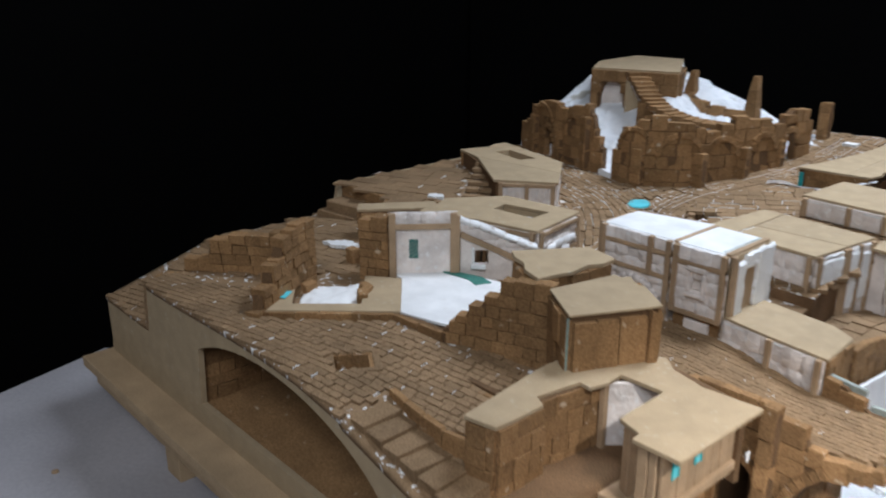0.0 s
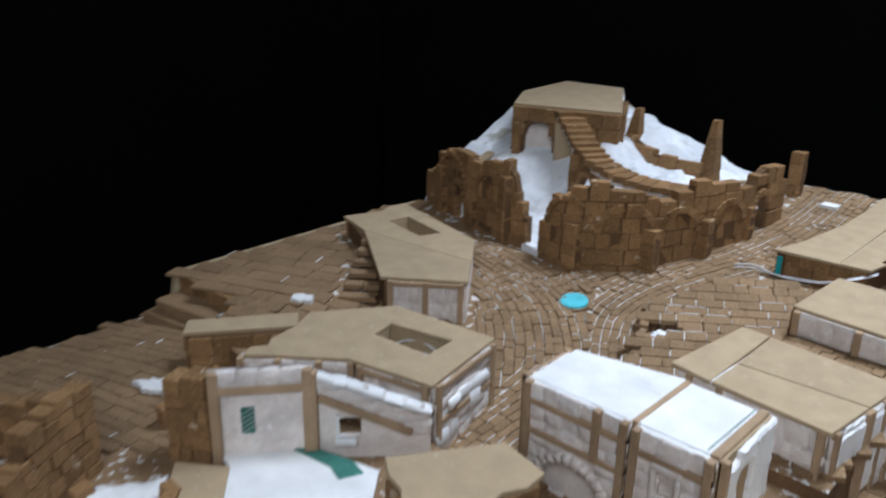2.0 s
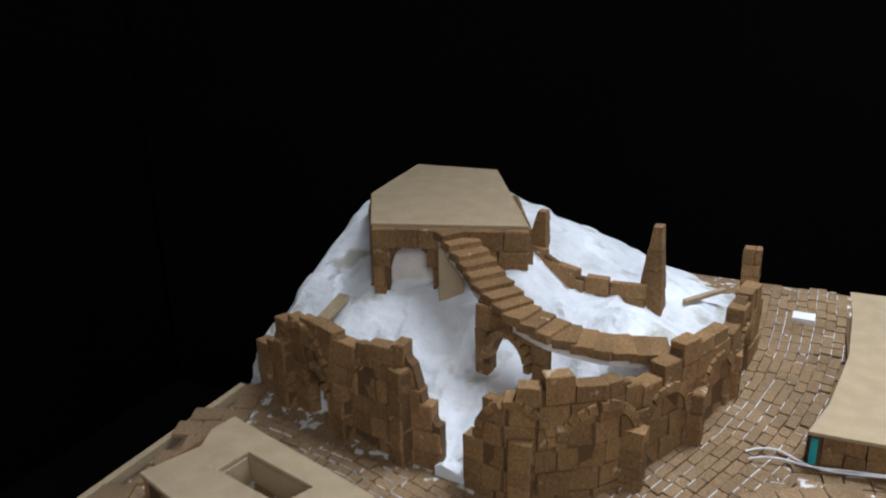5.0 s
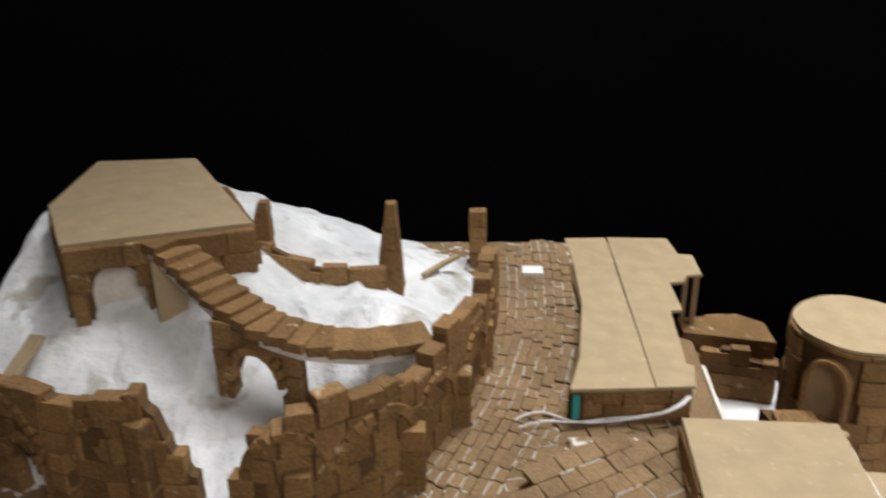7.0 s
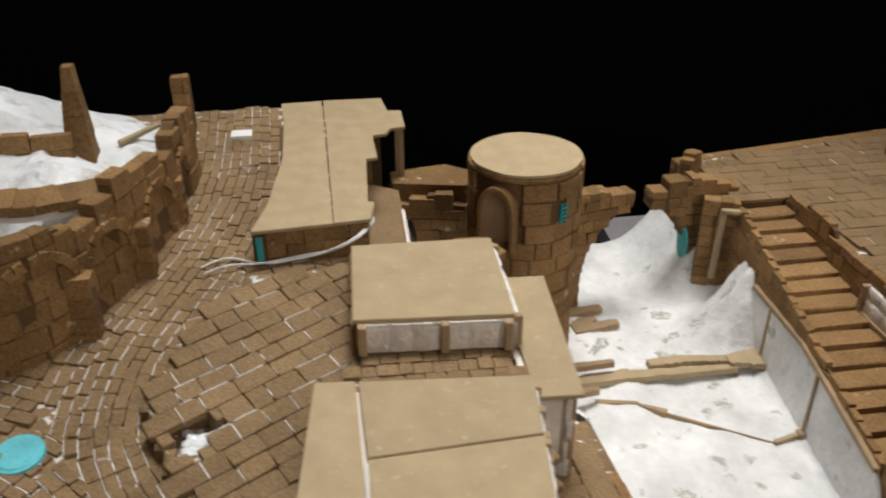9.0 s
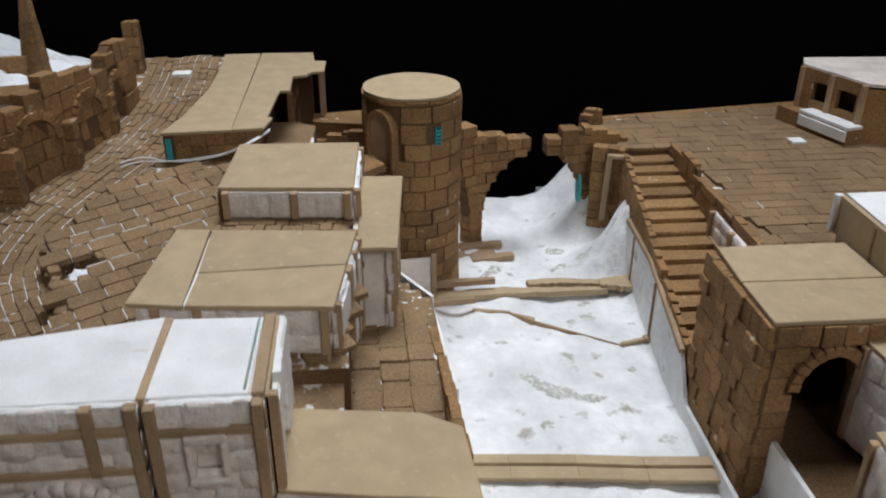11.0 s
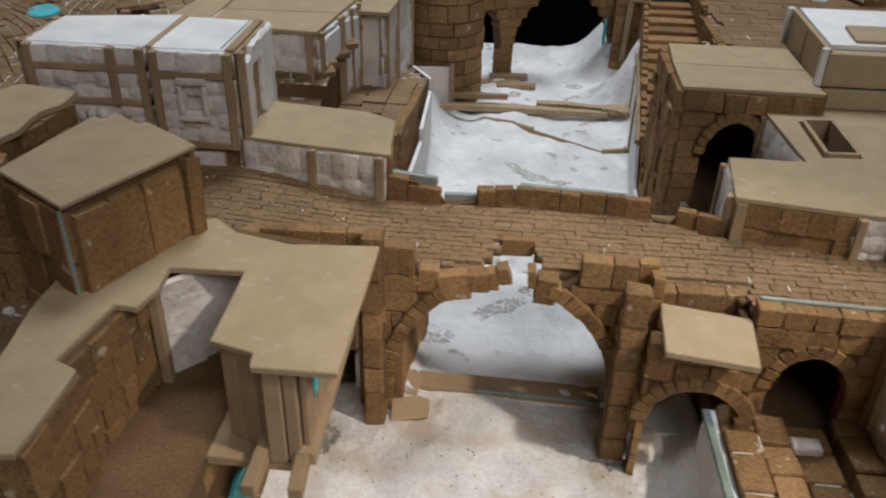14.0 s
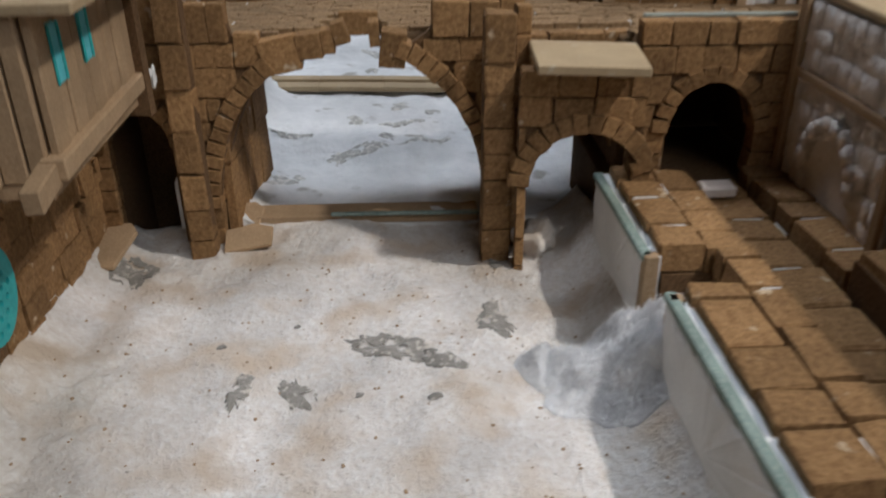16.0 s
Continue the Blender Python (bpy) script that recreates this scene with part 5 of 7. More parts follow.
wl = thing("low_plaster_house", (-0.29, 0.67, 0.11), "low white plaster house with flat card roof", "house", "framed houses")
body("house_core", [(-0.333, 0.649), (-0.243, 0.638), (-0.243, 0.68), (-0.333, 0.7)], 0.08, 0.137, PANEL, wl)
board("roof", [(-0.337, 0.646), (-0.294, 0.638), (-0.236, 0.630), (-0.2385, 0.672), (-0.2395, 0.686), (-0.262, 0.7), (-0.337, 0.711)], 0.137, BOARD, wl, "", 0.003)
framed(wl, (-0.337, 0.647), (-0.239, 0.632), 0.106, 0.137, (0.5, 0.97), (), (0.01, 0.02), 0.0125, seed=101)
cork_face(wl, (-0.24, 0.634), (-0.241, 0.684), 0.06, 0.137, 0.011, (0.012, 0.02), seed=102)

ridge("ragged_edge", Line([(-0.335, 0.6455), (-0.242, 0.6315)]), lambda s: 0.1352, 0.002, FOAM, wl, 11, 60)

# yard behind the low house, above the river
yard = sheet("yard", -0.31, -0.238, 0.70, 1.0, 0.008, lambda x, y: 0.106 - 0.12 * max(0, y - 0.8), BED, "small brown card yard behind the low house", "yard", lambda x, y: x < -0.24 - 0.45 * max(0, y - 0.9), -0.03)
pave(yard, [(-0.305, 0.7), (-0.245, 0.7), (-0.245, 0.88), (-0.3, 0.88)], lambda x, y: 0.106 - 0.12 * max(0, y - 0.8), [(-0.28, 0.69), (-0.28, 0.91)], (0.022, 0.02), (-0.04, 0.045), seed=14, near=(-0.26, 0.75))
wall("yard_edge_wall", [(-0.24, 0.69), (-0.24, 0.78), (-0.242, 0.85)], 0.007, 0.0, [(0, 0.128), (0.03, 0.127), (0.06, 0.12), (0.16, 0.1)], "low cork edge wall above the river", course=0.011, wide=(0.012, 0.02), seed=103)
lin = thing("river_lining", (-0.23, 0.8, 0.0), "white card lining of the river bank", "bank lining", "", "structure")
for i, (a, b, z) in enumerate((((-0.2315, 0.64), (-0.2315, 0.78), 0.1), ((-0.2315, 0.78), (-0.2365, 0.91), 0.094), ((-0.2365, 0.912), (-0.287, 1.03), 0.09))):
    part("lining_sheet", core_mesh(Line([a, b]), 0.003, -0.01, [(0, z), (0.15, z - 0.018)], []), FOAM, lin)
bm = bmesh.new()
prism(bm, [(-0.285, 1.035), (-0.226, 1.04), (-0.226, 1.044), (-0.285, 1.039)], 0.0, 0.057)
soften(bm)
tagged(part("bank_panel", bm, PANEL), "white plaster panel between yard and tower", "panel", "", "structure")
o = bar("card_offcut", (-0.224, 1.039, 0.0), (-0.224, 1.039, 0.062), 0.005, 0.005, STRIP, None, up=(0, 1, 0))
tagged(o, "thin card post at the end of the plaster panel", "card strip", "card strips on the river bed")

bx = thing("flat_box_house", (-0.345, 0.94, 0.155), "low plaster box house with one flat card roof", "house", "framed houses")
body("house_core", [(-0.391, 0.9075), (-0.3, 0.8995), (-0.297, 0.989), (-0.388, 0.993)], 0.12, 0.192, PANEL, bx)
board("roof", [(-0.396, 0.905), (-0.2965, 0.896), (-0.2915, 0.994), (-0.391, 0.998)], 0.192, BOARD, bx)
framed(bx, (-0.393, 0.905), (-0.298, 0.8965), 0.172, 0.192, (0.02, 0.56, 0.97), (), (0.012, 0.022), 0.011, seed=104)
framed(bx, (-0.298, 0.8965), (-0.294, 0.99), 0.12, 0.192, (0.02, 0.97), (), (0.012, 0.022), 0.014, seed=105)
cork_face(bx, (-0.39, 0.996), (-0.394, 0.906), 0.15, 0.191, 0.012, (0.012, 0.02), seed=106)
ridge("ragged_edge", Line([(-0.2955, 0.897), (-0.2925, 0.985)]), lambda s: 0.1905, 0.0026, FOAM, bx, 9, 60)
ridge("ragged_edge", Line([(-0.389, 0.9032), (-0.3, 0.8952)]), lambda s: 0.1895, 0.0018, FOAM, bx, 10, 60)
plinth = thing("cobbled_ledge", (-0.35, 0.87, 0.15), "narrow cobbled ledge below the box house", "ledge", "", "structure")
body("ledge_body", [(-0.4, 0.87), (-0.298, 0.86), (-0.298, 0.905), (-0.398, 0.91)], 0.12, 0.168, BED, plinth)
pave(plinth, [(-0.4, 0.868), (-0.298, 0.858), (-0.297, 0.904), (-0.398, 0.91)], lambda x, y: 0.1685, [(-0.4, 0.872), (-0.298, 0.868)], (0.012, 0.011), (-0.03, 0.03), seed=16)
pc = thing("porch", (-0.275, 0.91, 0.1), "narrow porch with plaster side and card roof", "porch")
board("roof", [(-0.295, 0.845), (-0.267, 0.843), (-0.256, 0.975), (-0.291, 0.977)], 0.168, BOARD, pc)
body("porch_core", [(-0.3, 0.852), (-0.275, 0.852), (-0.268, 0.968), (-0.3, 0.968)], 0.02, 0.168, PANEL, pc)
framed(pc, (-0.275, 0.85), (-0.266, 0.97), 0.07, 0.168, (0.03, 0.4, 0.97), (), (0.012, 0.02), 0.014, seed=107)

# ---- open stall by the road ----
st = thing("open_stall", (-0.4, 1.16, 0.17), "open-sided stall with a long stepped card roof", "stall")
board("roof", [(-0.462, 1.027), (-0.402, 1.031), (-0.4025, 1.303), (-0.443, 1.301), (-0.44, 1.245), (-0.4405, 1.159), (-0.451, 1.071)], 0.194, BOARD, st, "", 0.0032)
board("roof", [(-0.4016, 1.031), (-0.374, 1.033), (-0.369, 1.061), (-0.374, 1.063), (-0.369, 1.146), (-0.359, 1.148), (-0.359, 1.2), (-0.346, 1.202), (-0.341, 1.215), (-0.327, 1.217), (-0.326, 1.261), (-0.339, 1.263), (-0.342, 1.301), (-0.401, 1.303)], 0.1943, BOARD, st, "", 0.0032)
fw = part("front_wall", core_mesh(Line([(-0.46, 1.034), (-0.376, 1.037)]), 0.006, 0.15, 0.194, []), CORK_CORE, st)
cork_face(fw, (-0.452, 1.033), (-0.377, 1.036), 0.158, 0.194, 0.012, (0.012, 0.018), seed=111)
part("road_wall", core_mesh(Line([(-0.445, 1.295), (-0.438, 1.16), (-0.449, 1.075), (-0.459, 1.034)]), 0.006, 0.15, 0.194, []), CORK_CORE, st)
part("back_wall", core_mesh(Line([(-0.345, 1.296), (-0.44, 1.296)]), 0.006, 0.1, 0.194, []), CORK_CORE, st)
iw = part("inner_wall", core_mesh(Line([(-0.365, 1.2), (-0.365, 1.29)]), 0.005, 0.1, 0.194, []), CORK_CORE, st)
cork_face(iw, (-0.366, 1.2), (-0.366, 1.294), 0.1, 0.193, 0.012, (0.012, 0.02), seed=112)
for x, y in ((-0.331, 1.221), (-0.331, 1.257), (-0.379, 1.04)):
    bar("post", (x, y, 0.12), (x, y, 0.194), 0.005, 0.005, STRIP, st, up=(0, 1, 0))
bar("teal_strip", (-0.457, 1.0305, 0.17), (-0.457, 1.0305, 0.19), 0.005, 0.003, TEAL, st, up=(0, 1, 0))
board("stall_path", [(-0.386, 1.02), (-0.343, 1.015), (-0.338, 1.185), (-0.36, 1.2), (-0.386, 1.2)], 0.085, PAVER, st, "", 0.062)
bar("white_kerb", (-0.3425, 1.05, 0.146), (-0.3392, 1.14, 0.146), 0.003, 0.0075, PANEL, st)
wall("far_ruin", [(-0.34, 1.198), (-0.305, 1.19), (-0.262, 1.18)], 0.013, 0.08, [(0, 0.127), (0.012, 0.128), (0.014, 0.134), (0.03, 0.135), (0.032, 0.141), (0.05, 0.14), (0.053, 0.132), (0.08, 0.129)], "dark ruined brown cork wall beside the tower", course=0.011, wide=(0.016, 0.026), seed=113, mess=0.0025, openings=[arch(0.012, 0.007, 0.1, 0.012, 0.0, ring=False)])
ruin_back = wall("far_ruin", [(-0.342, 1.234), (-0.304, 1.243), (-0.285, 1.245), (-0.262, 1.227)], 0.012, 0.09, [(0, 0.133), (0.025, 0.136), (0.037, 0.142), (0.057, 0.139), (0.06, 0.134), (0.085, 0.129)], "low ruined brown cork wall by the stall", course=0.012, wide=(0.014, 0.024), seed=114, mess=0.002)
board("ruin_walk", [(-0.342, 1.203), (-0.264, 1.185), (-0.264, 1.222), (-0.285, 1.24), (-0.342, 1.23)], 0.126, CORK, ruin_back, "worn cork walkway between the ruined walls", 0.02)
bm = bmesh.new()
prism(bm, [(-0.338, 1.15), (-0.25, 1.15), (-0.245, 1.25), (-0.338, 1.27)], 0.0, 0.088)
tagged(part("white_bank_step", bm, FOAM), "white foam bank step beside the stall", "bank", "", "structure")

# cables in front of the stall
for dz, off in ((0, 0), (0.0008, 0.003)):
    tube("cable", [(-0.5 + off, 1.028 - off * 3, 0.170), (-0.485, 1.04 - off * 5, 0.173), (-0.457, 1.022, 0.1715 + dz), (-0.43, 1.026 + off, 0.172 + dz), (-0.41, 1.025, 0.176 + dz), (-0.396, 1.02, 0.183 + dz), (-0.378, 1.026 + off, 0.19 + dz), (-0.371, 1.045 + off, 0.19 + dz)], 0.0008, WIRE, "thin white cable lying before the stall", "cable")

# ---- round tower ----
TX, TY, TR, TZ = -0.24, 1.098, 0.0445, 0.211
tw = thing("round_tower", (TX, TY, 0.0), "round brown cork tower with flat card top", "tower")
bm = bmesh.new()
bmesh.ops.create_cone(bm, cap_ends=True, segments=48, radius1=TR, radius2=TR, depth=TZ + 0.02, matrix=Matrix.Translation((TX, TY, TZ / 2 - 0.01)))
part("tower_core", bm, CORK_CORE, tw)
bm = bmesh.new()
prism(bm, [(TX + (0.0462 + 0.0006 * math.sin(7 * a) * math.sin(3 * a)) * math.cos(a), TY + (0.0462 + 0.0006 * math.sin(5 * a)) * math.sin(a)) for a in [2 * math.pi * i / 64 for i in range(64)]], TZ + 0.0003, TZ + 0.0026)
part("tower_lid", bm, BOARD, tw, "round tan card lid")
rr = random.Random(120)
DOOR, SLIT = math.radians(228), math.radians(298)


def bent_block(bm, a0, a1, z0, z1, r0, r1):
    k = max(1, round((a1 - a0) / 0.12))
    rows = []
    for i in range(k + 1):
        a = a0 + (a1 - a0) * i / k
        rows.append([bm.verts.new((TX + r * math.cos(a), TY + r * math.sin(a), z)) for r, z in ((r0, z0), (r1, z0), (r1, z1), (r0, z1))])
    for p, q in zip(rows, rows[1:]):
        for j in range(4):
            bm.faces.new((p[j], q[j], q[(j + 1) % 4], p[(j + 1) % 4]))
    bm.faces.new(rows[0])
    bm.faces.new(list(reversed(rows[-1])))
    bmesh.ops.recalc_face_normals(bm, faces=bm.faces[:])


z = -0.005
while z < TZ - 0.002:
    h = min(0.0155 * rr.uniform(0.75, 1.3), TZ - z)
    if TZ - z - h < 0.005:
        h = TZ - z
    a = rr.uniform(0, 0.4)
    end = a + 2 * math.pi
    while a < end - 0.02:
        w = rr.uniform(0.3, 0.68)
        if end - a - w < 0.18:
            w = end - a
        mid = (a + w / 2) % (2 * math.pi)
        zc = z + h / 2
        if not (abs(mid - DOOR) < 0.36 and 0.146 < zc < 0.199) and not (abs(mid - SLIT) < 0.13 and 0.164 < zc < 0.19):
            bm = bmesh.new()
            bent_block(bm, a + 0.008, a + w - 0.008, z + 0.0004, z + h - 0.0004, TR - 0.004, TR + 0.0028 + rr.uniform(-0.0008, 0.0012))
            soften(bm, 0.0007)
            part("stone", bm, CORK, tw)
        a += w
    z += h
pts = [(-0.0135, 0.146)] + [(-0.0135 * math.cos(t), 0.18 + 0.018 * math.sin(t)) for t in [math.pi * i / 14 for i in range(15)]] + [(0.0135, 0.146)]
out = [(-0.0165, 0.146)] + [(-0.0165 * math.cos(t), 0.1805 + 0.021 * math.sin(t)) for t in [math.pi * i / 14 for i in range(15)]] + [(0.0165, 0.146)]


def on_tower(u, r, a=DOOR):
    return (TX + r * math.cos(a) - u * math.sin(a), TY + r * math.sin(a) + u * math.cos(a))


bm = bmesh.new()
bm.faces.new([bm.verts.new((*on_tower(u, TR - 0.001), zz)) for u, zz in pts])
ex = bmesh.ops.extrude_face_region(bm, geom=bm.faces[:])
for v in ex["geom"]:
    if isinstance(v, bmesh.types.BMVert):
        v.co += Vector((math.cos(DOOR), math.sin(DOOR), 0)) * 0.002
part("door_leaf", bm, STRIP, tw, "plain tan arched door")
bm = bmesh.new()
for r0, r1 in ((TR - 0.003, TR + 0.006),):
    ring = [[bm.verts.new((*on_tower(u, r), zz)) for u, zz in loop] for r in (r0, r1) for loop in (pts, out)]
    n = len(pts)
    for i in range(n - 1):
        bm.faces.new((ring[2][i], ring[2][i + 1], ring[3][i + 1], ring[3][i]))
        bm.faces.new((ring[0][i], ring[0][i + 1], ring[2][i + 1], ring[2][i]))
        bm.faces.new((ring[1][i], ring[3][i], ring[3][i + 1], ring[1][i + 1]))
bmesh.ops.recalc_face_normals(bm, faces=bm.faces[:])
part("door_surround", bm, CORK, tw)
bm = bmesh.new()
u0 = 0.0034
q = [on_tower(-u0, TR + 0.0005, SLIT), on_tower(u0, TR + 0.0005, SLIT), on_tower(u0, TR + 0.003, SLIT), on_tower(-u0, TR + 0.003, SLIT)]
prism(bm, q, 0.168, 0.185)
part("slit_window", bm, TEAL, tw, "teal barred slit window")
for i in range(5):
    a, b = on_tower(-0.0025, TR + 0.0034, SLIT), on_tower(0.0025, TR + 0.0034, SLIT)
    bar("window_bar", (*a, 0.1695 + i * 0.0036), (*b, 0.1695 + i * 0.0036), 0.0008, 0.0014, DARK, tw)
for i, (x, y, s) in enumerate(((-0.292, 1.055, 0.02), (-0.283, 1.035, 0.016), (-0.3, 1.045, 0.014))):
    bm = bmesh.new()
    bmesh.ops.create_cube(bm, size=1, matrix=pose(x, y, 0.153 + 0.002 * i, 4, -6 * i, 35 * i) @ Matrix.Diagonal((s * 1.5, s, 0.008, 1)))
    soften(bm)
    tagged(part("rubble_slab", bm, CORK), "tilted brown cork slab at the tower door", "slab", "slabs at the tower door")
body("door_ledge", [(-0.3, 1.02), (-0.27, 1.035), (-0.278, 1.07), (-0.31, 1.08)], 0.0, 0.148, CORK_CORE, tw)

# ---- broken arch beyond the tower ----
wall("broken_arch", [(-0.2, 1.158), (-0.167, 1.178), (-0.104, 1.196)], 0.02, -0.01, [(0, 0.15), (0.035, 0.148), (0.037, 0.135), (0.07, 0.132), (0.075, 0.128), (0.102, 0.125)],
     "broken brown cork arch springing from the tower", "arch", 0.011, (0.012, 0.02), seed=131, openings=[arch(0.112, 0.066, 0.036, 0.074, -0.02, ring=False), arch(0.01, 0.0165, 0.036, 0.056, -0.02, ring=False)])
wall("broken_arch", [(-0.084, 1.197), (-0.035, 1.2), (0.01, 1.2)], 0.02, -0.01, [(0, 0.122), (0.02, 0.124), (0.022, 0.132), (0.05, 0.134), (0.09, 0.122)],
     "broken brown cork arch against the east bank", "arch", 0.011, (0.012, 0.02), seed=132, openings=[arch(-0.012, 0.06, 0.036, 0.074, -0.02, ring=False)])
wall("cap_blocks", [(-0.03, 1.235), (-0.005, 1.262)], 0.014, 0.113, [(0, 0.132), (0.02, 0.14), (0.037, 0.128)], "loose brown cork blocks on the platform corner", "blocks", 0.01, (0.01, 0.016), seed=133)


def grate(name, place, radius, normal, label, stretch=1.0):
    """A round plate with holes, standing in a wall."""
    outer = [(radius * math.cos(2 * math.pi * i / 32), radius * stretch * math.sin(2 * math.pi * i / 32)) for i in range(32)]
    holes = []
    g = radius / 3.1
    for i in range(-4, 5):
        for j in range(-6, 7):
            x, y = g * (i + 0.5 * (j % 2)), g * 0.87 * j
            if math.hypot(x, y / stretch) < radius * 0.82:
                holes.append([(x + g * 0.27 * math.cos(math.pi * k / 3), y + g * 0.27 * math.sin(math.pi * k / 3)) for k in range(6)])
    bm = bmesh.new()
    prism(bm, outer, 0, 0.002, holes)
    m = Vector(normal).to_track_quat("Z", "Y").to_matrix().to_4x4()
    m.translation = place
    bmesh.ops.transform(bm, matrix=m, verts=bm.verts)
    return tagged(part(name, bm, TEAL), label, "grate", "", "")


grate("drain_grate", (-0.042, 1.19, 0.062), 0.0115, (-1, 0.03, 0), "round perforated teal grate under the broken arch", 1.5)
wall("bank_pier", [(-0.032, 1.18), (0.0, 1.165)], 0.014, 0.02, 0.118, "brown cork pier beside the river stair", "pier", 0.011, (0.012, 0.018), seed=134)
post = thing("plank_post", (-0.018, 1.158, 0.04), "pale plank frame beside the river stair", "frame")
bar("plank", (-0.022, 1.158, 0.035), (-0.018, 1.162, 0.112), 0.006, 0.004, BOARD, post, up=(0, 1, 0))
bar("plank", (-0.02, 1.158, 0.112), (0.002, 1.15, 0.112), 0.006, 0.004, BOARD, post)

# ---- river stair and east bank ----
rs = thing("river_stair", (0.015, 1.0, 0.03), "long brown cork stair down to the river", "stair")
mats = []
for i in range(15):
    f = i / 14
    y = 1.156 - 0.295 * f
    x = 0.0255 - 0.032 * f
    z = 0.109 - 0.055 * f
    left_, right_ = x - 0.0265, 0.05 - 0.03 * max(0.0, f - 0.42)
    mats.append(pose((left_ + right_) / 2, y, z - 0.008, rnd.uniform(-1, 1), 0, rnd.uniform(-2, 2)) @ Matrix.Diagonal((right_ - left_, 0.0205, 0.016, 1)))
set_blocks(rs, "step", "stone", CORK, mats)
bm = bmesh.new()
vs = [bm.verts.new(p) for p in ((0.0, 1.165, -0.01), (0.052, 1.165, -0.01), (0.022, 0.85, -0.01), (-0.024, 0.85, -0.01), (0.0, 1.165, 0.1), (0.052, 1.165, 0.095), (0.022, 0.85, 0.038), (-0.024, 0.85, 0.043))]
for f in ((0, 1, 2, 3), (4, 7, 6, 5), (0, 4, 5, 1), (1, 5, 6, 2), (2, 6, 7, 3), (3, 7, 4, 0)):
    bm.faces.new([vs[i] for i in f])
bmesh.ops.recalc_face_normals(bm, faces=bm.faces[:])
part("stair_body", bm, CORK_CORE, rs)
wall("stair_rail", [(-0.002, 1.16), (-0.034, 0.862)], 0.006, 0.0, [(0, 0.116), (0.3, 0.062)], "low cork side wall of the river stair", "parapet", 0.011, (0.012, 0.02), seed=141)
wall("platform_wall", [(0.054, 1.165), (0.051, 1.04), (0.047, 0.86)], 0.008, 0.0, [(0, 0.122), (0.03, 0.122), (0.032, 0.128), (0.08, 0.126), (0.085, 0.116), (0.16, 0.118), (0.31, 0.114)], "cork retaining wall between stair and platform", course=0.012, wide=(0.014, 0.024), seed=142)
framed(rs, (0.0455, 1.02), (0.0415, 0.87), 0.042, 0.106, (0, 0.33, 0.66, 1), (0.6,), (0.01, 0.018), 0.012, seed=143)
ln = thing("east_lining", (-0.005, 1.0, 0.0), "white card lining along the east bank", "bank lining", "", "structure")
part("lining_sheet", core_mesh(Line([(-0.01, 1.13), (-0.023, 1.0), (-0.038, 0.86), (-0.038, 0.64)]), 0.003, -0.01, [(0, 0.06), (0.08, 0.066), (0.15, 0.07), (0.27, 0.056), (0.29, 0.02), (0.5, 0.012)], []), SNOW, ln)
bar("card_rail", (-0.014, 1.09, 0.066), (-0.0235, 0.99, 0.072), 0.005, 0.005, STRIP, ln)
bar("card_rail", (-0.0235, 0.99, 0.072), (-0.0385, 0.862, 0.057), 0.005, 0.005, STRIP, ln)
for y_ in (1.05, 0.955):
    bar("lining_batten", (-0.02 - (1.05 - y_) * 0.11, y_, 0.01), (-0.02 - (1.05 - y_) * 0.11, y_, 0.068), 0.003, 0.002, STRIP, ln, up=(1, 0, 0))


def torn_strip(p, q, w0, w1, z, material, seed, label):
    """A flat torn strip of card with ragged long edges."""
    bm = bmesh.new()
    a, b = Vector(p), Vector(q)
    d = (b - a).normalized()
    n = Vector((d.y, -d.x))
    k = 14
    rows = []
    for i in range(k + 1):
        f = i / k
        w = w0 + (w1 - w0) * f
        c = a.lerp(b, f)
        rows.append([c + n * s * w * (0.5 + 0.22 * noise.noise(Vector((f * 9, s, seed)))) for s in (-1, 1)])
    prism(bm, [(v.x, v.y) for v in [r[0] for r in rows] + [r[1] for r in reversed(rows)]], z - 0.006, z)
    soften(bm, 0.0004)
    return tagged(part("card_offcut", bm, material), label, "card strip", "card strips on the river bed")


for i, (p, q, w0, w1, z, m) in enumerate((((-0.242, 1.044), (-0.145, 1.049), 0.013, 0.013, 0.0125, BOARD), ((-0.148, 1.047), (-0.045, 1.043), 0.012, 0.006, 0.0128, BOARD), ((-0.126, 1.057), (-0.086, 1.058), 0.01, 0.011, 0.016, BOARD),
                                          ((-0.087, 1.058), (-0.05, 1.052), 0.009, 0.009, 0.0155, BOARD), ((-0.052, 1.05), (-0.012, 1.048), 0.012, 0.03, 0.017, BOARD), ((-0.236, 1.054), (-0.16, 1.056), 0.009, 0.005, 0.0105, STRIP),
                                          ((-0.236, 1.02), (-0.185, 1.022), 0.009, 0.005, 0.0095, STRIP), ((-0.187, 1.022), (-0.15, 1.014), 0.005, 0.003, 0.0095, STRIP), ((-0.152, 1.014), (-0.13, 1.0), 0.002, 0.006, 0.0085, STRIP),
                                          ((-0.131, 1.0), (-0.055, 0.949), 0.002, 0.0018, 0.0085, STRIP), ((-0.058, 0.949), (-0.034, 0.955), 0.003, 0.004, 0.0085, BOARD), ((-0.035, 0.954), (-0.012, 0.953), 0.007, 0.007, 0.0105, BOARD))):
    if m is STRIP:
        z = max(river(p[0] + (q[0] - p[0]) * f, p[1] + (q[1] - p[1]) * f) for f in (0, 0.25, 0.5, 0.75, 1)) + 0.0008
    torn_strip(p, q, w0, w1, z, m, i, "torn strip of brown card lying on the river bed")
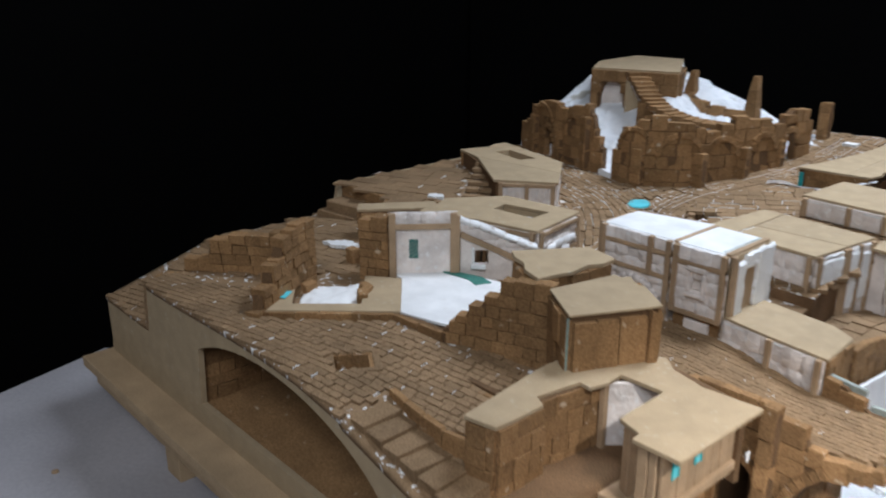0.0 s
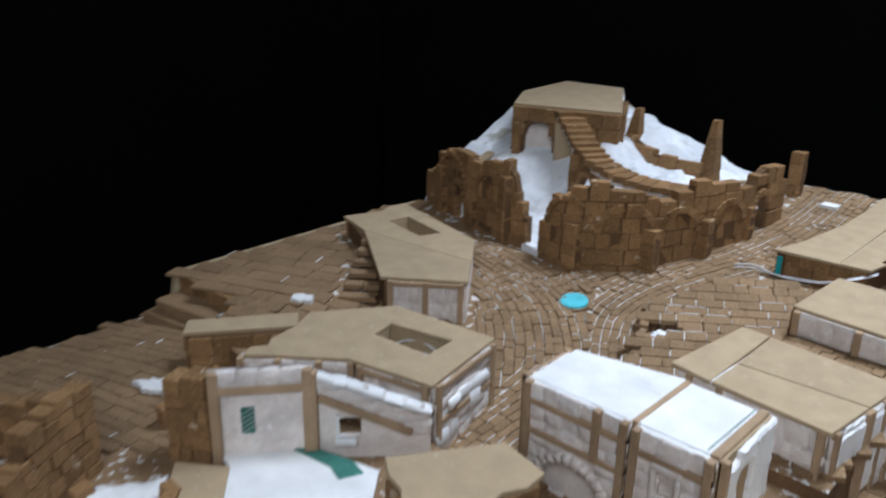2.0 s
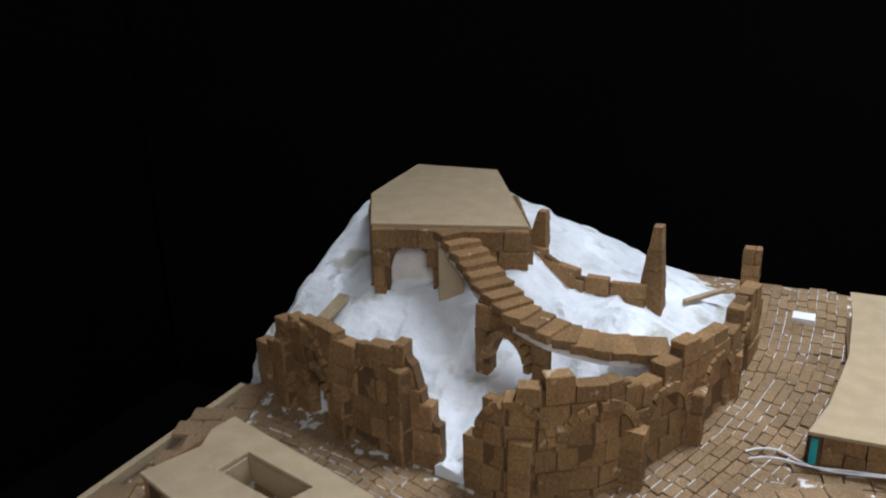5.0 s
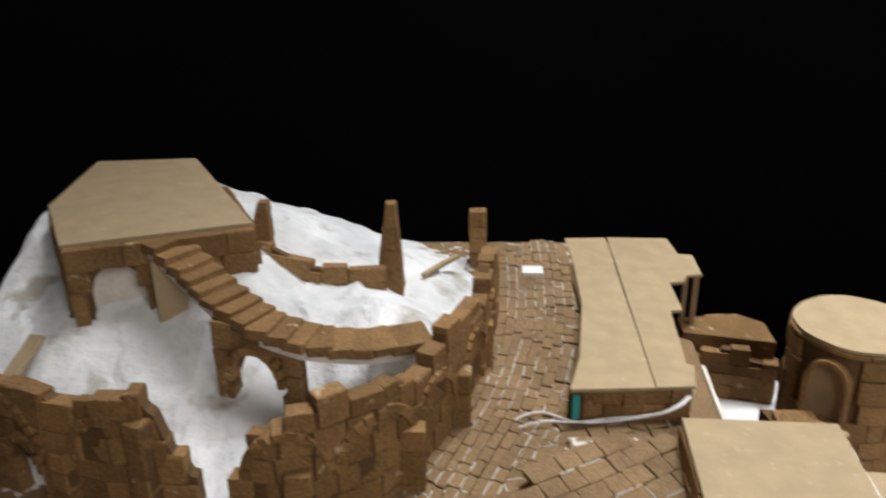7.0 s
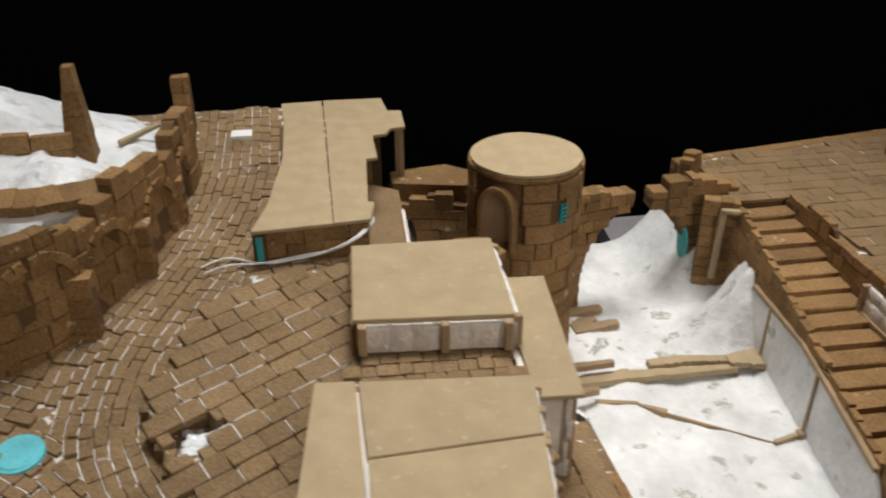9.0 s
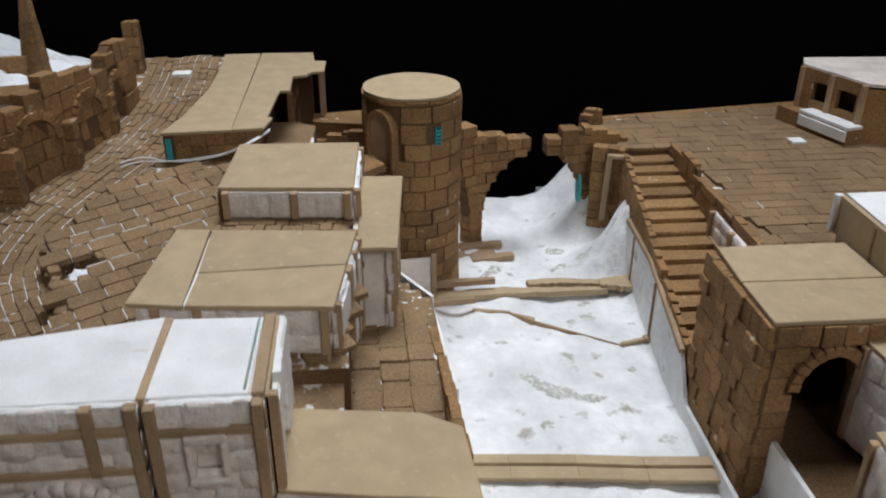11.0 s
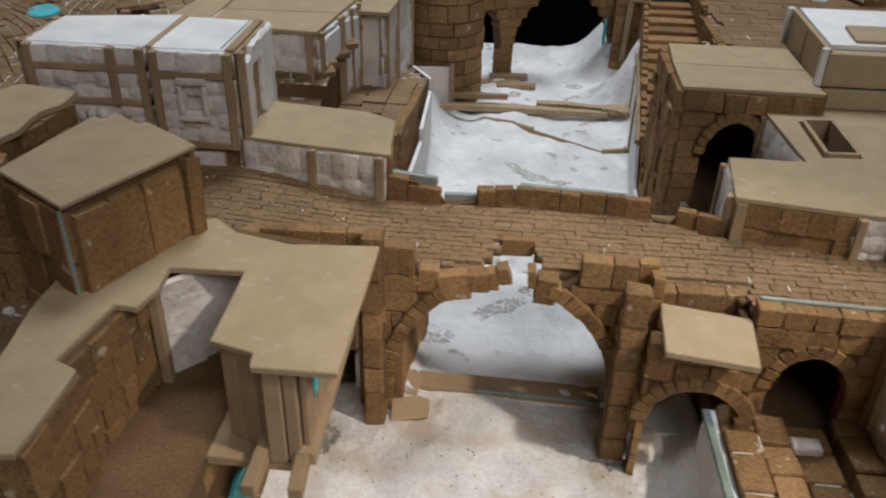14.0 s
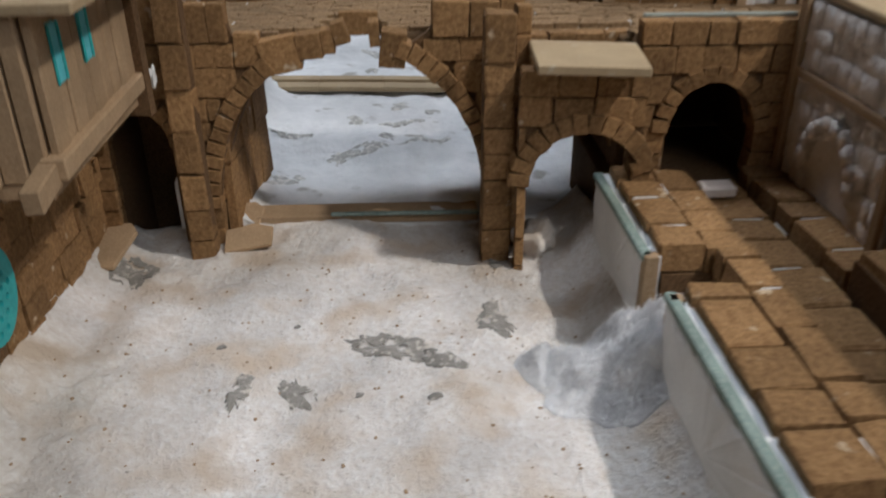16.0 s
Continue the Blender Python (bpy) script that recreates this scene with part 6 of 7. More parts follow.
for y0, w, z, m, lab in ((0.0, 0.010, 0.0115, BOARD, "bowed strip of tan card across the river bed"), (-0.0125, 0.013, 0.0095, BOARD, "wider tan card strip beside the bowed one")):
    strip_ = thing("card_offcut", (-0.14, 0.795 + y0, z), lab, "card strip", "card strips on the river bed")
    for a, b in (((-0.236, 0.803), (-0.19, 0.799)), ((-0.19, 0.799), (-0.14, 0.794)), ((-0.14, 0.794), (-0.09, 0.787)), ((-0.09, 0.787), (-0.036, 0.782))):
        bar("card_length", (a[0], a[1] + y0, z), (b[0], b[1] + y0, z), w, 0.004, m, strip_)
for i, (x, y) in enumerate(((-0.17, 1.14), (-0.15, 1.13), (-0.16, 1.155))):
    torn_strip((x - 0.024, y), (x + 0.024, y + 0.006), 0.014, 0.009, max(river(x - 0.02, y), river(x + 0.02, y)) + 0.0015 + i * 0.0012, STRIP, 30 + i, "brown card scrap at the foot of the arch")
for i, (x, y, a, b, s) in enumerate(((-0.132, 0.895, 0.024, 0.01, -0.5), (-0.107, 0.88, 0.014, 0.006, -0.4), (-0.15, 0.91, 0.009, 0.006, -0.6), (-0.168, 0.963, 0.006, 0.004, 0.2), (-0.154, 1.106, 0.018, 0.006, 0.7), (-0.136, 1.1, 0.006, 0.003, -0.6),
                                     (-0.078, 1.143, 0.011, 0.008, 0), (-0.094, 1.083, 0.014, 0.006, -0.6), (-0.078, 1.11, 0.006, 0.005, 0), (-0.055, 1.115, 0.006, 0.004, 0), (-0.076, 1.006, 0.008, 0.004, -0.5), (-0.058, 0.914, 0.004, 0.003, 0),
                                     (-0.13, 0.80, 0.018, 0.006, -0.4), (-0.15, 0.845, 0.006, 0.004, 0.2), (-0.1, 0.78, 0.012, 0.005, -0.2), (-0.155, 0.66, 0.022, 0.007, 0.25), (-0.168, 0.655, 0.009, 0.009, 0.0), (-0.161, 0.722, 0.006, 0.008, 0.3), (-0.126, 0.712, 0.015, 0.006, 0.1), (-0.138, 0.681, 0.006, 0.005, 0), (-0.205, 0.698, 0.016, 0.004, -0.2), (-0.112, 0.672, 0.016, 0.0035, 0.35), (-0.2, 0.62, 0.014, 0.008, 0.5), (-0.13, 0.745, 0.005, 0.006, 0), (-0.105, 0.735, 0.006, 0.004, 0), (-0.02, 0.93, 0.01, 0.003, -0.8))):
    drape("bare_patch", x, y, a, b, river, WASH, "grey bare patch in the white river bed", "stain", 200 + i, s)

# east bank gate house
gh = thing("gate_house", (0.02, 0.8, 0.0), "brown cork gate house with a dark arch and card roof", "gate house")
GA = [arch(0.042, 0.021, 0.1, 0.027, 0.03, vw=0.008)]
fr = part("front_wall", core_mesh(Line([(-0.028, 0.76), (0.075, 0.758)]), 0.01, -0.01, 0.148, GA), CORK_CORE, gh)
cork_face(fr, (-0.028, 0.757), (0.075, 0.755), 0.0, 0.149, 0.0125, (0.012, 0.02), GA, 151, 0.009)
lf = part("river_wall", core_mesh(Line([(-0.024, 0.86), (-0.026, 0.752)]), 0.008, -0.01, 0.148, []), CORK_CORE, gh)
cork_face(lf, (-0.029, 0.86), (-0.03, 0.752), 0.0, 0.149, 0.0125, (0.01, 0.02), seed=152, deep=0.007, mess=0.0018)
part("back_wall", core_mesh(Line([(0.075, 0.858), (-0.024, 0.858)]), 0.006, 0.0, 0.148, []), CORK_CORE, gh)
part("inner_wall", core_mesh(Line([(0.076, 0.76), (0.076, 0.855)]), 0.006, 0.0, 0.148, []), CORK_CORE, gh)
board("roof", [(-0.031, 0.753), (0.074, 0.751), (0.074, 0.803), (-0.03, 0.805)], 0.149, BOARD, gh)
board("roof", [(-0.03, 0.8065), (0.074, 0.8045), (0.074, 0.858), (-0.026, 0.859)], 0.149, BOARD, gh)
slab("gate_court_floor", (-0.012, 0.636, 0.02), (0.08, 0.86, 0.052), CORK_CORE, "dark boarded floor of the little gate court", "floor")
bm = bmesh.new()
vs = [bm.verts.new(p) for p in ((-0.018, 0.68, 0.0), (-0.015, 0.68, 0.0), (-0.012, 0.755, 0.0), (-0.016, 0.755, 0.0), (-0.018, 0.68, 0.06), (-0.015, 0.68, 0.06), (-0.012, 0.755, 0.056), (-0.016, 0.755, 0.056))]
for f in ((0, 1, 2, 3), (4, 7, 6, 5), (0, 4, 5, 1), (1, 5, 6, 2), (2, 6, 7, 3), (3, 7, 4, 0)):
    bm.faces.new([vs[i] for i in f])
bmesh.ops.recalc_face_normals(bm, faces=bm.faces[:])
tagged(part("court_side_panel", bm, FOAM), "white foam side panel of the gate court", "panel", "", "structure")

# long house with roof opening on the east bank
rh = thing("long_house", (0.15, 0.68, 0.1), "long low house with cork front and card roof with opening", "house")
RH = [(-0.02, 0.606), (0.06, 0.592), (0.365, 0.575), (0.365, 0.78), (0.078, 0.78), (0.076, 0.752), (0.033, 0.752), (0.039, 0.664), (-0.012, 0.664)]
board("roof", RH, 0.133, BOARD, rh, "tan card roof with a framed opening", 0.0035, [[(0.052, 0.672), (0.079, 0.674), (0.079, 0.737), (0.053, 0.735)]])
rf = part("front_wall", core_mesh(Line([(-0.017, 0.61), (0.06, 0.596), (0.365, 0.579)]), 0.006, 0.1, 0.133, []), PANEL, rh)
cork_face(rf, (-0.012, 0.608), (0.05, 0.5965), 0.103, 0.133, 0.013, (0.012, 0.022), seed=161)
framed(rh, (0.05, 0.5955), (0.088, 0.5925), 0.103, 0.133, (0.05, 0.62, 0.95), (), (0.009, 0.015), 0.009, seed=162)
cork_face(rf, (0.09, 0.593), (0.365, 0.578), 0.103, 0.133, 0.013, (0.012, 0.022), seed=163)
bar("corner_post", (-0.0155, 0.607, 0.1), (-0.0155, 0.607, 0.133), 0.007, 0.007, STRIP, rh, up=(0, 1, 0))
framed(rh, (-0.011, 0.66), (-0.017, 0.61), 0.07, 0.133, (0.05, 0.95), (), (0.01, 0.02), 0.016, seed=164)
framed(rh, (0.036, 0.75), (0.042, 0.668), 0.06, 0.133, (0.03, 0.97), (), (0.012, 0.024), 0.018, seed=165)
part("opening_curb", core_mesh(Line([(0.055, 0.6745), (0.077, 0.676), (0.077, 0.735), (0.0555, 0.733), (0.055, 0.6745)]), 0.003, 0.115, 0.139, []), STRIP, rh)
# floor coloured near-black for the shade under the roof opening
body("house_floor", [(0.0, 0.62), (0.36, 0.6), (0.36, 0.775), (0.082, 0.775), (0.045, 0.745), (0.047, 0.665), (0.0, 0.655)], 0.05, 0.108, DARK, rh)
hi = thing("upper_box", (0.2, 0.82, 0.15), "raised card box with white foam top", "box")
body("box_core", [(0.078, 0.77), (0.36, 0.77), (0.36, 0.885), (0.084, 0.885)], 0.1, 0.176, BOARD, hi)
board("box_top", [(0.08, 0.785), (0.365, 0.785), (0.365, 0.89), (0.086, 0.888)], 0.176, FOAM, hi, "white foam top", 0.004)
board("box_lid", [(0.10, 0.79), (0.22, 0.79), (0.22, 0.83), (0.105, 0.83)], 0.1803, BOARD, hi, "", 0.0025)
for z0_, z1_, y_ in ((0.137, 0.152, 0.762), (0.152, 0.178, 0.768)):
    bm = bmesh.new()
    box_at(bm, (0.075, y_, z0_), (0.365, y_ + 0.004, z1_))
    soften(bm)
    part("front_board", bm, BOARD, hi)
part("side_panel", core_mesh(Line([(0.081, 0.885), (0.0755, 0.77)]), 0.004, 0.149, 0.18, []), BOARD, hi)
bar("white_corner", (0.0725, 0.771, 0.15), (0.0725, 0.771, 0.181), 0.005, 0.004, FOAM, hi, up=(0, 1, 0))
bar("white_corner", (0.078, 0.884, 0.15), (0.078, 0.884, 0.181), 0.006, 0.005, FOAM, hi, up=(0, 1, 0))
bar("panel_strip", (0.0765, 0.83, 0.15), (0.0765, 0.83, 0.178), 0.003, 0.002, STRIP, hi, up=(1, 0, 0))

# far house with windows on the platform
fh = thing("far_house", (0.31, 1.21, 0.113), "brown cork house with dark square windows and white sill", "house")
FA = [arch(0.06, 0.024, 0.14, 0.02, 0.113, ring=False)]
part("front_wall", core_mesh(Line([(0.268, 1.168), (0.36, 1.13)]), 0.008, 0.11, 0.178, FA), CORK, fh)
part("side_wall", core_mesh(Line([(0.24, 1.25), (0.268, 1.168)]), 0.008, 0.11, 0.182, [arch(0.03, 0.013, 0.168, 0.001, 0.146, ring=False), arch(0.066, 0.011, 0.168, 0.001, 0.146, ring=False)]), CORK, fh)
# near-black core: the shade behind the windows is put into its colour
body("house_core", [(0.25, 1.255), (0.277, 1.175), (0.365, 1.14), (0.365, 1.27)], 0.1, 0.17, DARK, fh)
board("roof", [(0.236, 1.252), (0.266, 1.162), (0.37, 1.12), (0.37, 1.275), (0.25, 1.28)], 0.181, PANEL, fh, "grey card roof", 0.004)
for a in (0.0, 0.5, 1.0):
    q = Vector((0.236, 1.25)).lerp(Vector((0.264, 1.167)), a)
    bar("post", (q.x, q.y, 0.113), (q.x, q.y, 0.182), 0.006, 0.006, STRIP, fh, up=(0, 1, 0))
q = thing("window_bench", (0.245, 1.2, 0.113), "small white-topped cork bench below the windows", "bench")
body("bench_base", [(0.215, 1.255), (0.248, 1.155), (0.265, 1.16), (0.235, 1.255)], 0.11, 0.134, CORK, q)
board("bench_top", [(0.226, 1.225), (0.247, 1.153), (0.267, 1.158), (0.246, 1.228)], 0.134, FOAM, q, "white foam top", 0.004)
board("bench_front", [(0.2245, 1.222), (0.2445, 1.153), (0.247, 1.154), (0.227, 1.223)], 0.121, FOAM, q, "", 0.012)

# ---- arched street wall above the court ----
X0 = -0.3
BIG = arch(-0.156 - X0, 0.067, 0.021, 0.081, -0.05, vw=0.009, skip=(1.02, 1.95))
SMALL = arch(-0.05 - X0, 0.0255, 0.042, 0.027, -0.05, vw=0.009)
LEFTA = arch(-0.259 - X0, 0.015, 0.055, 0.019, -0.05, vw=0.008)
near_top = [(0, 0.13), (0.062, 0.131), (0.064, 0.124), (0.088, 0.123), (0.091, 0.111), (0.104, 0.108), (0.1055, 0.08), (0.172, 0.08), (0.1735, 0.104), (0.185, 0.112), (0.19, 0.122), (0.228, 0.123), (0.231, 0.106), (0.28, 0.106)]
wall("street_wall_near", [(X0, 0.5475), (-0.02, 0.5475)], 0.009, -0.03, near_top, "broken brown cork wall with arches under the street", "arched wall", 0.0125, (0.012, 0.022), openings=[BIG, SMALL, LEFTA], seed=171, mess=0.001)
near = bpy.data.objects["street_wall_near"]
crown = []
rk = random.Random(172)
for xa, xb, lo_, hi_z, rise in ((-0.1945, -0.1785, 0.0905, 0.1065, 0.42), (-0.178, -0.167, 0.0965, 0.1085, 0.25), (-0.1665, -0.1612, 0.099, 0.11, 0.3), (-0.1607, -0.1552, 0.103, 0.1135, 0.6), (-0.1443, -0.1397, 0.1015, 0.1135, 0.1), (-0.1393, -0.1275, 0.0915, 0.109, -0.3)):
    m = pose((xa + xb) / 2, 0.5475, (lo_ + hi_z) / 2, rk.uniform(-3, 3), rk.uniform(-2, 2), rk.uniform(-3, 3)) @ Matrix.Diagonal((xb - xa + 0.0004, 0.0105, hi_z - lo_, 1))
    m[2][0] += rise * (xb - xa)
    crown.append(m)
crown.append(pose(-0.1505, 0.586, 0.1035, 3, 1, 4) @ Matrix.Diagonal((0.02, 0.005, 0.012, 1)))
set_blocks(near, "crown_stone", "stone", CORK, crown)
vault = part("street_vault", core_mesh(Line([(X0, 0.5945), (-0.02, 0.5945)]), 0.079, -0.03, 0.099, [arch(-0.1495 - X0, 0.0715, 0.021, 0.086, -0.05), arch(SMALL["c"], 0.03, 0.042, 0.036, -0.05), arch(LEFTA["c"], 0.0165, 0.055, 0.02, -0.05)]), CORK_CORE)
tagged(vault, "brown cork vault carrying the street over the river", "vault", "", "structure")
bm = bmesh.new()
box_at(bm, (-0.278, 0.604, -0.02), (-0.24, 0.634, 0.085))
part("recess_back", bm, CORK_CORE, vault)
line_ = [((-0.2215, 0.552), (-0.2125, 0.634)), ((-0.0785, 0.632), (-0.0785, 0.56))]
for i, (a, b) in enumerate(line_):
    cork_face(vault, a, b, 0.0, (0.078, 0.05)[i], 0.04, (0.01, 0.016), seed=175 + i, deep=0.005)
wall("street_wall_far", [(-0.238, 0.636), (-0.2, 0.63), (-0.15, 0.636), (-0.07, 0.63), (-0.022, 0.612)], 0.008, 0.09,
     [(0, 0.124), (0.02, 0.124), (0.022, 0.118), (0.035, 0.117), (0.037, 0.111), (0.05, 0.11), (0.06, 0.112), (0.065, 0.119), (0.15, 0.12), (0.172, 0.119), (0.175, 0.11), (0.19, 0.109), (0.193, 0.118), (0.22, 0.118)],
     "low broken cork parapet on the river side of the street", "parapet", 0.03, (0.009, 0.018), seed=177)
for a, b, z in (((-0.236, 0.6415), (-0.205, 0.6365), 0.1205), ((-0.15, 0.6405), (-0.075, 0.6355), 0.1165), ((-0.2, 0.6355), (-0.165, 0.6385), 0.109)):
    o = bar("green_foam_edge", (*a, z), (*b, z - 0.001), 0.004, 0.006, PALE, None)
    tagged(o, "pale green foam edge behind the parapet", "foam edge", "green foam edges")
wall("arch_pillar", [(-0.2385, 0.534), (-0.2265, 0.534)], 0.013, -0.01, 0.137, "tall stacked brown cork pillar before the arch", "pillar", 0.019, (0.013, 0.014), seed=181, group="arch pillars")
wall("arch_pillar", [(-0.093, 0.52), (-0.079, 0.52)], 0.013, -0.01, 0.122, "stacked brown cork pillar before the arch", "pillar", 0.014, (0.014, 0.017), seed=182, group="arch pillars")
wall("arch_pillar", [(-0.077, 0.535), (-0.07, 0.535)], 0.012, -0.01, 0.122, "slim stacked brown cork pillar beside the small arch", "pillar", 0.013, (0.008, 0.009), seed=183, group="arch pillars")
cover = thing("arch_slab", (-0.047, 0.51, 0.1), "tan card slab resting on the small arch", "slab")
board("slab_board", [(-0.074, 0.487), (-0.028, 0.479), (-0.023, 0.521), (-0.071, 0.531)], 0.1025, BOARD, cover, "", 0.004)
wall("small_arch_wall", [(-0.078, 0.508), (-0.022, 0.503)], 0.012, -0.02, 0.1, "brown cork wall with small arch under the slab", "arched wall", 0.0125, (0.012, 0.02), openings=[arch(0.0305, 0.0255, 0.046, 0.026, -0.05, vw=0.009)], seed=184)
bm = bmesh.new()
lumps(bm, (-0.2395, 0.518, 0.097), (0.0013, 0.0016, 0.0045), 3, 3, 0.9)
tagged(part("glue_blob", bm, FOAM, None, "", True), "dried white glue blob on the pillar", "glue blob")
sill = thing("river_sill", (-0.15, 0.565, 0.0), "card sill with green edge across the arch foot", "sill")
bar("sill_board", (-0.21, 0.57, 0.0035), (-0.09, 0.566, 0.0035), 0.016, 0.005, STRIP, sill)
bar("green_edge", (-0.17, 0.5595, 0.0075), (-0.09, 0.556, 0.0075), 0.0025, 0.002, GREEN, sill)
for x, y, w, d, tip, turn in ((-0.2115, 0.541, 0.026, 0.017, 18, 8), (-0.277, 0.528, 0.019, 0.036, 12, -10), (-0.2165, 0.566, 0.02, 0.018, 34, -12)):
    bm = bmesh.new()
    prism(bm, [(-w / 2, -d / 2), (w * 0.42, -d * 0.46), (w / 2, d * 0.3), (w * 0.2, d / 2), (-w * 0.44, d * 0.44)], -0.0013, 0.0013)
    bmesh.ops.transform(bm, matrix=pose(x, y, court(x, y) + 0.0035, tip, -4, turn), verts=bm.verts)
    soften(bm, 0.0004)
    tagged(part("card_scrap", bm, STRIP), "flat scrap of brown card at the pillar foot", "card scrap", "card scraps")

# cross wall and dark arch on the right of the court
wall("cross_wall", [(-0.022, 0.521), (0.053, 0.517)], 0.012, 0.03, 0.117, "brown cork wall with a dark arch", "arched wall", 0.0125, (0.012, 0.02), openings=[arch(0.036, 0.02, 0.065, 0.024, 0.0, vw=0.008)], seed=186)
bar("pale_edge", (-0.02, 0.5255, 0.1175), (0.05, 0.5215, 0.1175), 0.0022, 0.002, PALE, None)["label"] = "pale green foam edge on the cross wall"
bpy.data.objects["pale_edge"]["category"] = "foam edge"
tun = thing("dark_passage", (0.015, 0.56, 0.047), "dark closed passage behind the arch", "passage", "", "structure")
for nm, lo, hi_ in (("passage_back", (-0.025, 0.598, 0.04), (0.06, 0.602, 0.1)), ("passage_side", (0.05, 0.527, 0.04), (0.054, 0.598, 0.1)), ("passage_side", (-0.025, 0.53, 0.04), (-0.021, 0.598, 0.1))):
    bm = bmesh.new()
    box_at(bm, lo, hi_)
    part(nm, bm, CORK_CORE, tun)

# raised walk beside the court
ledge_floor = sheet("court_walk", -0.031, 0.36, 0.302, 0.598, 0.01, lambda x, y: 0.037, CORK_CORE, "raised dark paved walk beside the low court", "walkway", lambda x, y: not (-0.036 < x < -0.012 and 0.405 < y < 0.43), -0.04)
cw = thing("walk_wall", (-0.032, 0.41, 0.0), "white-lined cork edge of the raised walk, with a gap", "retaining wall", "", "structure")
for a, b in ((0.302, 0.404), (0.431, 0.515)):
    part("lining_sheet", core_mesh(Line([(-0.0345, a), (-0.0345, b)]), 0.005, -0.02, 0.045, []), HILL, cw)
    bar("green_edge", (-0.0375, a, 0.0445), (-0.0375, b, 0.0445), 0.0045, 0.003, GREEN, cw)
foam_slab(cw, (-0.037, 0.404), (-0.037, 0.302), 0.003, 0.1, -0.012, 0.0425, 9, 0.003)
foam_slab(cw, (-0.037, 0.515), (-0.037, 0.431), 0.002, 0.08, -0.012, 0.0435, 10, 0.002)
bar("end_post", (-0.036, 0.432, 0.0), (-0.036, 0.432, 0.046), 0.006, 0.005, STRIP, cw, up=(0, 1, 0))
bar("end_post", (-0.036, 0.4, 0.0), (-0.036, 0.4, 0.046), 0.006, 0.005, STRIP, cw, up=(0, 1, 0))
mats, slivers = [], []
r9 = random.Random(9)
for x0, x1, y0, y1, zz in ((-0.033, -0.012, 0.302, 0.404, 0.0475), (-0.033, -0.014, 0.431, 0.516, 0.0475), (-0.012, 0.004, 0.302, 0.43, 0.0475), (-0.014, 0.004, 0.43, 0.512, 0.046), (0.006, 0.028, 0.302, 0.51, 0.0405), (0.03, 0.052, 0.41, 0.512, 0.046), (0.03, 0.052, 0.302, 0.405, 0.058)):
    y = y0
    while y < y1 - 0.004:
        l = min(r9.uniform(0.016, 0.03), y1 - y)
        if y1 - y - l < 0.009:
            l = y1 - y
        mats.append(pose((x0 + x1) / 2, y + l / 2, zz - 0.004, r9.uniform(-2, 2), r9.uniform(-2, 2), r9.uniform(-2, 2)) @ Matrix.Diagonal((x1 - x0 - 0.001, l - 0.001, 0.012, 1)))
        if y > y0 and r9.random() < 0.07:
            slivers.append(Matrix.Translation(((x0 + x1) / 2 + r9.uniform(-0.002, 0.002), y, zz + 0.0002)) @ Matrix.Diagonal(((x1 - x0) * r9.uniform(0.3, 0.8), r9.uniform(0.0004, 0.0008), 0.003, 1)))
        if r9.random() < 0.1:
            slivers.append(Matrix.Translation((x1, y + l / 2, zz + 0.0002)) @ Matrix.Diagonal((r9.uniform(0.0003, 0.0007), l * r9.uniform(0.25, 0.6), 0.003, 1)))
        y += l
set_blocks(ledge_floor, "paving_slab", "stone", CORK, mats)
fill_joints(ledge_floor, slivers)
body("bench_block", [(0.03, 0.302), (0.054, 0.302), (0.054, 0.405), (0.03, 0.405)], 0.03, 0.055, CORK_CORE, cw)
bm = bmesh.new()
box_at(bm, (0.003, 0.484, 0.044), (0.019, 0.494, 0.0495))
soften(bm, 0.001)
tagged(part("white_offcut", bm, PANEL), "flat white foam offcut in the dark passage mouth", "offcut")

# framed white house on the right of the court
wh = thing("court_house", (0.12, 0.45, 0.045), "timber-framed white plaster house beside the court", "house", "framed houses")
framed(wh, (0.052, 0.512), (0.052, 0.42), 0.045, 0.127, (0.04, 0.97), (0.62,), (0.005, 0.013), 0.0085, seed=191, openings=[arch(0.045, 0.018, 0.06, 0.02, 0.03, blind=True, vw=0.006)])
cs = part("side_wall", core_mesh(Line([(0.056, 0.42), (0.056, 0.302)]), 0.006, 0.04, 0.127, []), CORK_CORE, wh)
cork_face(cs, (0.053, 0.419), (0.053, 0.302), 0.045, 0.127, 0.012, (0.012, 0.02), seed=192)
body("house_core", [(0.056, 0.304), (0.36, 0.304), (0.36, 0.51), (0.056, 0.51)], 0.04, 0.126, PANEL, wh)
board("roof", [(0.047, 0.30), (0.365, 0.30), (0.365, 0.516), (0.05, 0.516)], 0.128, BOARD, wh)

# cotton in the court
rc = random.Random(5)


def fluff(x, y):
    """The cotton's height: a heap against the wall with a low tail."""
    h = 0.0
    x, y = x + 0.006 * noise.noise(Vector((x * 60, y * 60, 11))), y + 0.006 * noise.noise(Vector((x * 60, y * 60, 17)))
    for cx, cy, rx, ry, top in ((-0.043, 0.418, 0.03, 0.026, 0.014), (-0.057, 0.404, 0.026, 0.018, 0.006), (-0.076, 0.422, 0.014, 0.012, 0.005), (-0.04, 0.396, 0.022, 0.016, 0.007)):
        h += top * max(0.0, 1 - ((x - cx) / rx) ** 2 - ((y - cy) / ry) ** 2)
    if h <= 0.0003:
        return -0.004
    f = min(1.0, h / 0.008)
    h += f * (0.006 * noise.noise(Vector((x * 70, y * 70, 3))) + 0.004 * abs(noise.noise(Vector((x * 130, y * 130, 5)))) + 0.0016 * noise.noise(Vector((x * 420, y * 420, 1))) + 0.0006 * noise.noise(Vector((x * 900, y * 900, 2))))
    return h


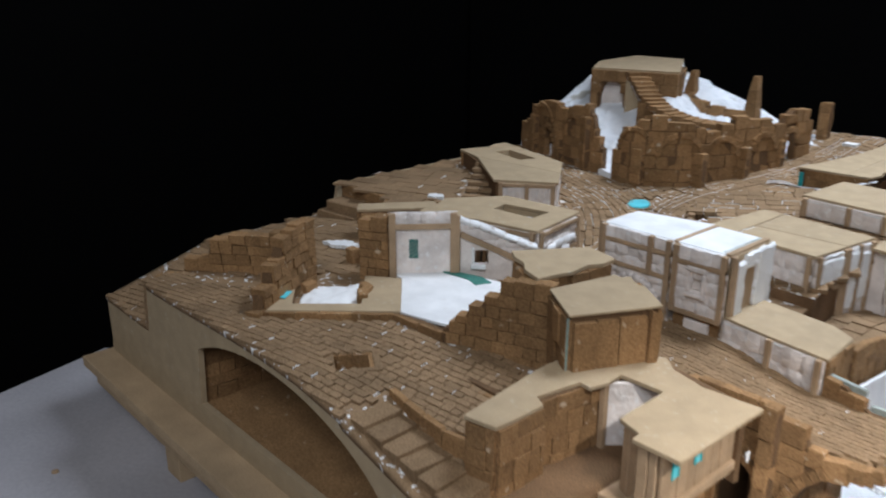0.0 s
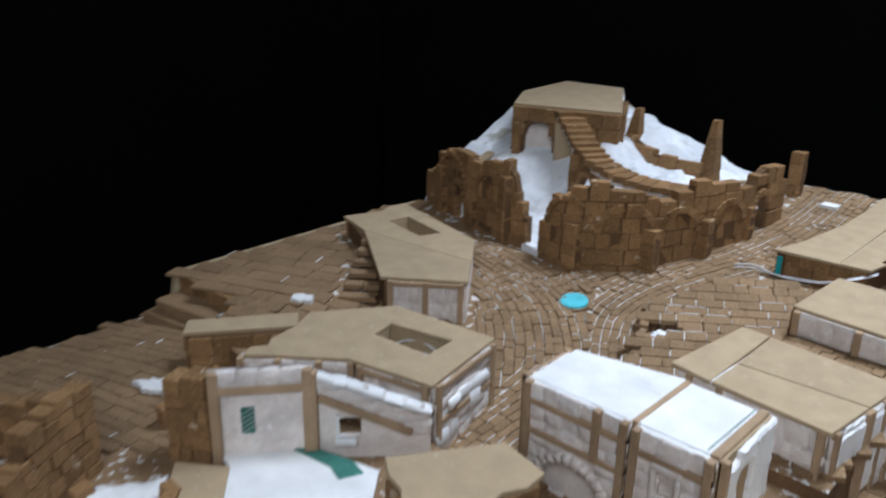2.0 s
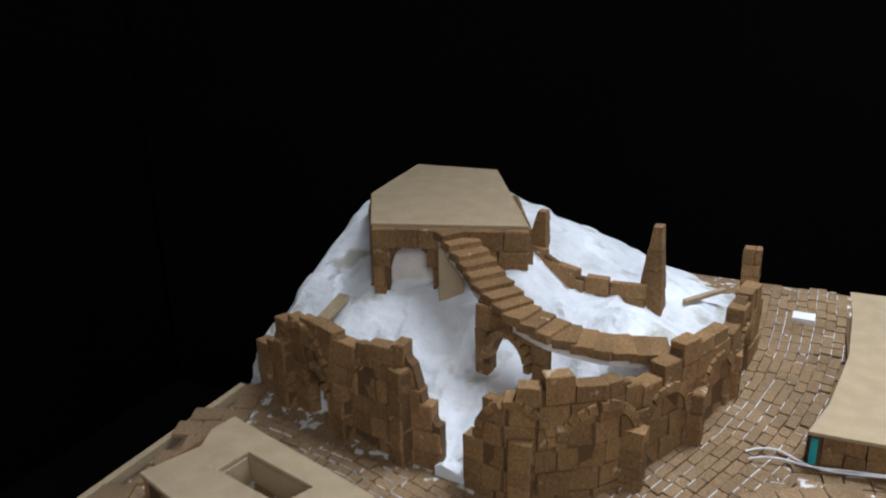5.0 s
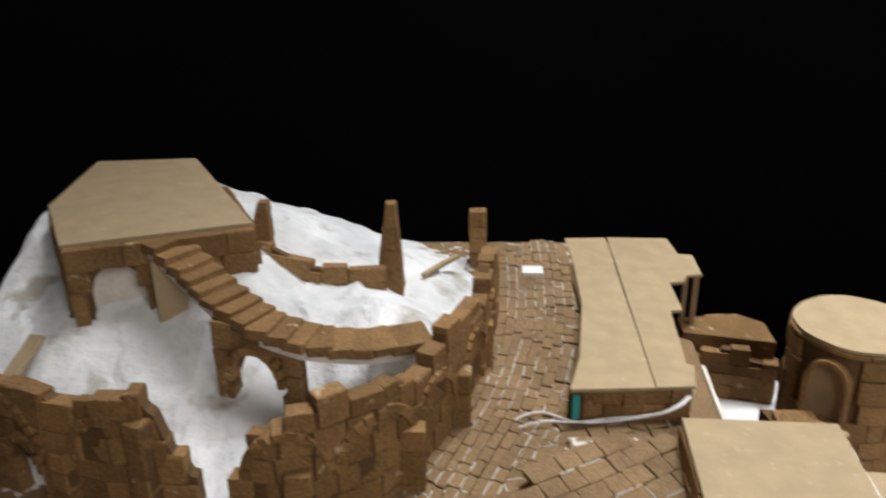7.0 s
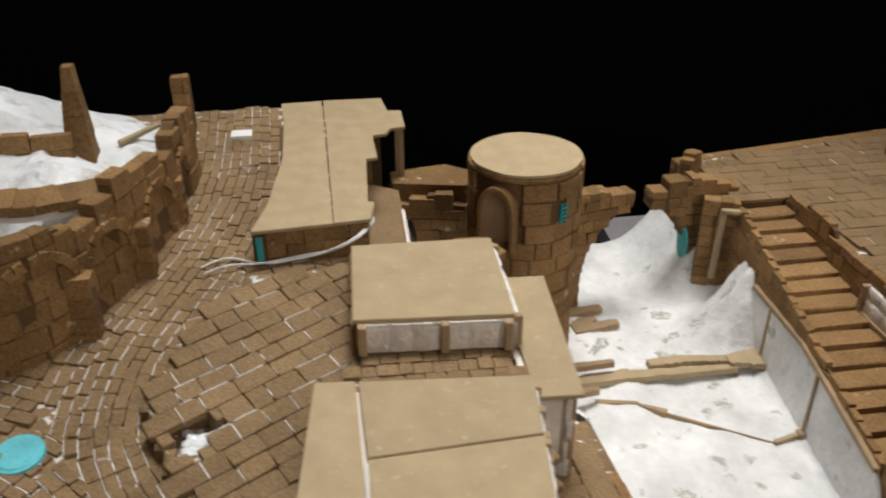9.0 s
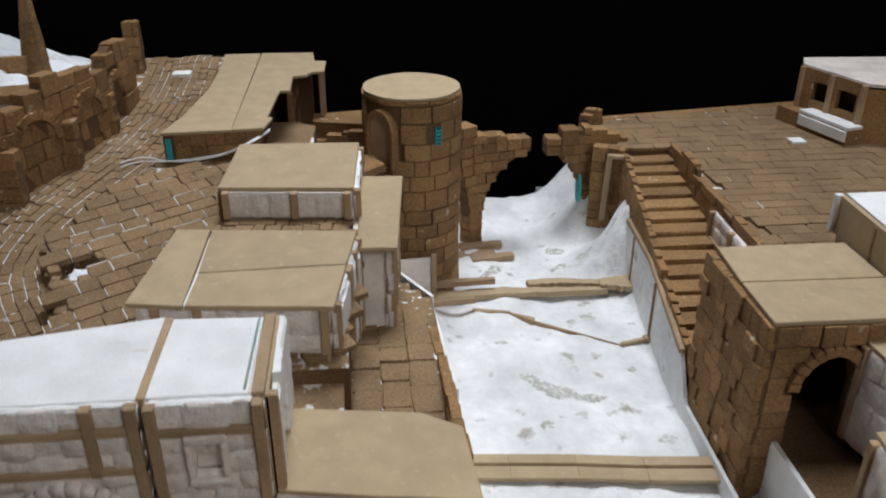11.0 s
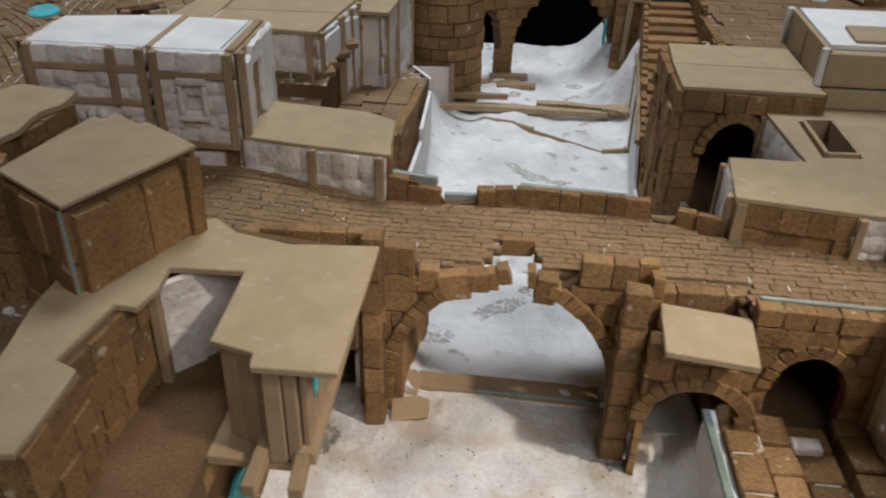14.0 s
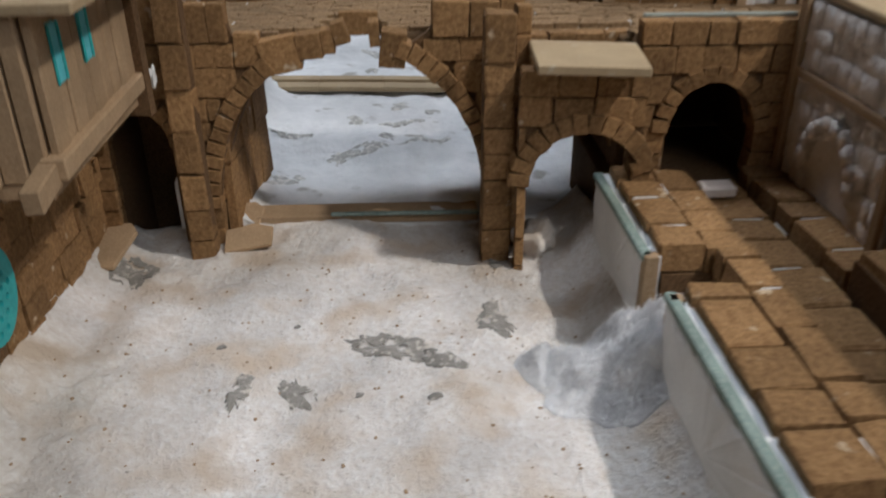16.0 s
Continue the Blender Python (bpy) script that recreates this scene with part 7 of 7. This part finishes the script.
tuft = thing("cotton_tuft", (-0.055, 0.41, 0.0), "tuft of white cotton wool in the court corner", "cotton wool")
bm = bmesh.new()
gx, gy = np.linspace(-0.093, -0.0265, 150), np.linspace(0.374, 0.448, 150)
gv = {}
for i, x in enumerate(gx):
    for j, y in enumerate(gy):
        gv[i, j] = bm.verts.new((x, y, court(x, y) + fluff(x, y)))
for i in range(149):
    for j in range(149):
        bm.faces.new((gv[i, j], gv[i + 1, j], gv[i + 1, j + 1], gv[i, j + 1]))
part("wool_body", bm, COTTON, tuft, "", True)
verts, faces = [], []
for i in range(9000):
    x, y = rc.uniform(-0.09, -0.029), rc.uniform(0.38, 0.443)
    if fluff(x, y) < 0.001:
        continue
    a0, ln, bend = rc.uniform(0, 6.28), rc.uniform(0.002, 0.005), rc.uniform(-3, 3)
    px, py, pz = x, y, court(x, y) + fluff(x, y) - 0.0005
    rise = rc.uniform(-0.0002, 0.0004)
    k = len(verts)
    for j in range(7):
        w = 0.00013 * (1 - j / 7.5)
        verts += [(px + w, py, pz), (px - w, py + w, pz), (px, py - w, pz + w)]
        px, py = px + math.cos(a0) * ln / 6, py + math.sin(a0) * ln / 6
        pz = max(pz + rise, court(px, py) + max(0.0, fluff(px, py)) + 0.0001 * j + rise)
        a0 += bend / 6
    for j in range(6):
        q = k + 3 * j
        faces += [(q, q + 1, q + 4, q + 3), (q + 1, q + 2, q + 5, q + 4), (q + 2, q, q + 3, q + 5)]
me = bpy.data.meshes.new("fringe")
me.from_pydata([Vector(v) - tuft.location for v in verts], [], faces)
me.materials.append(COTTON)
fib = new("fringe", me)
fib.parent = tuft
tagged(fib, "fine loose cotton fibres", kind="stuff")
bm = bmesh.new()
for i in range(260):
    x, y = rc.uniform(-0.28, -0.04), rc.uniform(0.31, 0.545)
    sz = rc.uniform(0.0003, 0.0009)
    lumps(bm, (x, y, court(x, y) + sz * 0.3), (sz, sz * rc.uniform(0.6, 1.2), sz * 0.6), i, 1, 0.6)
tagged(part("crumbs", bm, STRIP), "tiny brown cork crumbs on the sandy floor", "crumbs", "", "stuff")
bm = bmesh.new()
for i in range(200):
    x, y = rc.uniform(-0.28, -0.04), rc.uniform(0.31, 0.55)
    sz = rc.uniform(0.0005, 0.0014)
    lumps(bm, (x, y, court(x, y) + sz * 0.1), (sz, sz * rc.uniform(0.6, 1.2), sz * 0.6), i, 1, 0.6)
tagged(part("plaster_grains", bm, SAND), "pale plaster grains on the sandy floor", "grains", "", "stuff")
bm = bmesh.new()
lumps(bm, (-0.066, 0.522, 0.004), (0.009, 0.012, 0.012), 4, 3, 0.7)
tagged(part("plaster_lump", bm, SAND, None, "", True), "lump of plaster at the pillar foot", "lump")
for i, (x, y, a, b, s) in enumerate(((-0.14, 0.442, 0.02, 0.009, -0.45), (-0.118, 0.43, 0.011, 0.005, -0.7), (-0.093, 0.458, 0.008, 0.016, 0.1), (-0.199, 0.417, 0.004, 0.014, -0.2), (-0.176, 0.414, 0.006, 0.013, 0.5), (-0.265, 0.515, 0.01, 0.018, 0.6), (-0.123, 0.404, 0.003, 0.003, 0.0), (-0.152, 0.41, 0.0015, 0.0015, 0.0), (-0.18, 0.46, 0.0015, 0.0012, 0.0), (-0.21, 0.445, 0.002, 0.0012, 0.3), (-0.085, 0.51, 0.006, 0.008, 0.0))):
    drape("bare_patch", x, y, a, b, court, PUDDLE, "ragged grey bare patch in the sandy floor", "stain", 240 + i, s)

# ---- left bank of the court: wall, ledge and overhanging house ----
wall("court_wall", [(-0.297, 0.302), (-0.289, 0.545)], 0.012, -0.02, 0.09, "brown cork wall along the low court", "retaining wall", 0.012, (0.013, 0.022), seed=201, skin=0.006, sides=(1,))
# the yard's shade is put into its colour with the dark core material
sheet("house_yard", -0.45, -0.286, 0.303, 0.55, 0.012, lambda x, y: 0.097, CORK_CORE, "bare brown card yard behind the overhanging house, coloured darker for its shade", "yard", lambda x, y: inside(x, y, [(-0.365, 0.303), (-0.286, 0.303), (-0.286, 0.55), (-0.39, 0.55), (-0.36, 0.43), (-0.44, 0.36), (-0.35, 0.33)]), -0.03)
grate("round_grate", (-0.2815, 0.417, 0.048), 0.0175, (1, 0, 0), "round perforated teal grate in the court wall", 1.1)
led = thing("timber_ledge", (-0.26, 0.42, 0.09), "rough timber ledge carrying the overhanging house", "ledge")
bar("ledge_beam", (-0.241, 0.38, 0.1), (-0.243, 0.42, 0.103), 0.006, 0.008, STRIP, led)
bar("ledge_beam", (-0.261, 0.38, 0.1), (-0.259, 0.42, 0.103), 0.006, 0.008, STRIP, led)
bar("sole_plate", (-0.264, 0.4, 0.095), (-0.262, 0.5, 0.095), 0.044, 0.005, STRIP, led)
for y in (0.455, 0.49):
    bar("bracket", (-0.287, y, 0.07), (-0.256, y, 0.09), 0.006, 0.006, STRIP, led)
ov = thing("overhanging_house", (-0.25, 0.45, 0.09), "planked house overhanging the court, with card roof", "house")
OR = [(-0.354, 0.337), (-0.328, 0.342), (-0.327, 0.356), (-0.327, 0.388), (-0.338, 0.393), (-0.331, 0.432), (-0.3205, 0.431), (-0.3165, 0.446), (-0.318, 0.464), (-0.282, 0.465), (-0.281, 0.412), (-0.261, 0.406), (-0.260, 0.397), (-0.224, 0.397), (-0.222, 0.4955), (-0.266, 0.492), (-0.296, 0.5), (-0.311, 0.513), (-0.335, 0.5), (-0.365, 0.45), (-0.366, 0.43)]
board("roof", OR, 0.150, BOARD, ov, "plain tan card roof with notches", 0.0035)


def planks(parent, p0, p1, z0, z1, seed):
    """Upright planks side by side from p0 to p1."""
    r = random.Random(seed)
    a, b = Vector(p0), Vector(p1)
    d = (b - a).normalized()
    n = Vector((d.y, -d.x))
    L, s = (b - a).length, 0.0
    while s < L - 0.002:
        w = min(r.uniform(0.008, 0.012), L - s)
        c = a + d * (s + w / 2) + n * r.uniform(0, 0.0009)
        bar("plank", (c.x, c.y, z0), (c.x, c.y, z1), w - 0.0007, 0.003, STRIP, parent, up=(n.x, n.y, 0))
        s += w


body("house_core", [(-0.276, 0.417), (-0.262, 0.411), (-0.257, 0.403), (-0.243, 0.403), (-0.243, 0.492), (-0.276, 0.492)], 0.098, 0.150, STRIP, ov)
planks(ov, (-0.257, 0.4015), (-0.242, 0.4015), 0.098, 0.15, 1)
planks(ov, (-0.241, 0.402), (-0.241, 0.495), 0.104, 0.15, 2)
planks(ov, (-0.278, 0.4165), (-0.259, 0.408), 0.098, 0.15, 3)
planks(ov, (-0.278, 0.465), (-0.278, 0.417), 0.098, 0.15, 4)
bar("base_beam", (-0.24, 0.398, 0.103), (-0.24, 0.496, 0.103), 0.008, 0.007, STRIP, ov)
for y in (0.417, 0.444):
    t = thing("teal_window", (-0.239, y, 0.12), "small rough teal window in the plank wall", "window", "teal windows")
    bm = bmesh.new()
    box_at(bm, (-0.24, y - 0.0035, 0.125), (-0.2383, y + 0.0035, 0.144))
    soften(bm, 0.0005)
    part("pane", bm, TURQ, t)
    for k in (-1, 1):
        bar("window_bar", (-0.2382, y + 0.004 * k, 0.125), (-0.2382, y + 0.004 * k, 0.144), 0.0012, 0.001, TEAL, t, up=(1, 0, 0))
lw2 = part("side_wing", core_mesh(Line([(-0.352, 0.34), (-0.330, 0.345), (-0.33, 0.388), (-0.338, 0.394), (-0.326, 0.464)]), 0.006, 0.088, 0.15, []), CORK_CORE, ov)
cork_face(lw2, (-0.352, 0.339), (-0.329, 0.344), 0.09, 0.15, 0.013, (0.012, 0.02), seed=211)
cork_face(lw2, (-0.329, 0.344), (-0.329, 0.39), 0.09, 0.15, 0.015, (0.01, 0.018), seed=212)
cork_face(lw2, (-0.336, 0.393), (-0.325, 0.463), 0.09, 0.15, 0.015, (0.01, 0.018), seed=213)
part("back_wall", core_mesh(Line([(-0.31, 0.508), (-0.275, 0.502), (-0.235, 0.495)]), 0.005, 0.088, 0.15, []), CORK_CORE, ov)
part("room_wall", core_mesh(Line([(-0.3215, 0.454), (-0.282, 0.495)]), 0.004, 0.095, 0.149, []), PLASTER, ov)
body("room_floor", [(-0.322, 0.466), (-0.28, 0.466), (-0.278, 0.5), (-0.312, 0.505)], 0.085, 0.0985, CORK_CORE, ov)
bar("white_jamb", (-0.3265, 0.452, 0.09), (-0.3265, 0.452, 0.149), 0.004, 0.008, FOAM, ov, up=(1, 0, 0))
bar("jamb_post", (-0.3205, 0.4485, 0.09), (-0.3205, 0.4485, 0.149), 0.005, 0.005, STRIP, ov, up=(1, 0, 0))
wall("terrace_edge_wall", [(-0.444, 0.347), (-0.409, 0.342), (-0.377, 0.341), (-0.352, 0.344)], 0.006, 0.09, [(0, 0.136), (0.05, 0.132), (0.095, 0.129)], "low thin cork wall beside the descending terrace steps", "wall", 0.036, (0.018, 0.028), seed=214)
low_steps = thing("low_terrace_steps", (-0.39, 0.32, 0.11), "worn cork steps descending along the front fascia", "steps")
mats = []
for i in range(6):
    mats.append(pose(-0.432 + 0.0185 * i, 0.3215 + 0.0006 * i, 0.121 - 0.0036 * i, rnd.uniform(-2, 2), rnd.uniform(-2, 2), rnd.uniform(-4, 4)) @ Matrix.Diagonal((0.02, 0.036, 0.012, 1)))
set_blocks(low_steps, "step", "stone", PAVER, mats)
wall("street_stub", [(-0.30, 0.548), (-0.335, 0.565)], 0.01, 0.09, [(0, 0.126), (0.012, 0.125), (0.014, 0.114), (0.04, 0.112)], "short brown cork wall stub at the street", "wall", 0.012, (0.011, 0.018), seed=215)

# terrace steps on the far left
sw_ = thing("terrace_steps", (-0.86, 0.6, 0.11), "broad cork steps climbing to the upper terrace", "steps")
mats = []
for i, (x, y, z, l) in enumerate(((-0.882, 0.585, 0.1215, 0.05), (-0.86, 0.597, 0.135, 0.07), (-0.843, 0.608, 0.148, 0.082))):
    mats.append(pose(x, y, z - 0.009, 0, 0, 6 + 2 * i) @ Matrix.Diagonal((l, 0.032, 0.018, 1)))
set_blocks(sw_, "step", "stone", PAVER, mats)
wall("terrace_retaining_wall", [(-0.888, 0.621), (-0.79, 0.621), (-0.757, 0.582)], 0.01, 0.1, [(0, 0.164), (0.2, 0.164)], "brown cork retaining wall below the upper terrace", "retaining wall", 0.013, (0.018, 0.03), seed=221)
for i, (x, y, z, a, b) in enumerate(((-0.75, 0.662, 0.1635, 0.011, 0.008), (-0.742, 0.512, 0.136, 0.022, 0.01), (-0.7, 0.505, 0.136, 0.012, 0.012))):
    patch("foam_scrap", (x, y, z + 0.002), a, b, FOAM, "flat white foam scrap on the brown paving", "offcut", 250 + i, 0.002, 0.4)
for i, (x, y) in enumerate(((-0.69, 0.49), (-0.683, 0.5), (-0.672, 0.497))):
    bm = bmesh.new()
    bmesh.ops.create_cube(bm, size=1, matrix=pose(x, y, 0.143, 3, 2, 25 * i) @ Matrix.Diagonal((0.012, 0.01, 0.018, 1)))
    soften(bm)
    tagged(part("loose_block", bm, CORK), "loose brown cork block on the terrace", "block", "loose cork blocks")
slab("hatch", (-0.488, 1.219, 0.188), (-0.469, 1.235, 0.1966), FOAM, "square white foam hatch in the road", "hatch", "")
slab("platform_patch", (0.193, 1.166, 0.112), (0.21, 1.182, 0.1185), FOAM, "white foam patch in the platform paving", "patch", "")
bm = bmesh.new()
for (r0, z0_, r1, z1_) in ((0.0145, -0.002, 0.0145, 0.0008), (0.012, 0.0006, 0.012, 0.0012)):
    bmesh.ops.create_cone(bm, cap_ends=True, segments=40, radius1=r0, radius2=r1 - 0.0004, depth=z1_ - z0_, matrix=Matrix.Translation((-0.588, 0.867, 0.1512 + (z0_ + z1_) / 2)) @ pose(0, 0, 0, 7, 0, 0))
tagged(part("turquoise_disc", bm, TURQ), "flat turquoise plastic disc on the cobbled plaza", "disc")
for i, (x, y, w, d) in enumerate(((-0.51, 0.877, 0.011, 0.011), (-0.496, 0.883, 0.013, 0.009), (-0.507, 0.860, 0.008, 0.012), (-0.497, 0.841, 0.014, 0.01), (-0.481, 0.847, 0.011, 0.01), (-0.477, 0.876, 0.011, 0.012))):
    bm = bmesh.new()
    bmesh.ops.create_cube(bm, size=1, matrix=pose(x, y, upper(x, y) + 0.0075, 2 * (i % 3 - 1), 2, 28 + 5 * (i % 2)) @ Matrix.Diagonal((w, d, 0.0125, 1)))
    soften(bm, 0.0006)
    tagged(part("broken_paver", bm, PAVER), "broken square paver at the edge of the plaza pit", "paver", "broken pavers")
bm = bmesh.new()
for i in range(7):
    lumps(bm, (-0.492 + rnd.uniform(-0.006, 0.006), 0.859 + rnd.uniform(-0.007, 0.007), 0.148), (0.006, 0.006, 0.004), i, 2, 0.6)
tagged(part("pit_rubble", bm, HILL, None, "", True), "white foam crumbs in the plaza pit", "rubble")

# ---- paving ----


def slabs_up(x, y):
    return upper(x, y) + 0.011


slab_base = sheet("plaza_slabs", -0.53, -0.29, 0.74, 1.01, 0.006, slabs_up, JOINT, "raised plaza of large brown paving slabs", "plaza", lambda x, y: inside(x, y, SLABS) and not pitted(x, y), 0.1)
ROADP = [(-0.548, 0.545), (-0.457, 0.545), (-0.457, 0.646), (-0.478, 0.646), (-0.468, 0.76), (-0.488, 0.808), (-0.499, 0.833), (-0.509, 0.859), (-0.517, 0.877), (-0.522, 0.895), (-0.502, 0.94), (-0.46, 1.01), (-0.462, 1.03), (-0.449, 1.07), (-0.438, 1.16), (-0.443, 1.285), (-0.517, 1.285), (-0.521, 1.17), (-0.53, 1.09), (-0.55, 1.03), (-0.575, 0.97), (-0.6, 0.94), (-0.572, 0.885), (-0.552, 0.85), (-0.533, 0.815), (-0.525, 0.79), (-0.56, 0.755), (-0.55, 0.7)]
CURVE = [(-0.512, 0.54), (-0.508, 0.66), (-0.504, 0.73), (-0.507, 0.77), (-0.514, 0.793), (-0.526, 0.813), (-0.54, 0.837), (-0.55, 0.86), (-0.554, 0.88), (-0.554, 0.905), (-0.55, 0.935), (-0.54, 0.968), (-0.526, 1.0), (-0.508, 1.04), (-0.496, 1.08), (-0.487, 1.12), (-0.481, 1.17), (-0.48, 1.22), (-0.482, 1.29)]
pave(ground_up, ROADP, upper, CURVE, (0.0135, 0.0082), (-0.07, 0.075), name="cobble", seed=11, near=(-0.52, 0.9), limit=300, joint=0.0007, tilt=1.0, mess=0.0004, white=(0.6, 0.06))
LEFTP = [(-0.6, 0.94), (-0.572, 0.885), (-0.552, 0.85), (-0.533, 0.815), (-0.525, 0.79), (-0.56, 0.755), (-0.553, 0.705), (-0.63, 0.77), (-0.7, 0.85), (-0.86, 0.9), (-0.84, 0.935), (-0.8, 0.912), (-0.69, 0.912), (-0.64, 0.912)]
pave(ground_up, LEFTP, upper, [(-0.50, 0.735), (-0.53, 0.778), (-0.555, 0.81), (-0.582, 0.838), (-0.607, 0.855), (-0.64, 0.868), (-0.75, 0.89), (-0.87, 0.905)], (0.0135, 0.0085), (-0.09, 0.12), name="cobble", seed=12, near=(-0.6, 0.85), limit=150, joint=0.001, tilt=1.0, mess=0.0004, white=(0.4, 0.08))
STREETP = [(-0.455, 0.552), (-0.25, 0.556), (-0.174, 0.556), (-0.162, 0.584), (-0.14, 0.584), (-0.132, 0.556), (-0.022, 0.556), (-0.016, 0.53), (0.37, 0.53), (0.37, 0.574), (0.06, 0.592), (-0.02, 0.606), (-0.07, 0.625), (-0.15, 0.631), (-0.238, 0.63), (-0.34, 0.645), (-0.455, 0.645)]
pave(street, STREETP, lambda x, y: 0.105 if x > -0.25 else upper(x, y), [(-0.46, 0.592), (0.37, 0.575)], (0.0112, 0.0057), (-0.07, 0.07), name="brick", seed=13, near=(-0.12, 0.58), limit=300, tilt=1.0, mess=0.0003, joint=0.0005, white=(0.02, 0.05))
pave(slab_base, SLABS, slabs_up, [(-0.54, 0.80), (-0.3, 0.93)], (0.0185, 0.0145), (-0.13, 0.17), name="slab", seed=15, near=(-0.45, 0.87), th=0.005, hole=pitted, tilt=0.6, mess=0.0003, joint=0.0007, white=(0.25, 0.5))
pave(ground_terrace, [(-0.904, 0.297), (-0.445, 0.297), (-0.445, 0.35), (-0.409, 0.346), (-0.377, 0.345), (-0.37, 0.4), (-0.39, 0.45), (-0.43, 0.46), (-0.48, 0.432), (-0.54, 0.426), (-0.635, 0.328), (-0.66, 0.34), (-0.70, 0.375), (-0.745, 0.345), (-0.8, 0.34), (-0.885, 0.34)], terrace, [(-0.9, 0.30), (-0.33, 0.42)], (0.0115, 0.0075), (-0.2, 0.2), name="cobble", seed=17, near=(-0.52, 0.36), limit=300, hole=lambda x, y: inside(x, y, [(-0.5 + (a + 0.5) * 1.22, 0.352 + (b - 0.352) * 1.22) for a, b in PIT]), tilt=1.2, mess=0.0004, white=(0.03, 0.1))
pave(ground_up, [(-0.507, 0.93), (-0.46, 1.008), (-0.39, 1.003), (-0.372, 1.03), (-0.46, 1.032), (-0.5, 1.0)], upper, [(-0.52, 0.98), (-0.36, 1.02)], (0.014, 0.011), (-0.07, 0.06), name="cobble", seed=23, limit=60, tilt=1.2, white=(0.3, 0.3))
pave(ground_terrace, [(-0.905, 0.34), (-0.8, 0.36), (-0.75, 0.375), (-0.71, 0.43), (-0.65, 0.48), (-0.63, 0.5), (-0.6, 0.53), (-0.68, 0.535), (-0.73, 0.53), (-0.77, 0.575), (-0.905, 0.6)], terrace, [(-0.9, 0.45), (-0.6, 0.53)], (0.022, 0.012), (-0.14, 0.14), name="cobble", seed=18, near=(-0.72, 0.47), limit=120, tilt=1.0, mess=0.0004, white=(0.04, 0.12))
pave(ground_up, [(-0.892, 0.618), (-0.79, 0.618), (-0.757, 0.582), (-0.71, 0.65), (-0.65, 0.695), (-0.57, 0.71), (-0.64, 0.755), (-0.695, 0.71), (-0.74, 0.7), (-0.8, 0.775), (-0.86, 0.8), (-0.862, 0.9), (-0.87, 0.95), (-0.9, 0.965), (-0.893, 0.8)], upper, [(-0.93, 0.60), (-0.6, 0.74)], (0.026, 0.02), (-0.36, 0.17), name="slab", seed=19, near=(-0.7, 0.68), limit=120, tilt=0.8, mess=0.0004, white=(0.06, 0.1))
pave(plat, [(0.056, 0.87), (0.54, 0.89), (0.54, 1.348), (0.25, 1.305), (-0.012, 1.268), (-0.012, 1.17), (0.056, 1.165)], lambda x, y: 0.1135, [(-0.02, 1.07), (0.55, 1.07)], (0.022, 0.017), (-0.27, 0.22), name="slab", seed=20, near=(0.1, 1.1), limit=300, th=0.0035, tilt=0.5, mess=0.0003, joint=0.0006, white=(0.02, 0.03))

# loose white crumbs on the paving
rw_ = random.Random(77)
for nm, area, hf, count in (("plaster_crumbs", [(-0.6, 0.56), (-0.25, 0.57), (-0.25, 0.63), (-0.48, 0.7), (-0.46, 1.0), (-0.45, 1.28), (-0.51, 1.28), (-0.6, 0.94), (-0.86, 0.9), (-0.7, 0.72)], upper, 170), ("terrace_crumbs", [(-0.88, 0.31), (-0.45, 0.31), (-0.4, 0.45), (-0.6, 0.42), (-0.7, 0.4), (-0.88, 0.55)], terrace, 36)):
    bm = bmesh.new()
    xs, ys = [p[0] for p in area], [p[1] for p in area]
    made = 0
    while made < count:
        x, y = rw_.uniform(min(xs), max(xs)), rw_.uniform(min(ys), max(ys))
        if inside(x, y, area) and noise.noise(Vector((x * 20, y * 20, 5))) > -0.1:
            sz = rw_.uniform(0.0003, 0.0009)
            lumps(bm, (x, y, hf(x, y) + 0.0028), (sz, sz * rw_.uniform(0.6, 1.3), sz * 0.6), made, 1, 0.7)
            made += 1
    tagged(part(nm, bm, FOAM), "tiny white plaster crumbs scattered on the paving", "crumbs", "", "stuff")
bar("platform_edge", (-0.02, 1.281, 0.1075), (0.55, 1.366, 0.1075), 0.014, 0.012, CORK, plat)
